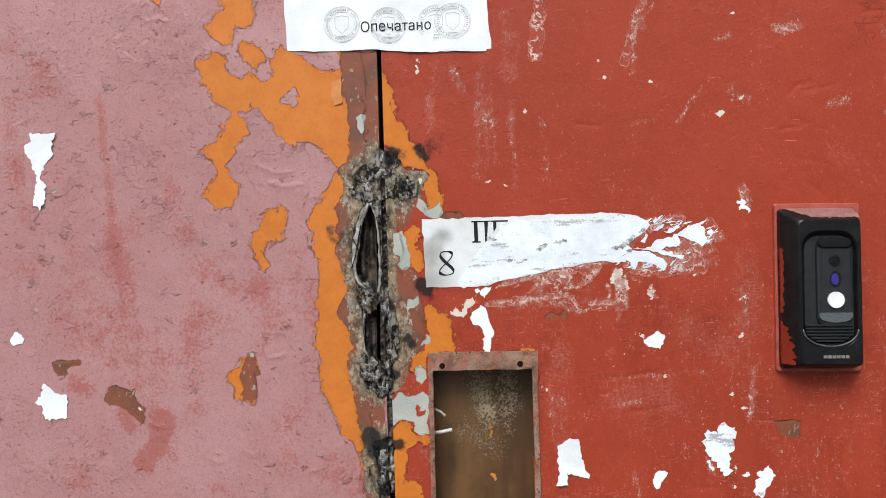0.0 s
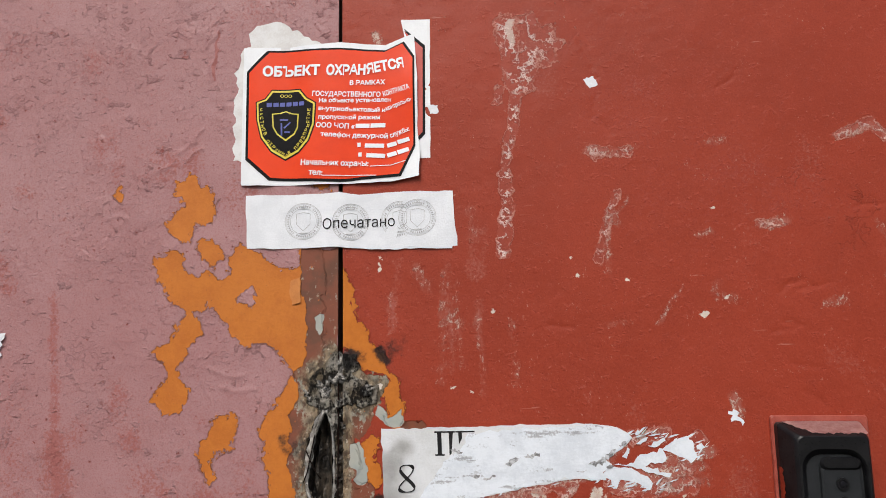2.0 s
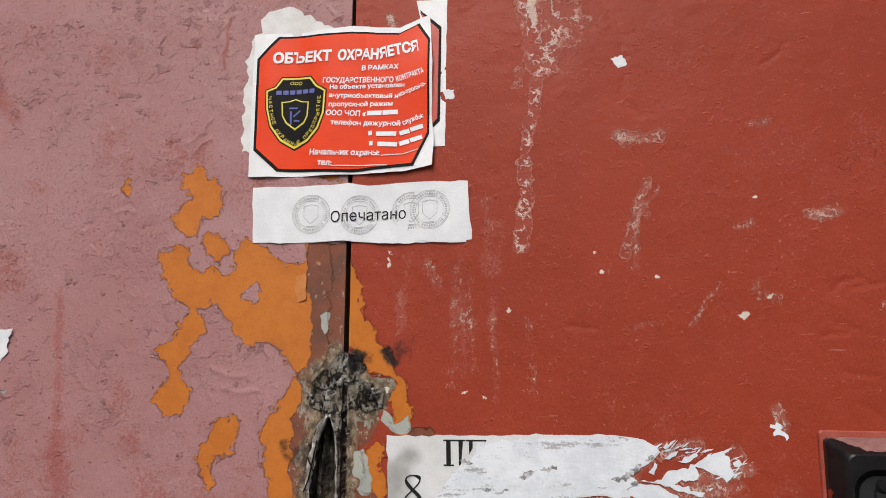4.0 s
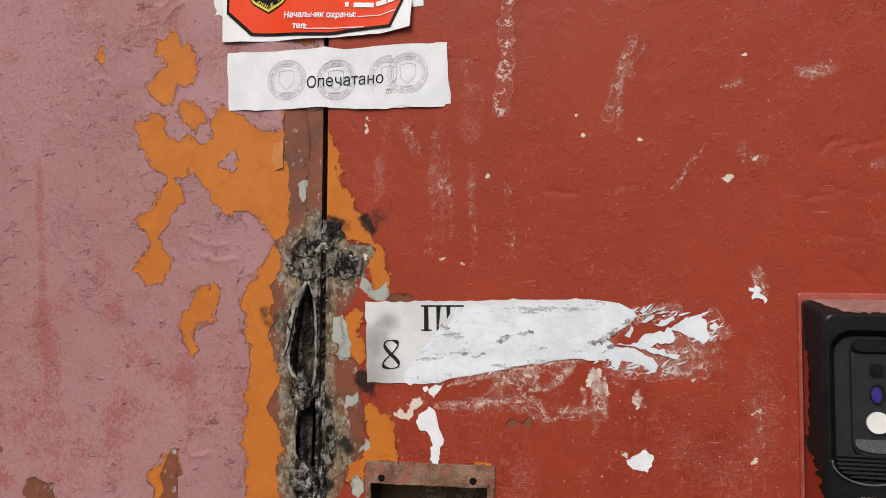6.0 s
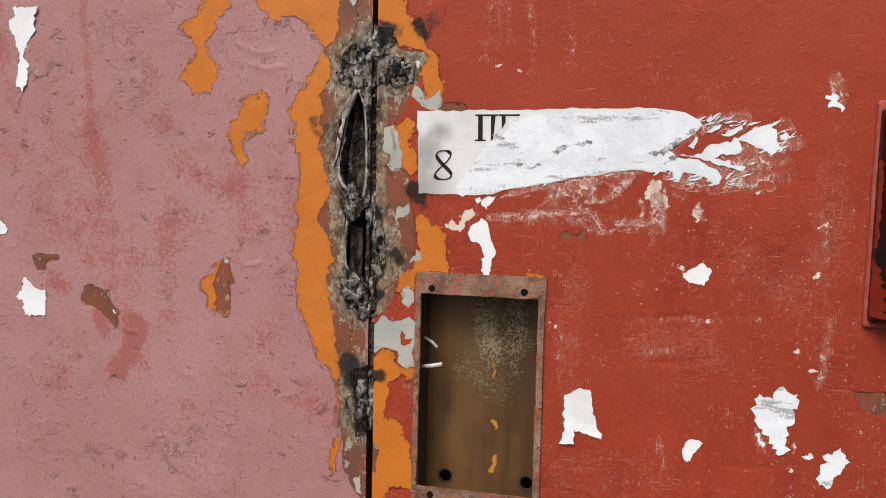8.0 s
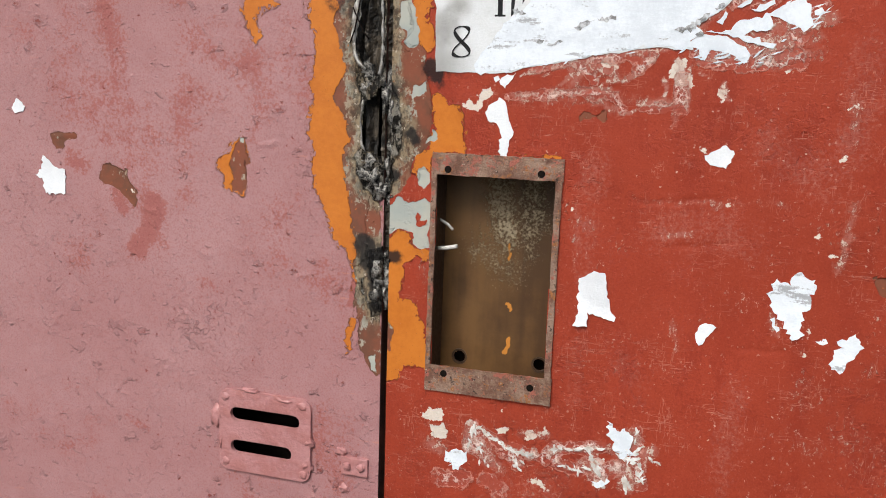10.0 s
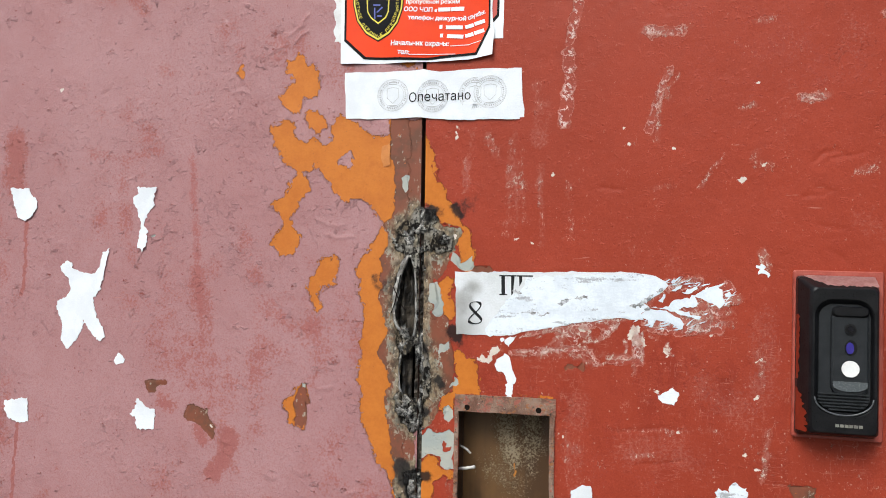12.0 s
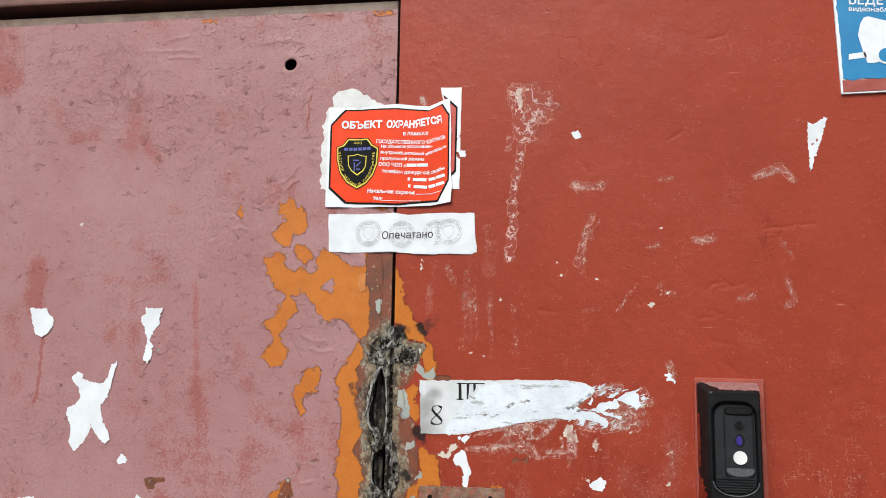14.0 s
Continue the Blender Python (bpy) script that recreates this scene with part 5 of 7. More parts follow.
disc("hole_rim", HOLE[0], HOLE[1], W - 0.0003, 0.0125, 0.004, PINK_PLAIN, door_pink, 0.0098, 36)

# ---- red leaf ----
door_red = thing("door_2", "red painted steel door panel with scraped paint and chips", "door", kind="structure")
ur = grid_lines((0.0, 0.0925, 0.0011), (0.0925, 0.70, 0.0024), (0.70, 1.38, 0.04))
zr = grid_lines((0.03, 0.96, 0.04), (0.96, BOX[2], 0.002), (BOX[2], BOX[3], 0.002), (BOX[3], 2.09, 0.002), (2.09, 2.61, 0.04))
skin("steel_skin", ur, zr, lambda u, z: u + seam(z) + joint(z), red_wear, red_holes, red_relief, RED, door_red)
bm = bmesh.new()
rows = [[bm.verts.new((seam(z) + joint(z) + 0.0002, y, z)) for y in (W, W + 0.05)] for z in (0.03, 1.3, 2.61)]
for a, b in zip(rows, rows[1:]):
    bm.faces.new((*a, *b[::-1]))
part("edge", bm, EDGE_BROWN, door_red)
# near-black again: the unlit hollow of the red leaf put into colour
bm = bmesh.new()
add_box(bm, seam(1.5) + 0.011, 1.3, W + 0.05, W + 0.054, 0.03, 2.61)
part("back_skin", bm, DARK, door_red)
# brown-red strip added behind the lower joint in place of its lit red edge
block("lit_edge_strip", seam(1.5) - 0.0105, seam(1.5) + 0.0095, W + 0.014, W + 0.02, 0.03, 1.135, plain("brown_red_strip", (0.085, 0.022, 0.014), (0.05, 0.018, 0.012), 60, 0.5), door_red)

# lintel over the pink leaf
lintel = thing("lintel", "weathered brown steel lintel above the pink door", "lintel", kind="structure")
bm = bmesh.new()
add_box(bm, -1.3, seam(2.03) - 0.004, W + 0.010, W + 0.06, LEAF_TOP + 0.002, 2.0315, 0.002)
for v in bm.verts:
    v.co.z += rise(v.co.x)
part("frame_bar", bm, OLD_FRAME, lintel)
bm = bmesh.new()
add_box(bm, -1.3, seam(2.05) - 0.003, W - 0.008, W + 0.06, 2.0450, 2.55, 0.004)
for v in bm.verts:
    v.co.z += rise(v.co.x)
part("head_beam", bm, plain("brown_beam_paint", (0.17, 0.065, 0.05), (0.11, 0.05, 0.04), 25, 0.5, bump=0.001), lintel)

# ---- melted metal along the joint ----
for k, (p, rx, ry, rz) in enumerate(zip([(-83.5, 1506.5), (-73.5, 1509), (-96.5, 1503), (-87.5, 1494), (-47, 1496.5), (-92, 1387.5), (-93, 1373.5), (-89, 1309.5), (-94.5, 1300), (-85, 1295.5), (-77.5, 1285), (-74.5, 1366.5), (-80, 1216), (-77.5, 1203), (-80.5, 1191), (-69, 1354), (-62, 1521.5), (-104.5, 1494)],
        (7, 6, 6, 6, 7, 6, 6, 8, 6, 7, 6, 4, 6, 5, 6, 4, 6, 6), (4, 4, 3, 4, 4.5, 4, 4, 5, 4, 5, 5, 4, 5, 4, 4, 3.5, 3, 2.5), (6, 5, 5, 8, 6, 11, 6, 8, 8, 8, 8, 13, 9, 8, 9, 16, 6, 6))):
    x, z = p[0] * 0.001, p[1] * 0.001
    owner = door_pink if x < seam(z) + 0.001 else door_red
    lump("slag_lump", x, W + 0.001, z, rx * 0.0009, ry * 0.0009, rz * 0.0009, 3.1 * k + 1, SLAG, owner, 0.5)
# slag that bridges the joint
for k, (x, z) in enumerate(mm(((-79.5, 1525.5), (-77.5, 1517), (-79.5, 1483.5), (-78.5, 1475), (-75.5, 1383.5), (-74.5, 1374), (-78, 1322), (-76, 1308), (-77, 1292), (-76, 1279), (-77, 1227.5), (-75.5, 1218), (-76.5, 1206.5), (-75, 1195.5), (-76, 1186.5)))):
    lump("slag_lump", seam(z) + 0.0016 * math.sin(k * 2.3), W + 0.0035, z, 0.0032 + 0.001 * math.sin(k * 1.7), 0.0036, 0.0062 + 0.002 * math.cos(k), 5.7 * k + 40, SLAG, door_pink if k % 2 else door_red, 0.6)
# a loose flake of paint that hangs by its edge
sheet("paint_flake", frayed(mm([(-124.5, 1605.5), (-115, 1609), (-114, 1583.5), (-122.5, 1581.5), (-125, 1591)]), 0.0004, 0.003, 77), lambda x, z: 0.0012 + 0.10 * max(0.0, x + 0.119), 0.0005, plain("ochre_flake", (0.54, 0.20, 0.04), (0.46, 0.16, 0.03), 90, 0.5), door_pink)
# curled lips of the upper rip
for k, line in enumerate(([(-88.5, 1477.5), (-94.5, 1462.5), (-100.5, 1444.5), (-104.5, 1421.5), (-105, 1406.5), (-100, 1395.5), (-91, 1387.5)], [(-87, 1477.5), (-81.5, 1465), (-79, 1447), (-78, 1417), (-78, 1396.5), (-81, 1381.5)], [(-95, 1363.5), (-97.5, 1345.5), (-95.5, 1325.5), (-90.5, 1316.5)], [(-100.5, 1451.5), (-98.5, 1434.5), (-104, 1416.5)])):
    pts = []
    for (ax, az), (bx, bz) in zip(line, line[1:]):
        for j in range(4):
            f = j / 4
            x, z = ax + f * (bx - ax), az + f * (bz - az)
            pts.append((x * 0.001 + 0.0006 * noise.noise(Vector((x * 0.2, z * 0.2, k))), W - 0.0022 + 0.002 * noise.noise(Vector((x * 0.15, k, z * 0.15))), z * 0.001))
    tube("torn_lip", pts, 0.0016 - 0.0003 * k, TORN_STEEL, door_pink, sides=7, uneven=1.1)

# charred steel seen inside the rips and behind the joint
def charred(x, z):
    return -0.009 + 0.0035 * math.sin(x * 520 + 3 * noise.noise(Vector((x * 60, z * 25, 2)))) + 0.002 * noise.noise(Vector((x * 300, z * 90, 7)))


for outline in ([(-108, 1484), (-84, 1484), (-82, 1440), (-82, 1376), (-106, 1376), (-110, 1420)], [(-100, 1372), (-83, 1372), (-84, 1312), (-101, 1314)]):
    sheet("inner_fold", mm(outline), charred, 0.0006, CHAR, door_pink, slices=0.003)
sheet("joint_crust", mm([(-79.5, 1517), (-69, 1517), (-68, 1440), (-66, 1320), (-68, 1178), (-79, 1178), (-80, 1320)]), lambda x, z: -0.0055 + 0.004 * noise.noise(Vector((x * 260, z * 150, 4))) + 0.002 * noise.noise(Vector((x * 700, z * 500, 9))), 0.0006, CHAR, door_red, slices=0.0025)
sheet("folded_lip", frayed(mm([(-85.8, 1477.9), (-92.6, 1468.8), (-96.1, 1452.6), (-100.6, 1430.7), (-103, 1411.8), (-100, 1395.6), (-104.5, 1404.1), (-106.9, 1417.9), (-106, 1432.2), (-102.1, 1452.6), (-97.5, 1467.8), (-89.5, 1477.4)]), 0.0005, 0.003, 41), lambda x, z: 0.0032 + 0.0016 * noise.noise(Vector((x * 200, z * 120, 1))), 0.0007, TORN_STEEL, door_pink, "pale bent edge of the torn steel", slices=0.004)
for line in ([(-105.1, 1440.8), (-100.6, 1431.2), (-94.4, 1419.5), (-90, 1414.5)], [(-96.7, 1455.1), (-100.2, 1437.3), (-103.1, 1422), (-107.3, 1410.7)]):
    tube("burnt_thread", [(x * 0.001, W - 0.0045, z * 0.001) for x, z in line], 0.0006, DARK, door_pink, sides=6)

# ---- recessed steel box ----
box = thing("recessed_box", "rusty empty recessed steel box with screw holes, its cover missing", "electrical box")
OX0, OX1, OZ0, OZ1 = -0.0303, 0.0825, 1.1112, 1.3217
DEEP = 0.036
for nm, x0, x1, z0, z1 in (("top_flange", OX0, OX1, BOX[3], OZ1), ("bottom_flange", OX0, OX1, OZ0, BOX[2]), ("side_flange", OX0, BOX[0], BOX[2], BOX[3]), ("side_flange", BOX[1], OX1 - 0.001, BOX[2], BOX[3])):
    bm = bmesh.new()
    add_box(bm, x0, x1, W - 0.0028, W - 0.0002, z0, z1)
    long = [e for e in bm.edges if e.calc_length() > 0.05]
    bmesh.ops.subdivide_edges(bm, edges=long, cuts=40, use_grid_fill=True)
    for v in bm.verts:
        v.co += Vector((0.0007 * noise.noise(v.co * 160), 0.0004 * noise.noise(v.co * 90), 0.0007 * noise.noise(v.co * 150 + Vector((5, 0, 0)))))
    part(nm, bm, RUST_PLATE, box)
BROWN = plain("brown_box_side", (0.060, 0.030, 0.014), (0.035, 0.018, 0.010), 40, 0.5, fine=300)
for nm, x0, x1, z0, z1 in (("inner_top", OX0, OX1, OZ1 - 0.006, OZ1 - 0.004), ("inner_bottom", OX0, OX1, OZ0 + 0.004, OZ0 + 0.006), ("inner_side", OX0 + 0.0005, OX0 + 0.0025, OZ0, OZ1), ("inner_side", OX1 - 0.0045, OX1 - 0.0025, OZ0, OZ1)):
    block(nm, x0, x1, W + 0.0022, W + DEEP, z0, z1, BROWN, box)
bu = grid_lines((OX0, OX1, 0.002))
bz = grid_lines((OZ0, OZ1, 0.002))


def box_wear(w):
    for strength, width, p in ((0.85, 20, [(22, 1292), (31.5, 1247.5)]), (0.8, 16, [(52, 1300), (58, 1262)]), (0.75, 14, [(44.5, 1288.5), (52.5, 1234.5)]), (0.6, 24, [(6.5, 1235.5), (38, 1218)])):
        w.stroke("chalk", strength, width, *p)
    for p in ([(32, 1242.5), (33.5, 1227.5)], [(30.5, 1189), (37.5, 1181)], [(37.5, 1156), (34, 1142.5)]):
        w.stroke("orange", 1.0, 2.2, *p)


BACK_HOLES = ((-9.5, 1133.5), (65, 1134.5))


def box_cut(cx, cz, w, quads):
    cut = cx < -9
    for x, z in BACK_HOLES:
        cut |= np.hypot(cx - x * 0.001, cz - z * 0.001) < 0.0060
    return cut


FIELDS, SOFT = ("chalk", "orange"), ("chalk", "orange")
skin("back_plate", bu, bz, lambda u, z: u, box_wear, box_cut, lambda w: np.full(w.x.shape, -DEEP), BOX_BACK, box)
for x, z in BACK_HOLES:
    disc("cable_hole", x * 0.001, z * 0.001, W + DEEP - 0.0006, 0.0074, 0.003, BROWN, box, 0.0056)
# uncut screw holes: near-black discs carry their shade as colour
for x, z in ((-16, 1308), (64, 1308.5), (-13, 1128), (64.5, 1125)):
    disc("screw_hole_shade", x * 0.001, z * 0.001, W - 0.0029, 0.0031, 0.0006, DARK, box, steps=18)
tube("cable", [(-0.028, W + 0.012, 1.2370), (-0.019, W + 0.010, 1.2382), (-0.0078, W + 0.006, 1.2412)], 0.0019, CABLE, box, "grey cable end")
tube("cable", [(-0.028, W + 0.020, 1.2615), (-0.020, W + 0.018, 1.2580), (-0.015, W + 0.016, 1.2540)], 0.0013, CABLE, box, "grey cable end")

# ---- louvre plate and small latch on the pink leaf ----
louvre = thing("vent_plate", "pink painted steel plate with two long slots", "vent")
bm = bmesh.new()
X0, X1, Z0, Z1 = -0.2375, -0.1405, 1.0030, 1.0850
outer = [(cx + 0.010 * math.cos(radians(a0 + 18 * k)), cz + 0.010 * math.sin(radians(a0 + 18 * k))) for cx, cz, a0 in ((X1 - 0.010, Z1 - 0.010, 0), (X0 + 0.010, Z1 - 0.010, 90), (X0 + 0.010, Z0 + 0.010, 180), (X1 - 0.010, Z0 + 0.010, 270)) for k in range(6)]


def ring_of(points):
    vs = [bm.verts.new((x, W - 0.0036, z)) for x, z in points]
    return [bm.edges.new((a, b)) for a, b in zip(vs, vs[1:] + vs[:1])]


edges = ring_of(outer)
for x0, x1, z in SLOTS:
    r = 0.0066
    loop = [(x1 - r + r * math.sin(a), z + r * math.cos(a)) for a in (math.pi * k / 6 for k in range(7))]
    loop += [(x0 + r - r * math.sin(a), z - r * math.cos(a)) for a in (math.pi * k / 6 for k in range(7))]
    edges += ring_of(loop)
bmesh.ops.triangle_fill(bm, edges=edges, use_beauty=True)
faces = bm.faces[:]
got = bmesh.ops.extrude_face_region(bm, geom=faces, use_keep_orig=True)
for g in got["geom"]:
    if isinstance(g, bmesh.types.BMVert):
        g.co.y = W + 0.0005
bmesh.ops.recalc_face_normals(bm, faces=bm.faces[:])
part("plate", bm, PINK_PLAIN, louvre)
for x, z in ((X0 + 0.007, Z1 - 0.008), (X1 - 0.008, Z1 - 0.007), (X0 + 0.007, Z0 + 0.008), (X1 - 0.007, Z0 + 0.007)):
    lump("rivet", x, W - 0.0034, z, 0.0042, 0.0016, 0.0042, x * 50, PINK_PLAIN, louvre, 0.15)
for x, z, rx, rz in ((X1 - 0.004, Z0 + 0.018, 0.006, 0.009), (X1 - 0.002, Z0 + 0.040, 0.005, 0.006), (X0 + 0.001, Z0 + 0.030, 0.003, 0.010), (X0 - 0.004, Z0 + 0.052, 0.006, 0.010), (X0 + 0.030, Z1 + 0.001, 0.010, 0.002), (X1 - 0.030, Z1 - 0.004, 0.009, 0.003), (X0 + 0.050, Z1 - 0.010, 0.002, 0.006)):
    lump("paint_clot", x, W - 0.0016, z, rx, 0.0028, rz, x * 70 + z, PINK_PLAIN, louvre, 0.45)
latch = thing("latch_plate", "small pink painted steel plate with two rivets", "latch")
LX0, LX1, LZ0, LZ1 = -0.1090, -0.0822, 1.0180, 1.0358
bm = bmesh.new()
add_box(bm, LX0, LX1, W - 0.0040, W + 0.002, LZ0, LZ1, 0.0012)
part("plate", bm, PINK_PLAIN, latch)
for x in (LX0 + 0.0065, LX1 - 0.0065):
    lump("rivet", x, W - 0.0042, (LZ0 + LZ1) / 2, 0.0040, 0.0022, 0.0040, x * 90, PINK_PLAIN, latch, 0.2)
for x, z in ((-108.5, 1039.5), (-106, 1003), (-143.5, 1040.5)):
    lump("weld_bead", x * 0.001, W, z * 0.001, 0.006, 0.0028, 0.005, x, PINK_PLAIN, latch, 0.4)

# ---- torn advert ----
flat = lambda d: (lambda x, z: d + 0.0002 * (1 + math.sin(x * 90 + z * 40)))
advert = thing("torn_notice", "white paper notice with half its print torn off to pulp", "notice")
body = mm([(-33.5, 1460), (37, 1460), (104.5, 1461), (164, 1461), (187.5, 1457.5), (197.5, 1452), (201, 1447.5), (188, 1436), (174.5, 1429), (181.5, 1424), (172.5, 1417), (175.5, 1410), (156, 1411.5), (133.5, 1410), (105.5, 1405), (82, 1400), (58, 1396), (43.5, 1393.5), (34, 1389.5), (4, 1389), (-30.5, 1389)])
sheet("paper", frayed(body, 0.0005, 0.006, 5), flat(0.0009), 0.0005, PAPER_GREY, advert, slices=0.02)
worn = mm([(49, 1454), (85.5, 1457), (132, 1458), (164, 1459.5), (187, 1456.5), (196, 1451), (200.5, 1447.5), (187.5, 1436), (174.5, 1429), (180.5, 1424), (172, 1417), (175, 1410.5), (155, 1412.5), (133.5, 1411), (105.5, 1406), (82, 1401), (58, 1397), (34, 1391), (4, 1389.5), (6, 1400.5), (18.5, 1417.5), (33, 1434.5), (43.5, 1442)])
sheet("torn_layer", frayed(worn, 0.0009, 0.004, 6), flat(0.0012), 0.0003, PULP, advert, "pulpy white layer laid bare by tearing", slices=0.02)
for k, line in enumerate((
        [(183.5, 1424), (195, 1423.5), (210.5, 1433), (228, 1437.5), (243, 1446.5), (253.5, 1448.5), (256, 1442), (258, 1429.5), (252.5, 1424), (245.5, 1429.5), (234.5, 1434.5), (228, 1436), (231, 1429), (226, 1424.5), (217, 1425.5), (208, 1420), (199.5, 1422)],
        [(171, 1414), (177, 1419.5), (183.5, 1422), (192.5, 1421.5), (204, 1417.5), (213, 1413), (217, 1407), (213, 1400.5), (206, 1406), (199.5, 1408.5), (188.5, 1410.5), (184, 1402), (179.5, 1410.5)],
        [(206, 1421), (215, 1421), (223.5, 1416.5), (234.5, 1415.5), (232.5, 1412), (221.5, 1414.5), (210.5, 1417.5)],
        [(258, 1439.5), (263, 1442), (265.5, 1438.5), (263, 1436), (259, 1436.5)],
        [(203.5, 1451), (206.5, 1455), (209, 1452), (205.5, 1449.5)],
        [(214.5, 1440.5), (223.5, 1444), (230, 1447.5), (231, 1444.5), (224.5, 1440), (217.5, 1439)],
        [(204, 1442), (210, 1446.5), (215.5, 1448.5), (213.5, 1444.5), (208, 1441.5)],
        [(190.5, 1431), (196, 1439), (198, 1437.5), (195, 1429)])):
    sheet("torn_shred", frayed(mm(line), 0.0008, 0.003, 20 + k), flat(0.0009), 0.0004, PULP, advert)
# printed characters, partly torn away: a numeral and two capitals with serifs
bm = bmesh.new()
turns = [2 * math.pi * k / 56 for k in range(57)]
spine = [Vector((-0.0091 - 0.0072 * math.sin(2 * a) * (1.0 if math.cos(a) < 0 else 0.86), 1.4137 + 0.0122 * math.cos(a))) for a in turns]
pairs = []
for k, p in enumerate(spine):
    d = (spine[(k + 1) % 56] - spine[k - 1 if k else 55]).normalized()
    half = 0.00035 + 0.0021 * max(0.0, -d.x * d.y) + 0.0003 * abs(d.y)
    side = Vector((-d.y, d.x)) * half
    pairs.append([bm.verts.new((q.x, W - 0.0015 - 0.00002 * (k % 2), q.y)) for q in (p + side, p - side)])
for a, b in zip(pairs, pairs[1:]):
    bm.faces.new((a[0], a[1], b[1], b[0]))
part("numeral", bm, INK, advert)
for pts in ([(20, 1455.5), (24, 1455.5), (24.5, 1434.5), (20.5, 1434.5)], [(31, 1455.5), (35, 1455.5), (33.5, 1436), (31.5, 1434)], [(17.5, 1456.5), (37, 1456.5), (37, 1455), (17.5, 1455)], [(18, 1435.5), (27, 1435.5), (27, 1434), (18, 1434)],
            [(40, 1455.5), (43.5, 1455.5), (43.5, 1449.5), (40.5, 1444)], [(37.5, 1456.5), (55.5, 1456.5), (55.5, 1455), (37.5, 1455)]):
    sheet("letter_stroke", mm(pts), flat(0.00105), 0.0002, INK, advert)

# loose fibres along the torn edges, and print left in the pulp
rng = random.Random(17)
EDGE = mm([(40, 1393), (82, 1400.5), (133.5, 1410.5), (175, 1409), (184, 1403), (206, 1405), (216, 1403), (232, 1412), (246, 1428), (258, 1430), (262, 1440), (244, 1448), (228, 1446), (206, 1453), (197, 1452)])
for k in range(66):
    j = rng.randrange(len(EDGE) - 1) if k % 3 else rng.randrange(4, len(EDGE) - 1)
    f = rng.random()
    x, z = (EDGE[j][i] + f * (EDGE[j + 1][i] - EDGE[j][i]) + rng.gauss(0, 0.0022) for i in (0, 1))
    lean, long, wide = rng.gauss(0.42, 0.25), rng.uniform(0.004, 0.013), rng.uniform(0.0004, 0.0012)
    c, n_ = math.cos(lean), math.sin(lean)
    shape = [(x, z), (x + c * long * 0.4 + n_ * wide, z + n_ * long * 0.4 - c * wide), (x + c * long, z + n_ * long), (x + c * long * 0.5 - n_ * wide, z + n_ * long * 0.5 + c * wide)]
    sheet("torn_fibre", frayed(shape, 0.0002, 0.002, 200 + k), flat(0.00095), 0.0003, PULP, advert)
TRACE = plain("rubbed_print", (0.16, 0.16, 0.16), (0.55, 0.57, 0.60), 260, 0.8, fine=500)
for k, line in enumerate(([(82.7, 1426), (91.6, 1431), (99.2, 1432), (95, 1428.6), (85.6, 1424.1)], [(100.9, 1433.1), (115.5, 1435), (112.5, 1432.8), (102, 1431.3)], [(62, 1411.9), (72.6, 1416.3), (74.9, 1415.1), (65.5, 1411.2)], [(53.3, 1413.9), (59.8, 1416.1), (58.6, 1413.7)], [(159.7, 1424.6), (171.4, 1428.9), (178.4, 1433.4), (185.5, 1437.9), (183, 1432.1), (173.5, 1425.4), (164.3, 1423.3)], [(175.7, 1421.9), (183.9, 1424), (181.5, 1420.5)], [(187.9, 1441.3), (194.9, 1445.2), (193.6, 1441.1)], [(147.9, 1417.9), (158.4, 1420), (154.8, 1417.2)], [(32.4, 1439.5), (44, 1436.9), (42.8, 1435.8), (33.6, 1437.7)])):
    sheet("print_trace", frayed(mm(line), 0.0010, 0.0018, 300 + k), flat(0.00145), 0.0002, TRACE, advert)

# ---- seal strip ----
seal = thing("seal_strip", "white paper seal strip with round grey stamps over the joint", "seal")


def seal_front(x, z):
    s = (x - seam(z)) / 0.012
    return 0.0016 + 0.0016 * math.exp(-s * s) + 0.0006 * math.sin(x * 120) * math.sin(z * 70)


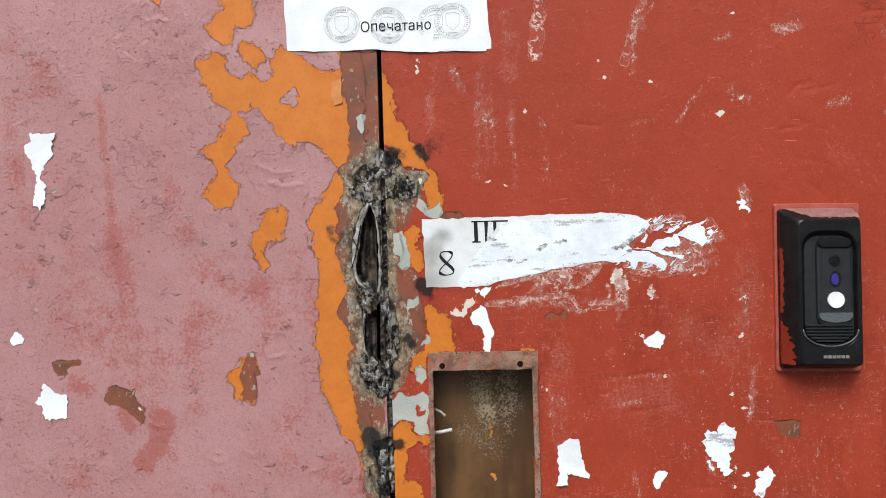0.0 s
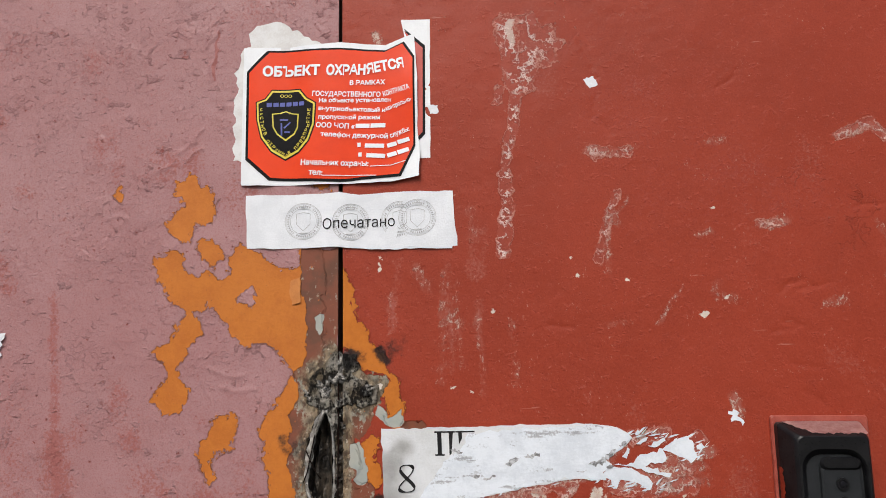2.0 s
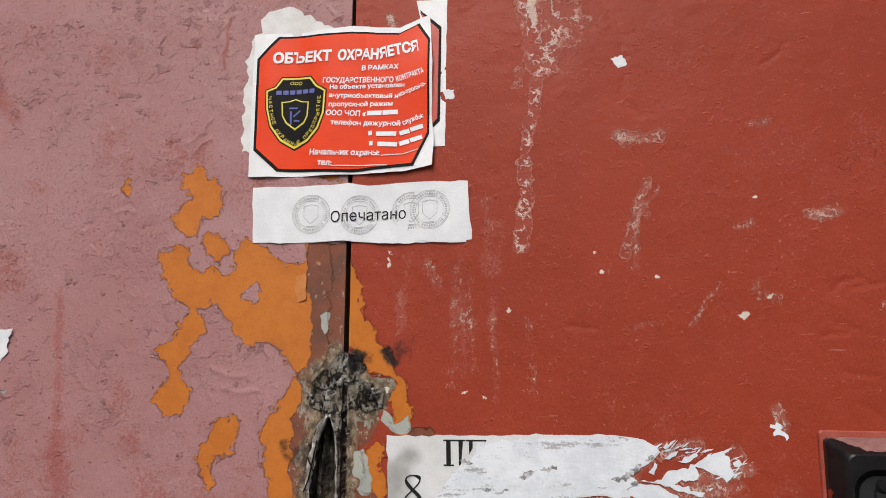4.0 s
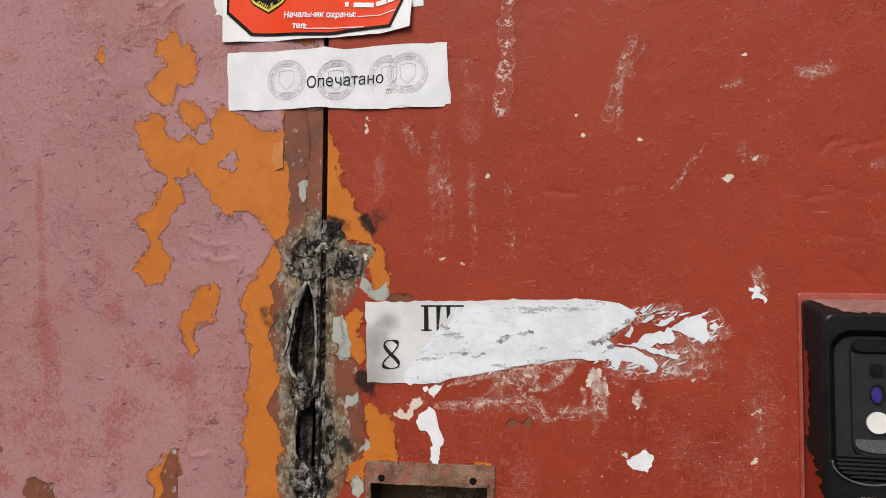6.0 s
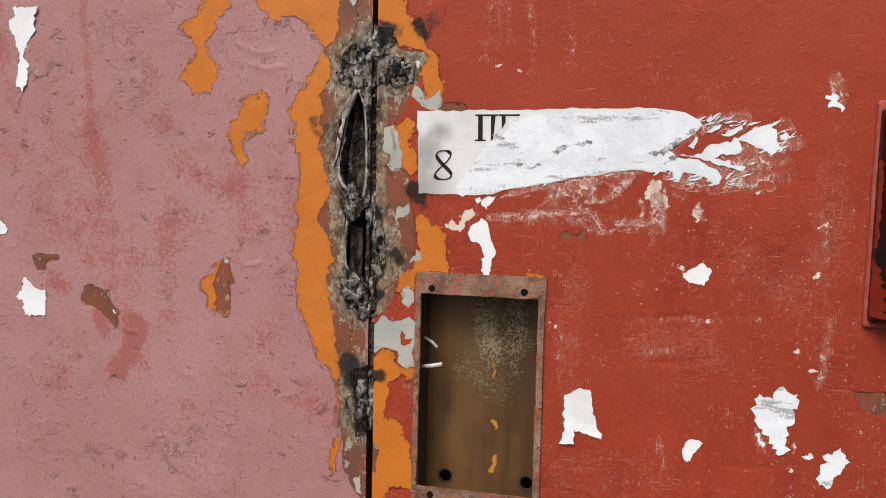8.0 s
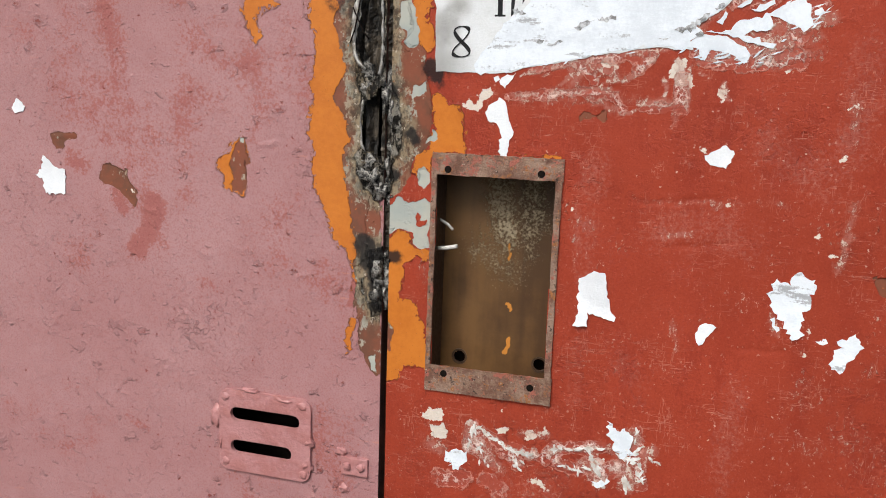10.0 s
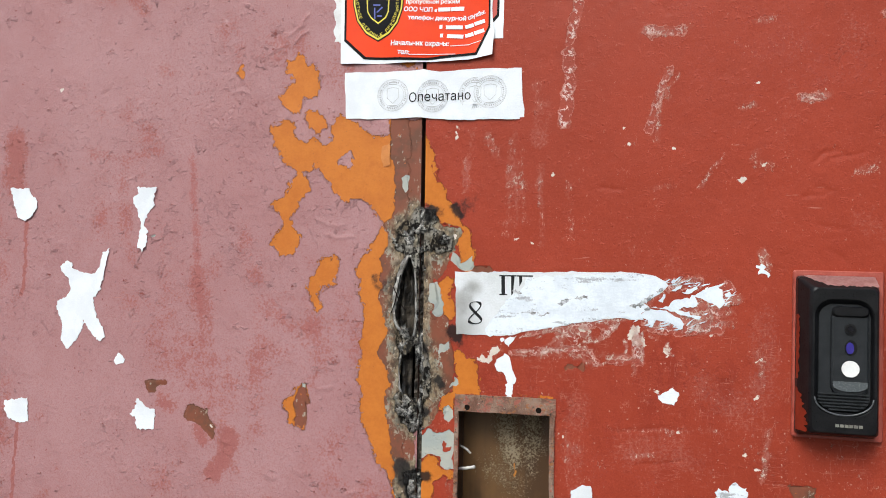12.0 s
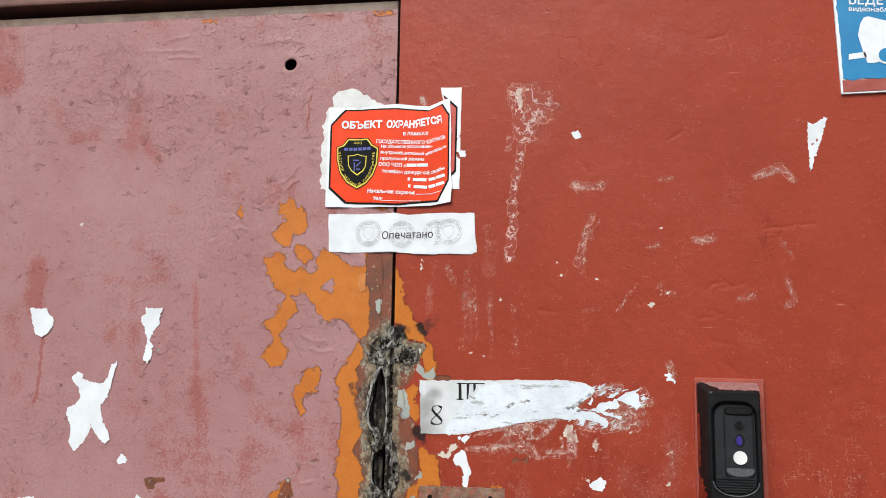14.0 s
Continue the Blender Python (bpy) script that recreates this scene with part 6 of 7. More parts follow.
strip = mm([(-173, 1695.5), (-124.5, 1694), (-75.5, 1695), (-56, 1691.5), (-1, 1693), (39.5, 1691.5), (40.5, 1663), (43, 1635.5), (15.5, 1633.5), (-22, 1635), (-44, 1634.5), (-77.5, 1638.5), (-134, 1638.5), (-170.5, 1640)])
sheet("paper", frayed(strip, 0.0003, 0.008, 8), seal_front, 0.0004, PAPER, seal, slices=0.006)
lift = lambda d: (lambda x, z: seal_front(x, z) + d)
for k, (x, z) in enumerate(((-112.5, 1666), (-64, 1663), (-14, 1664), (3.5, 1665.5))):
    for r0, r1 in ((0.0190, 0.0185), (0.0178, 0.0175), (0.0136, 0.0132)):
        turn = [(math.cos(a), math.sin(a)) for a in (math.pi * 2 * j / 40 for j in range(41))]
        if k == 2:
            turn = turn[9:34]
        bm = bmesh.new()
        pairs = []
        for c, s in turn:
            pairs.append([bm.verts.new((x * 0.001 + r * c, W - lift(0.0003)(x * 0.001 + r * c, z * 0.001 + r * s), z * 0.001 + r * s)) for r in (r0, r1)])
        for a, b in zip(pairs, pairs[1:]):
            bm.faces.new((a[0], a[1], b[1], b[0]))
        part("stamp_ring", bm, STAMP_INK, seal)
    cx, cz = x * 0.001, z * 0.001
    bm = bmesh.new()
    for j in range(44):
        a = 2 * math.pi * j / 44
        if k == 2 and not 1.3 < a < 5.0 or j % 11 == 7:
            continue
        vs = []
        for r, da in ((0.0146, -0.04), (0.0146, 0.04), (0.0166, 0.04), (0.0166, -0.04)):
            px, pz = cx + r * math.cos(a + da), cz + r * math.sin(a + da)
            vs.append(bm.verts.new((px, W - lift(0.0003)(px, pz), pz)))
        bm.faces.new(vs)
    part("stamp_lettering", bm, STAMP_INK, seal)
    shield = [(cx - 0.0068, cz + 0.0075), (cx, cz + 0.0090), (cx + 0.0068, cz + 0.0075), (cx + 0.0066, cz - 0.003), (cx, cz - 0.0095), (cx - 0.0066, cz - 0.003)]
    for a, b in zip(shield, shield[1:] + shield[:1]):
        bar(a, b, 0.0005, lift(0.0003), STAMP_INK, seal, "stamp_line")
    for dz in (0.0125, 0.0148, -0.0125):
        bar((cx - 0.0045, cz + dz), (cx + 0.0045, cz + dz), 0.0008, lift(0.0003), STAMP_INK, seal, "stamp_bar")
fold = mm([(-47.5, 1635), (-39.5, 1638.5), (-32.5, 1643.5), (-21, 1664.5), (-15.5, 1655), (-18, 1645.5), (-4.5, 1647.5), (38, 1642.5), (38, 1633), (17, 1633.5), (-4.5, 1636.5), (-15, 1633.5)])
sheet("torn_flap", frayed(fold, 0.0004, 0.005, 12), lift(0.0004), 0.0003, PAPER, seal, "torn paper layer of the seal", slices=0.008)
writing("Опечатано", *mm([(-92.5, 1657), (-19, 1657.5)]), 0.0112, lift(0.0006), INK, seal)

# ---- guard notice ----
guard = thing("guard_notice", "creased orange-red paper guard notice with a black and yellow shield", "notice")


def guard_front(x, z):
    s = (x - seam(z)) / 0.012
    right = max(0.0, (x + 0.035) / 0.055)
    return 0.0022 + 0.0017 * math.exp(-s * s) + 0.0013 * math.sin((x + 0.05) * 95) + 0.0016 * math.exp(-((x + 0.058 + 0.04 * (z - 1.78)) / 0.008) ** 2) + 0.0005 * noise.noise(Vector((x * 40, z * 18, 3))) + 0.006 * right * right + 0.002 * right * math.sin(z * 60)


def gl(d):
    return lambda x, z: guard_front(x, z) + d


sheet("paper", frayed(mm([(-180.5, 1858.5), (-131, 1857), (-76, 1859), (-28, 1852.5), (-6, 1862), (2, 1864), (5.5, 1814.5), (5, 1753.5), (7.5, 1732), (6, 1708), (-22.5, 1703.5), (-74, 1703.5), (-128, 1704.5), (-178.5, 1706.5)]), 0.0002, 0.01, 9), gl(0), 0.0004, SIGN_WHITE, guard, slices=0.006)
octo = [(-154.5, 1854), (-76, 1852.5), (-28, 1846.5), (-8.5, 1856), (2.5, 1838.5), (2.5, 1784), (2.5, 1740), (-12.5, 1708.5), (-74, 1705.5), (-149.5, 1710.5), (-174.5, 1733.5), (-176, 1831)]
sheet("black_border", mm(octo), gl(0.0005), 0.0002, SIGN_BLACK, guard, slices=0.006)
mid_x, mid_z = sum(p[0] for p in octo) / len(octo), sum(p[1] for p in octo) / len(octo)
sheet("red_field", mm([(mid_x + (x - mid_x) * 0.972, mid_z + (z - mid_z) * 0.965) for x, z in octo]), gl(0.0008), 0.0002, SIGN_RED, guard, slices=0.002)
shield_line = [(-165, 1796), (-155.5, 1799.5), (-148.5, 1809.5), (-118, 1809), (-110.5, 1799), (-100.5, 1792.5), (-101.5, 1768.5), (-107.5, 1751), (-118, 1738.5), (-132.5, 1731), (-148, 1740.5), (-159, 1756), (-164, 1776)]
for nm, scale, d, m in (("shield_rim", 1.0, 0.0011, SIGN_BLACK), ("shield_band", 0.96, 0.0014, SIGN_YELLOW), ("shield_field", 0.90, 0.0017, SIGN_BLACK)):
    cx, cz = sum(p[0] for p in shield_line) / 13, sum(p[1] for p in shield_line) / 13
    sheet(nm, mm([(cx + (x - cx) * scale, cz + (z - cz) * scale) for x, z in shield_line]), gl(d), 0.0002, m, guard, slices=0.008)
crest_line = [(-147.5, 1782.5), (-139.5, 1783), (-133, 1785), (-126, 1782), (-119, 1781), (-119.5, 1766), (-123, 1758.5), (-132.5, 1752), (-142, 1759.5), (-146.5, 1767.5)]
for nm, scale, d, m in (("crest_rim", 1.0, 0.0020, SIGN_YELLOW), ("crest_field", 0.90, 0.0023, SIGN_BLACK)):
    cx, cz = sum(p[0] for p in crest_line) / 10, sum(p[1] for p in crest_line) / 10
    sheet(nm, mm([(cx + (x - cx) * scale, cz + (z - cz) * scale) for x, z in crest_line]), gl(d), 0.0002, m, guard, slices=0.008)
for line in ([(-136, 1758), (-136.5, 1772)], [(-134, 1761), (-128, 1760.5)], [(-134, 1765.5), (-127, 1771.5)], [(-139, 1774.5), (-130.5, 1774)]):
    bar(*mm(line), 0.0016, gl(0.0026), SIGN_BLUE, guard, "emblem_bar")
(na, nz0), (nb_, nz1) = mm([(-153, 1790), (-112, 1788)])
for k in range(6):
    x0, x1 = na + (nb_ - na) * k / 6, na + (nb_ - na) * (k + 0.78) / 6
    bar((x0, nz0), (x1, nz0), 0.0044, gl(0.0021), SIGN_BLUE, guard, "name_bar")
writing("ООО", *mm([(-139.5, 1800.5), (-127, 1799.5)]), 0.0032, gl(0.0021), SIGN_YELLOW, guard, 0.01)
# words round the shield
rim = [(-161, 1788.5), (-158.5, 1768.5), (-152.5, 1752), (-142.5, 1740.5), (-132.5, 1735), (-122.5, 1739.5), (-113.5, 1750), (-107, 1765.5), (-106, 1786.5)]
rim = mm(rim)
lengths = [math.hypot(b[0] - a[0], b[1] - a[1]) for a, b in zip(rim, rim[1:])]


def on_rim(f):
    left = f * sum(lengths)
    for (a, b), l in zip(zip(rim, rim[1:]), lengths):
        if left <= l:
            d = ((b[0] - a[0]) / l, (b[1] - a[1]) / l)
            return (a[0] + d[0] * left, a[1] + d[1] * left), d
        left -= l
    return rim[-1], d


words = "ЧАСТНОЕ ОХРАННОЕ ПРЕДПРИЯТИЕ"
for k, ch in enumerate(words):
    if ch != " ":
        (x, z), d = on_rim((k + 0.15) / len(words))
        nx, nz = -d[1] * 0.0002, d[0] * 0.0002
        writing(ch, (x + nx, z + nz), (x + nx + d[0] * 0.0029, z + nz + d[1] * 0.0029), 0.0034, gl(0.0026), SIGN_YELLOW, guard, 0.015, "letter")
for text, line, tall in (
        ("ОБЪЕКТ", [(-158.5, 1825), (-97, 1823)], 0.0108), ("ОХРАН", [(-90.5, 1822.5), (-49, 1820.5)], 0.0108), ("ЯЕТСЯ", [(-47.5, 1821), (-8.5, 1826.5)], 0.0108),
        ("В РАМКАХ", [(-65.5, 1809.5), (-28, 1808)], 0.0050), ("ГОСУДАРСТВЕННОГО", [(-105, 1799.5), (-33, 1794.5)], 0.0054), ("КОНТРАКТА", [(-29.5, 1794.5), (-2.5, 1802)], 0.0054),
        ("На объекте установлен", [(-97.5, 1792), (-22, 1788.5)], 0.0046), ("внутриобъектовый и", [(-98, 1783.5), (-28, 1777.5)], 0.0046), ("контрольно-", [(-26.5, 1779), (-0.5, 1789)], 0.0046),
        ("пропускной режим", [(-98, 1774), (-33.5, 1770)], 0.0046), ("ООО ЧОП «", [(-100.5, 1765), (-60, 1761.5)], 0.0054),
        ("телефон дежурной", [(-95.5, 1755), (-25.5, 1749)], 0.0050), ("службы:", [(-22.5, 1749.5), (-3, 1757)], 0.0050),
        ("Начальник охраны:", [(-116, 1725.5), (-45.5, 1720.5)], 0.0058), ("тел:", [(-107.5, 1714.5), (-93, 1713)], 0.0058)):
    writing(text, *mm(line), tall, gl(0.0018), SIGN_WHITE, guard, 0.045 if tall > 0.01 else 0.03)
for line, tall in (([(-59, 1762), (-44.5, 1761.5)], 0.0046), ([(-43.5, 1761.5), (-28, 1761)], 0.0046), ([(-57, 1741.5), (-53.5, 1741.5)], 0.0044), ([(-49.5, 1740.5), (-29.5, 1739)], 0.0044), ([(-25.5, 1739), (-16, 1741.5)], 0.0044), ([(-15, 1742.5), (-3, 1746)], 0.0044),
                   ([(-56, 1731), (-52.5, 1731)], 0.0044), ([(-48, 1730), (-28.5, 1728)], 0.0044), ([(-25.5, 1728.5), (-16, 1731)], 0.0044), ([(-15, 1731.5), (-3.5, 1735)], 0.0044),
                   ([(-44, 1720), (-22.5, 1720)], 0.0007), ([(-22.5, 1720), (-7.5, 1724.5)], 0.0007), ([(-93, 1712.5), (-37.5, 1710)], 0.0008)):
    bar(*mm(line), tall, gl(0.0016), SIGN_WHITE, guard)

# older copy behind it, and the glue-white rest
old_notice = thing("old_notice", "older white-edged red notice behind the guard notice", "notice")
sheet("paper", frayed(mm([(-12, 1881.5), (19, 1880), (17.5, 1727.5), (6.5, 1727.5), (-5, 1754), (-5, 1846.5)]), 0.0003, 0.01, 10), lambda x, z: 0.0011, 0.0005, SIGN_WHITE, old_notice)
sheet("black_border", mm([(-8.5, 1871), (3.5, 1860), (13.5, 1850.5), (12.5, 1753), (5.5, 1746), (1, 1759.5), (1, 1846.5)]), lambda x, z: 0.0015, 0.0002, SIGN_BLACK, old_notice)
sheet("red_field", mm([(-8.5, 1868.5), (2.5, 1856.5), (11, 1848), (10, 1755.5), (4.5, 1749.5), (0, 1759.5), (1, 1846.5)]), lambda x, z: 0.0018, 0.0002, plain("dull_red_print", (0.50, 0.05, 0.03), (0.42, 0.04, 0.025), 40, 0.4), old_notice)
under = thing("paper_remnant", "torn whitish paper remains of an older notice", "paper")
sheet("paper", frayed(mm([(-188, 1734), (-189, 1795), (-185, 1813.5), (-188, 1820), (-184.5, 1852), (-180.5, 1859.5), (-173, 1861), (-176, 1876), (-167.5, 1884.5), (-141, 1887), (-131.5, 1881), (-119, 1873.5), (-97.5, 1860.5), (-94, 1852.5), (-100, 1840), (-154, 1793), (-173.5, 1733.5)]), 0.0015, 0.0046, 11), lambda x, z: 0.0010, 0.0004, plain("grey_white_paper", (0.72, 0.73, 0.73), (0.62, 0.61, 0.60), 50, 0.8), under)

# ---- scraps of torn paper ----
SCRAPS = "scraps of torn paper on the doors"


def scrap(seed, label, *points, curl=0.001, pulp=False):
    outline = frayed(mm(points), 0.0014 if pulp else 0.0007, 0.0022, seed)
    cx, cz = sum(p[0] for p in outline) / len(outline), sum(p[1] for p in outline) / len(outline)
    rng = random.Random(seed)
    gx, gz = rng.uniform(-1, 1), rng.uniform(-1, 1)

    def front(x, z):
        u, v = (x - cx) / 0.02, (z - cz) / 0.02
        return 0.0011 + curl * abs(u * gx + v * gz) + 0.0002 * noise.noise(Vector((x * 90, z * 90, seed)))

    ob = sheet("paper_scrap", outline, front, 0.0005, PULP if pulp else PAPER, None, slices=0.006)
    return tagged(ob, label, "paper scrap", SCRAPS)


ON_PINK, ON_RED = "white torn paper scrap stuck on the pink door", "white torn paper scrap stuck on the red door"
scrap(1, ON_PINK, (-636, 1562.5), (-608, 1562), (-605.5, 1554.5), (-597, 1548.5), (-594, 1537.5), (-602.5, 1524.5), (-611, 1519), (-624, 1524.5), (-630, 1542))
scrap(2, "narrow white torn paper scrap with a square top on pink paint", (-447.5, 1561), (-418, 1561.5), (-423.5, 1545), (-421, 1539), (-430.5, 1528.5), (-435, 1518.5), (-436.5, 1513), (-429.5, 1506.5), (-431, 1487.5), (-436.5, 1479.5), (-443, 1487.5), (-442, 1499.5), (-441, 1507), (-440, 1514.5), (-446, 1531), (-452.5, 1541), (-452.5, 1549.5), (-445, 1553.5))
scrap(3, "large white torn paper scrap with four ragged arms on pink paint", (-554.5, 1460), (-544.5, 1468), (-537.5, 1465), (-538, 1458.5), (-524.5, 1453.5), (-503.5, 1452), (-496.5, 1462.5), (-494, 1479), (-483.5, 1484), (-485.5, 1475), (-488, 1467), (-490.5, 1446.5), (-495, 1430.5), (-504.5, 1419.5), (-498.5, 1398), (-488, 1382.5), (-484, 1372), (-492.5, 1366.5), (-497, 1368), (-512.5, 1386), (-517.5, 1394), (-518, 1382), (-524, 1370), (-532, 1361.5), (-539, 1355), (-548.5, 1365.5), (-548, 1377.5), (-548.5, 1389.5), (-557, 1405), (-556.5, 1416), (-543.5, 1421.5), (-538, 1430), (-542, 1446), (-552, 1454))
scrap(4, ON_PINK, (-470.5, 1343.5), (-464.5, 1353), (-454.5, 1345.5), (-457, 1340), (-467, 1338))
scrap(5, ON_PINK, (-444.5, 1278), (-438, 1287), (-435, 1298), (-427, 1293), (-421.5, 1287.5), (-409.5, 1285.5), (-410, 1262), (-433, 1260.5), (-436, 1273), curl=0.002)
scrap(6, ON_PINK, (-629.5, 1286), (-594.5, 1291), (-592.5, 1261), (-604.5, 1258.5), (-622, 1264.5), (-628.5, 1273.5))
scrap(7, "white torn paper scrap with a folded lower edge on red paint", (100, 1224.5), (105.5, 1227), (112, 1232), (121, 1231), (123, 1218), (127, 1202), (132, 1194.5), (131, 1190.5), (108.5, 1196.5), (109.5, 1184.5), (97, 1184), (101, 1194.5), (99.5, 1211), curl=0.0025)
scrap(8, "ragged white pulpy paper scrap on red paint", (248, 1234), (255, 1235.5), (262.5, 1234), (262.5, 1240.5), (269, 1245.5), (272.5, 1241.5), (279.5, 1240), (281, 1233.5), (276.5, 1228.5), (278.5, 1220), (273.5, 1210.5), (272.5, 1201.5), (271.5, 1192.5), (267.5, 1191), (260.5, 1202.5), (251.5, 1213), (249, 1221.5), pulp=True)
scrap(9, ON_RED, (195.5, 1188.5), (198.5, 1195), (205, 1197), (211, 1195), (206, 1187.5), (202, 1180), (199, 1178.5), (196, 1184), curl=0.002)
scrap(10, ON_RED, (297, 1177.5), (298, 1186.5), (303.5, 1189.5), (299.5, 1193.5), (303, 1196), (312, 1201), (316, 1195.5), (315.5, 1186.5), (310.5, 1179.5), (307.5, 1172.5), (304, 1168), (298, 1171), (295.5, 1175), pulp=True)
scrap(11, ON_RED, (284.5, 1192), (291.5, 1195), (293.5, 1191.5), (290, 1189.5))
scrap(12, ON_RED, (190.5, 1330.5), (197, 1334), (205.5, 1339), (212.5, 1332.5), (210.5, 1326), (207, 1321), (193.5, 1325), curl=0.003)
scrap(13, "drip-shaped white torn paper scrap above the recessed box", (14, 1357), (18.5, 1364), (25, 1369.5), (30, 1366.5), (32.5, 1357.5), (35.5, 1348.5), (38.5, 1342), (35, 1332.5), (33.5, 1323.5), (30.5, 1315), (27.5, 1320.5), (27, 1330), (28, 1339), (24, 1348), (16.5, 1350), curl=0.0008)
scrap(14, ON_RED, (24.5, 1382.5), (29, 1387), (38, 1389.5), (33.5, 1382.5), (29.5, 1376.5))
scrap(15, "wedge-shaped white torn paper scrap below the blue sign", (485.5, 1803.5), (492.5, 1800), (511.5, 1811), (503.5, 1785), (497, 1765.5), (490.5, 1750.5), (484.5, 1735), (484.5, 1770))
scrap(16, ON_RED, (174, 1803.5), (185, 1806.5), (189, 1797), (180.5, 1793.5), curl=0.002)
scrap(17, ON_RED, (-9, 1056), (-1, 1058.5), (11, 1058.5), (11.5, 1051.5), (4, 1039.5), (-5.5, 1042), pulp=True)
scrap(18, ON_RED, (131.5, 1104.5), (140, 1097), (146.5, 1100.5), (154, 1092), (153, 1077), (144, 1073), (137.5, 1084.5), pulp=True)
scrap(19, ON_RED, (121.5, 1049), (134, 1053.5), (135, 1048.5), (127.5, 1043.5), pulp=True)
scrap(20, ON_RED, (289, 1467.5), (294, 1472), (299.5, 1468.5), (301, 1457), (297, 1461.5), (291.5, 1460.5), pulp=True)
scrap(21, ON_RED, (16, 1783.5), (26, 1784), (25.5, 1774.5), (17.5, 1774), curl=0.001)
scrap(22, ON_RED, (19.5, 1385.5), (23, 1387), (25, 1384), (21.5, 1381.5))
scrap(23, ON_RED, (250, 1206), (254, 1204), (258, 1198), (256, 1196), (252, 1200.5), pulp=True)

# shreds left by a notice torn off under the box
residue = thing("paper_residue", "crusted white paper shreds and glue on the red door", "paper")
SHRED = plain("old_paper_crust", (0.74, 0.74, 0.73), (0.50, 0.46, 0.42), 110, 0.8, bump=0.0012, fine=350)
rng = random.Random(23)
for count, size, spread, line in ((12, 0.0035, 0.0008, [(11.1, 1060.9), (13.2, 1071.2), (16.7, 1083.2), (21.8, 1083)]),
        (22, 0.0034, 0.0009, [(21.8, 1083), (33.3, 1075.3), (44.7, 1068.8), (56.3, 1064.9), (71.7, 1064.8)]),
        (8, 0.003, 0.0025, [(17.2, 1073.4), (21.8, 1061), (32.1, 1049)]),
        (16, 0.0034, 0.001, [(84.2, 1066.8), (89.2, 1073.2), (106.7, 1075.5), (127.7, 1079.3)]),
        (10, 0.003, 0.0014, [(89.6, 1065.6), (94.4, 1059.2), (108.1, 1055.3), (118.2, 1060)]),
        (7, 0.003, 0.0022, [(51.7, 1059.5), (59.5, 1053.5)]),
        (9, 0.0042, 0.0022, [(120.4, 1070.5), (126.9, 1058.4)]),
        (9, 0.0042, 0.0022, [(144.4, 1074.4), (157.2, 1075)]),
        (11, 0.0036, 0.0014, [(155.3, 1099.4), (160.5, 1068), (162.2, 1052.3)]),
        (7, 0.0045, 0.0018, [(149.4, 1056.1), (153.8, 1047.8)]),
        (4, 0.0022, 0.0006, [(164.8, 1077.7), (178.7, 1073)])):
    line = mm(line)
    steps = [math.hypot(q[0] - p[0], q[1] - p[1]) for p, q in zip(line, line[1:])]
    for k in range(count):
        left = rng.random() * sum(steps)
        j = 0
        while left > steps[j] and j < len(steps) - 1:
            left -= steps[j]
            j += 1
        f = left / steps[j]
        x, z = (line[j][i] + f * (line[j + 1][i] - line[j][i]) + rng.gauss(0, spread) for i in (0, 1))
        way = math.atan2(line[j + 1][1] - line[j][1], line[j + 1][0] - line[j][0]) + rng.gauss(0, 0.5)
        long, wide = size * rng.uniform(0.6, 1.6), size * rng.uniform(0.18, 0.5)
        corners = [(x + math.cos(way + a) * (long if abs(math.cos(a)) > 0.7 else wide), z + math.sin(way + a) * (long if abs(math.cos(a)) > 0.7 else wide)) for a in (0.0, 1.2, 2.2, 3.2, 4.4, 5.3)]
        tilt = rng.uniform(-0.15, 0.15)
        sheet("shred", frayed(corners, 0.0004, 0.0015, 500 + k), lambda u, v: 0.0013 + tilt * (u - x) + 0.0004 * noise.noise(Vector((u * 200, v * 200, 5))), 0.0004, SHRED, residue)

# ---- door station ----
station = thing("door_station", "black plastic video door station smeared with red paint", "intercom")


def rounded(hw, hz, r, steps=5):
    out = []
    for sx, sz, a0 in ((1, 1, 0), (-1, 1, 90), (-1, -1, 180), (1, -1, 270)):
        for k in range(steps + 1):
            a = radians(a0 + 90 * k / steps)
            out.append((sx * (hw - r) + r * math.cos(a), sz * (hz - r) + r * math.sin(a)))
    return out


def loft(name, rings, material, label=""):
    """Closed body through rings of (cx, cz, half width, half height, corner, y)."""
    bm = bmesh.new()
    loops = [[bm.verts.new((cx + u, W - y, cz + v)) for u, v in rounded(hw, hz, r)] for cx, cz, hw, hz, r, y in rings]
    count = len(loops[0])
    for a, b in zip(loops, loops[1:]):
        for k in range(count):
            bm.faces.new((a[k], a[(k + 1) % count], b[(k + 1) % count], b[k]))
    bm.faces.new(loops[0][::-1])
    bm.faces.new(loops[-1])
    bmesh.ops.recalc_face_normals(bm, faces=bm.faces[:])
    return part(name, bm, material, station, label)


CX, CZ = 0.3660, 1.3800
loft("back_plate", [(CX, CZ, 0.0425, 0.0850, 0.003, -0.001), (CX, CZ, 0.0425, 0.0850, 0.003, 0.0045), (CX, CZ, 0.0415, 0.0840, 0.003, 0.0055)], RED_PLAIN, "red painted mounting plate")
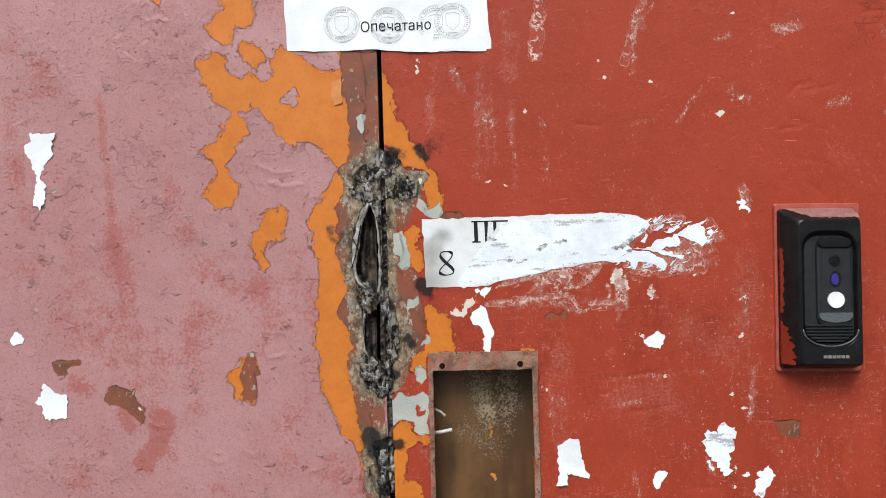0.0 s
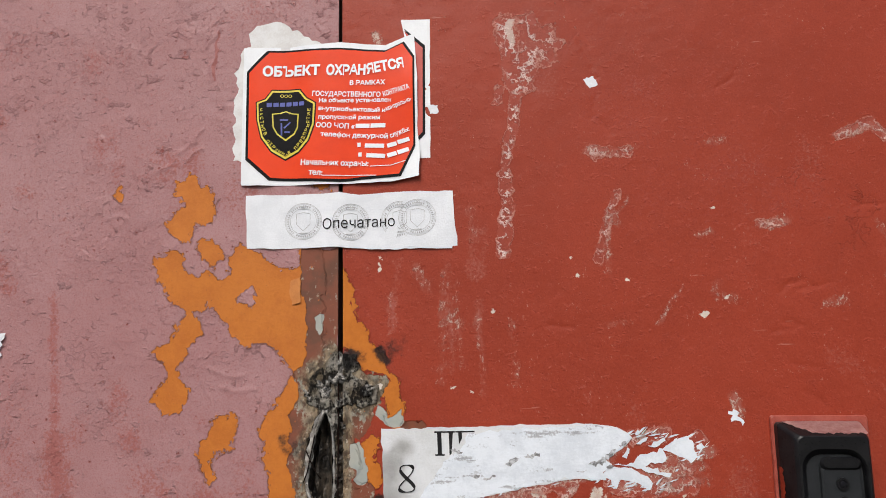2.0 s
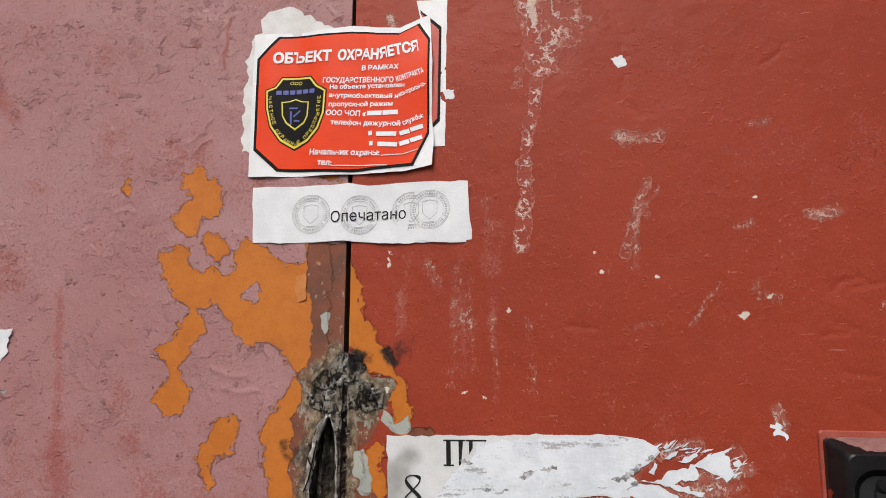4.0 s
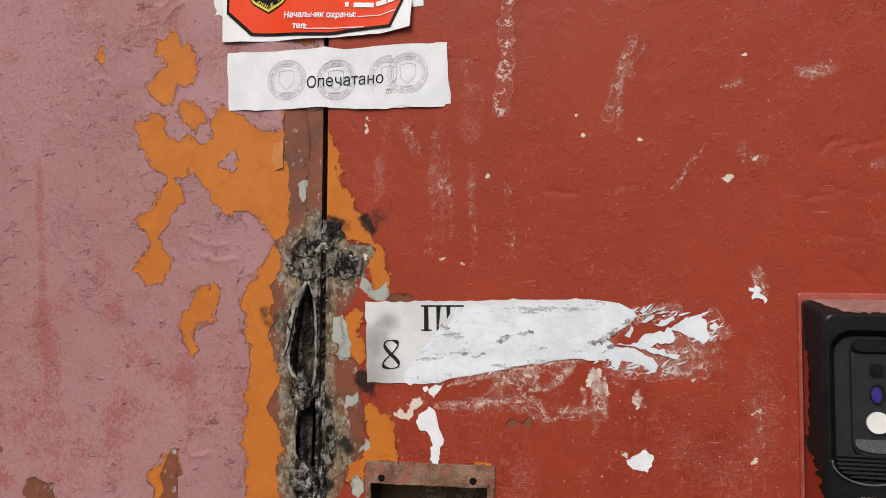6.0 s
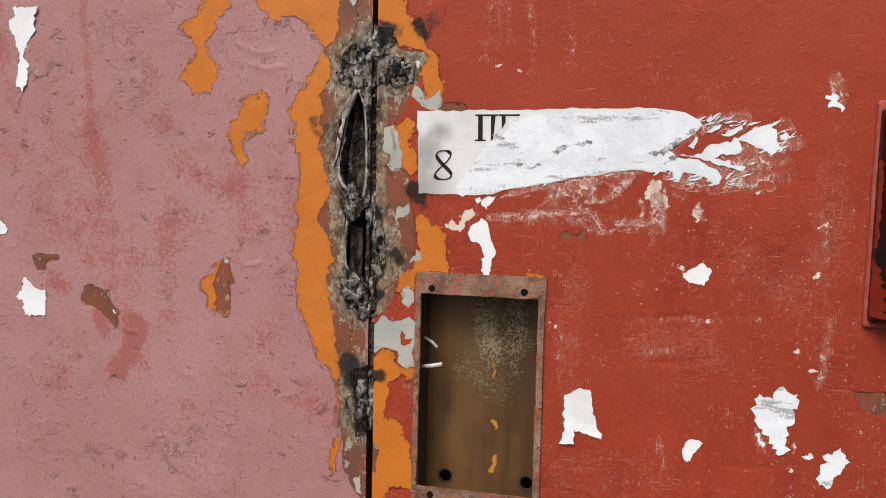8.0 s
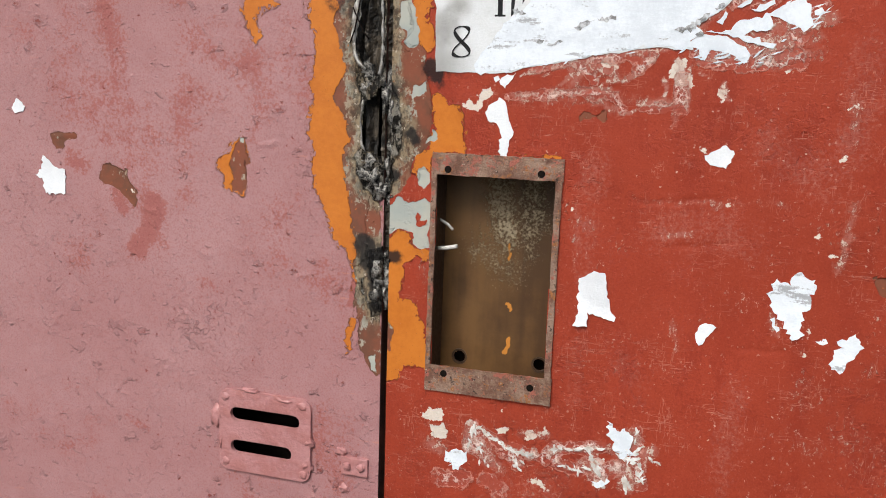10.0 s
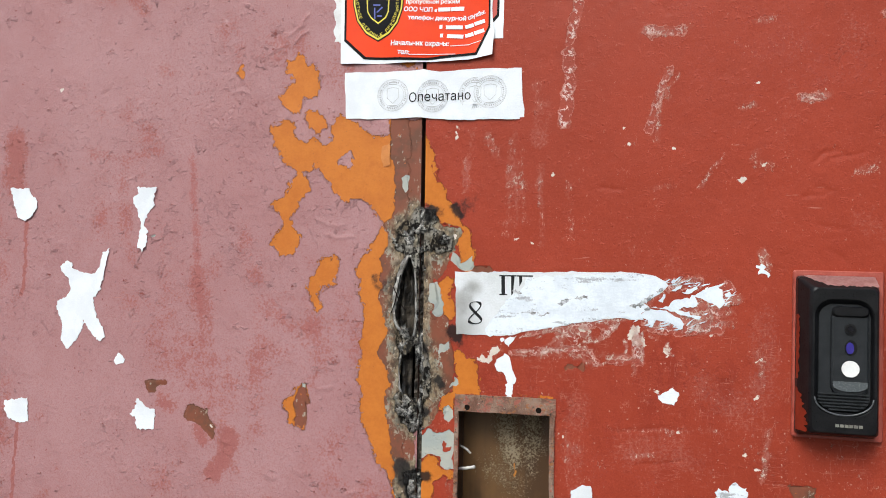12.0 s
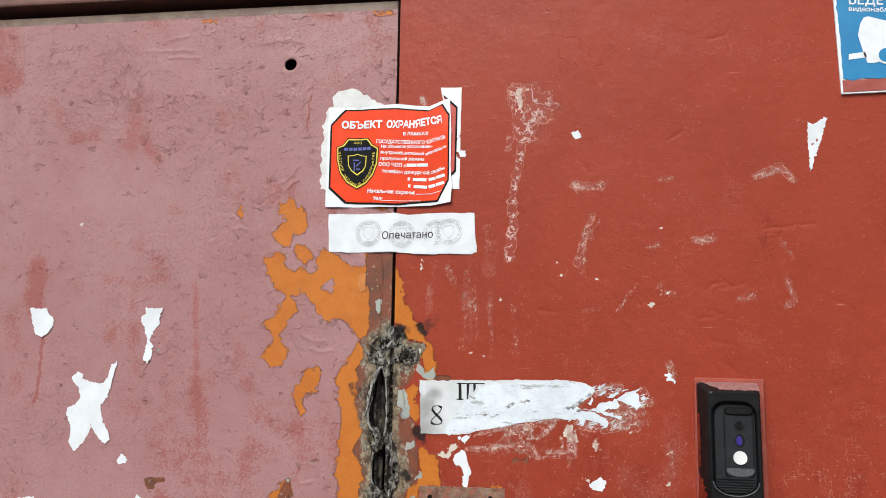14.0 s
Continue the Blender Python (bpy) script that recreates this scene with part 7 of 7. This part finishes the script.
# hood with an arched opening, its inner walls sloping down to a sunk floor
HX, HZ = 0.3638, 1.3788
bm = bmesh.new()
rings = [(HX, HZ, 0.0378, 0.0805, 0.004, 0.005), (HX, HZ, 0.0370, 0.0795, 0.004, 0.012), (HX + 0.0030, HZ - 0.0030, 0.0318, 0.0728, 0.005, 0.0290), (HX + 0.0034, HZ - 0.0030, 0.0303, 0.0714, 0.006, 0.0315), (HX + 0.0034, HZ - 0.0030, 0.0290, 0.0702, 0.006, 0.0325),
         (HX + 0.0030, HZ + 0.0002, 0.0272, 0.0570, 0.017, 0.0325), (HX + 0.0030, HZ + 0.0002, 0.0264, 0.0562, 0.017, 0.0315), (HX + 0.0034, HZ + 0.0002, 0.0252, 0.0545, 0.016, 0.0290), (HX + 0.0042, HZ + 0.0002, 0.0238, 0.0525, 0.014, 0.0262)]
loops = [[bm.verts.new((cx + u, W - y, cz + v)) for u, v in rounded(hw, hz, r, 8)] for cx, cz, hw, hz, r, y in rings]
for la, lb in zip(loops, loops[1:]):
    for k in range(len(la)):
        bm.faces.new((la[k], la[(k + 1) % len(la)], lb[(k + 1) % len(la)], lb[k]))
bm.faces.new(loops[-1])
bm.faces.new(loops[0][::-1])
bmesh.ops.recalc_face_normals(bm, faces=bm.faces[:])
part("housing", bm, BLACK_PLASTIC, station)
BX = 0.3725
loft("face_floor", [(HX + 0.0042, HZ + 0.0002, 0.0236, 0.0523, 0.014, 0.0255), (HX + 0.0042, HZ + 0.0002, 0.0234, 0.0521, 0.014, 0.0267)], GREY_PLASTIC)
loft("face_panel", [(BX, 1.3850, 0.0178, 0.0445, 0.011, 0.0260), (BX, 1.3850, 0.0168, 0.0437, 0.011, 0.0295), (BX, 1.3850, 0.0148, 0.0420, 0.010, 0.0305)], GREY_PLASTIC)
loft("visor", [(BX, 1.4235, 0.0172, 0.0055, 0.0050, 0.0300), (BX, 1.4240, 0.0150, 0.0040, 0.0038, 0.0325)], BLACK_PLASTIC)
# bead along the lower lip of the opening, its highlight put into lighter colour
lip = [(HX + 0.0030 + 0.0266 * math.cos(a), HZ + 0.0002 - 0.0396 + 0.0168 * math.sin(a)) for a in (math.pi * (1.0 + k / 18) for k in range(19))]
tube("lower_lip", [(x, W - 0.0322, z) for x, z in lip], 0.0009, plain("lip_highlight_plastic", (0.09, 0.095, 0.10), (0.05, 0.053, 0.056), 120, 0.35), station)
lens = disc("lens", BX, 1.4068, W - 0.0320, 0.0052, 0.003, BLACK_PLASTIC, station, 0.0034)
disc("glass", BX, 1.4068, W - 0.0313, 0.0030, 0.002, DARK_LENS, lens)
disc("sensor_ring", BX + 0.0005, 1.3885, W - 0.0309, 0.0058, 0.001, BLACK_PLASTIC, station, stretch=1.35)
disc("sensor", BX - 0.0005, 1.3882, W - 0.0316, 0.0036, 0.002, VIOLET_LENS, station, label="violet oval sensor", stretch=1.6)
disc("call_button", BX, 1.3680, W - 0.0326, 0.0080, 0.004, STEEL_BUTTON, station, label="round white call button")
bm = bmesh.new()
half = [(BX - 0.0158, 1.3555), (BX + 0.0158, 1.3555)] + [(BX + 0.0158 * math.cos(a), 1.3520 - 0.0062 * math.sin(a)) for a in (math.pi * k / 12 for k in range(13))]
front, back = ([bm.verts.new((x, W - y, z)) for x, z in half] for y in (0.0316, 0.0300))
bm.faces.new(front)
for k in range(len(half)):
    bm.faces.new((front[k], front[(k + 1) % len(half)], back[(k + 1) % len(half)], back[k]))
bmesh.ops.recalc_face_normals(bm, faces=bm.faces[:])
part("name_window", bm, plain("grey_window", (0.085, 0.095, 0.10), (0.10, 0.11, 0.115), 30, 0.25, bump=0.0001), station)
for k in range(6):
    z = 1.3432 - k * 0.0031
    hw = 0.0232 - 0.0011 * max(0, k - 2) ** 2
    loft("speaker_slat", [(HX + 0.0030, z, hw, 0.0009, 0.0006, 0.0265), (HX + 0.0030, z, hw, 0.0007, 0.0005, 0.0302)], GREY_PLASTIC)
for k in range(6):
    x = 0.3592 + k * 0.0042
    block("logo_bar", x, x + 0.0033, W - 0.0333, W - 0.0323, 1.3112, 1.3140, STEEL_GREY, station)


# paint left on the casing
def hood_side(y):
    return HX - 0.0378 + 0.114 * (min(y, 0.012) - 0.005) + 0.482 * max(0.0, y - 0.012) - 0.0005


FRESH = plain("fresh_red_smear", (0.42, 0.055, 0.025), (0.34, 0.045, 0.022), 90, 0.4)
for k, (z0, z1, y0, y1, ragged) in enumerate(((1.355, 1.420, 0.0095, 0.0155, 0.003), (1.304, 1.347, 0.0085, 0.0265, 0.006))):
    bm = bmesh.new()
    rng = random.Random(k + 4)
    rows = []
    for j in range(25):
        f = j / 24
        z = z0 + (z1 - z0) * f
        deep = y1 - (y1 - 0.0125) * max(0.0, f - 0.4) * 1.4 * k + ragged * (rng.random() - 0.5)
        rows.append([bm.verts.new((hood_side(y), W - y, z)) for y in (y0 + 0.0022 * rng.random(), 0.012 if y0 < 0.0115 < deep else deep - 0.001, deep)])
    for la, lb in zip(rows, rows[1:]):
        for i in (0, 1):
            bm.faces.new((la[i], la[i + 1], lb[i + 1], lb[i]))
    bmesh.ops.solidify(bm, geom=bm.faces[:], thickness=0.0004)
    part("paint_smear", bm, FRESH, station, "red paint smear")
bm = bmesh.new()
rng = random.Random(9)
rows = []
for j in range(49):
    f = j / 48
    x = HX - 0.031 + 0.066 * f
    reach = 0.0285 - 0.016 * max(0.0, 0.32 - f) / 0.32 + 0.003 * noise.noise(Vector((j * 0.4, 3, 1))) + 0.001 * rng.random()
    rows.append([bm.verts.new((x, W - y, HZ + 0.0811 - 0.143 * (min(y, 0.012) - 0.005) - 0.570 * max(0.0, y - 0.012))) for y in (0.0055, 0.012, reach)])
for la, lb in zip(rows, rows[1:]):
    for i in (0, 1):
        bm.faces.new((la[i], la[i + 1], lb[i + 1], lb[i]))
bmesh.ops.solidify(bm, geom=bm.faces[:], thickness=0.0005)
part("paint_smear", bm, ROSE_SMEAR, station, "dried pale rose paint on top")
middle = Matrix.Translation((CX, W, CZ))
station.matrix_world = middle @ Matrix.Rotation(radians(1.0), 4, "Y") @ middle.inverted()

# ---- blue sign ----
blue = thing("blue_sign", "blue and white surveillance sign on a painted board", "sign")
BX0, BX1, BZ0, BZ1 = 0.5303, 0.7403, 1.8395, 2.0395
block("board", BX0, BX1, W - 0.0045, W - 0.0008, BZ0, BZ1, SIGN_WHITE, blue, 0.0006)
block("painted_edge", BX0 + 0.0025, BX1 - 0.0025, W - 0.0052, W - 0.0045, BZ0 + 0.0025, BZ0 + 0.019, RED_PLAIN, blue)
sheet("blue_field", frayed(mm([(534, 1861), (546, 1857), (558, 1861), (578, 1858), (598, 1861), (736, 1861), (736, 2036), (534, 2036)]), 0.0005, 0.006, 31), lambda x, z: 0.0055, 0.0008, BLUE_FIELD, blue)
for name, pts in (("camera_shape", [(556.8, 1921.5), (560.9, 1937.7), (565.9, 1946.4), (571.7, 1947.7), (623.5, 1928.2), (624.3, 1892.5), (573.9, 1880.4), (565.5, 1881), (562.2, 1892.5)]), ("camera_arm", [(543.5, 1895), (563.5, 1897), (565.5, 1889), (542.5, 1887)])):
    sheet(name, mm(pts), lambda x, z: 0.0061, 0.0004, SIGN_WHITE, blue)
disc("camera_eye", *[v * 0.001 for v in (589.5, 1890.5)], W - 0.0066, 0.0125, 0.0004, SIGN_WHITE, blue)
disc("camera_eye", *[v * 0.001 for v in (589.5, 1890.5)], W - 0.0070, 0.0098, 0.0004, BLUE_FIELD, blue)
writing("ВЕДЕТСЯ", *mm([(549, 1967.5), (625, 1960)]), 0.014, lambda x, z: 0.0061, SIGN_WHITE, blue, 0.015)
writing("видеонаблюдение", *mm([(548, 1957.5), (632.5, 1948.5)]), 0.0068, lambda x, z: 0.0061, SIGN_WHITE, blue, 0.01)
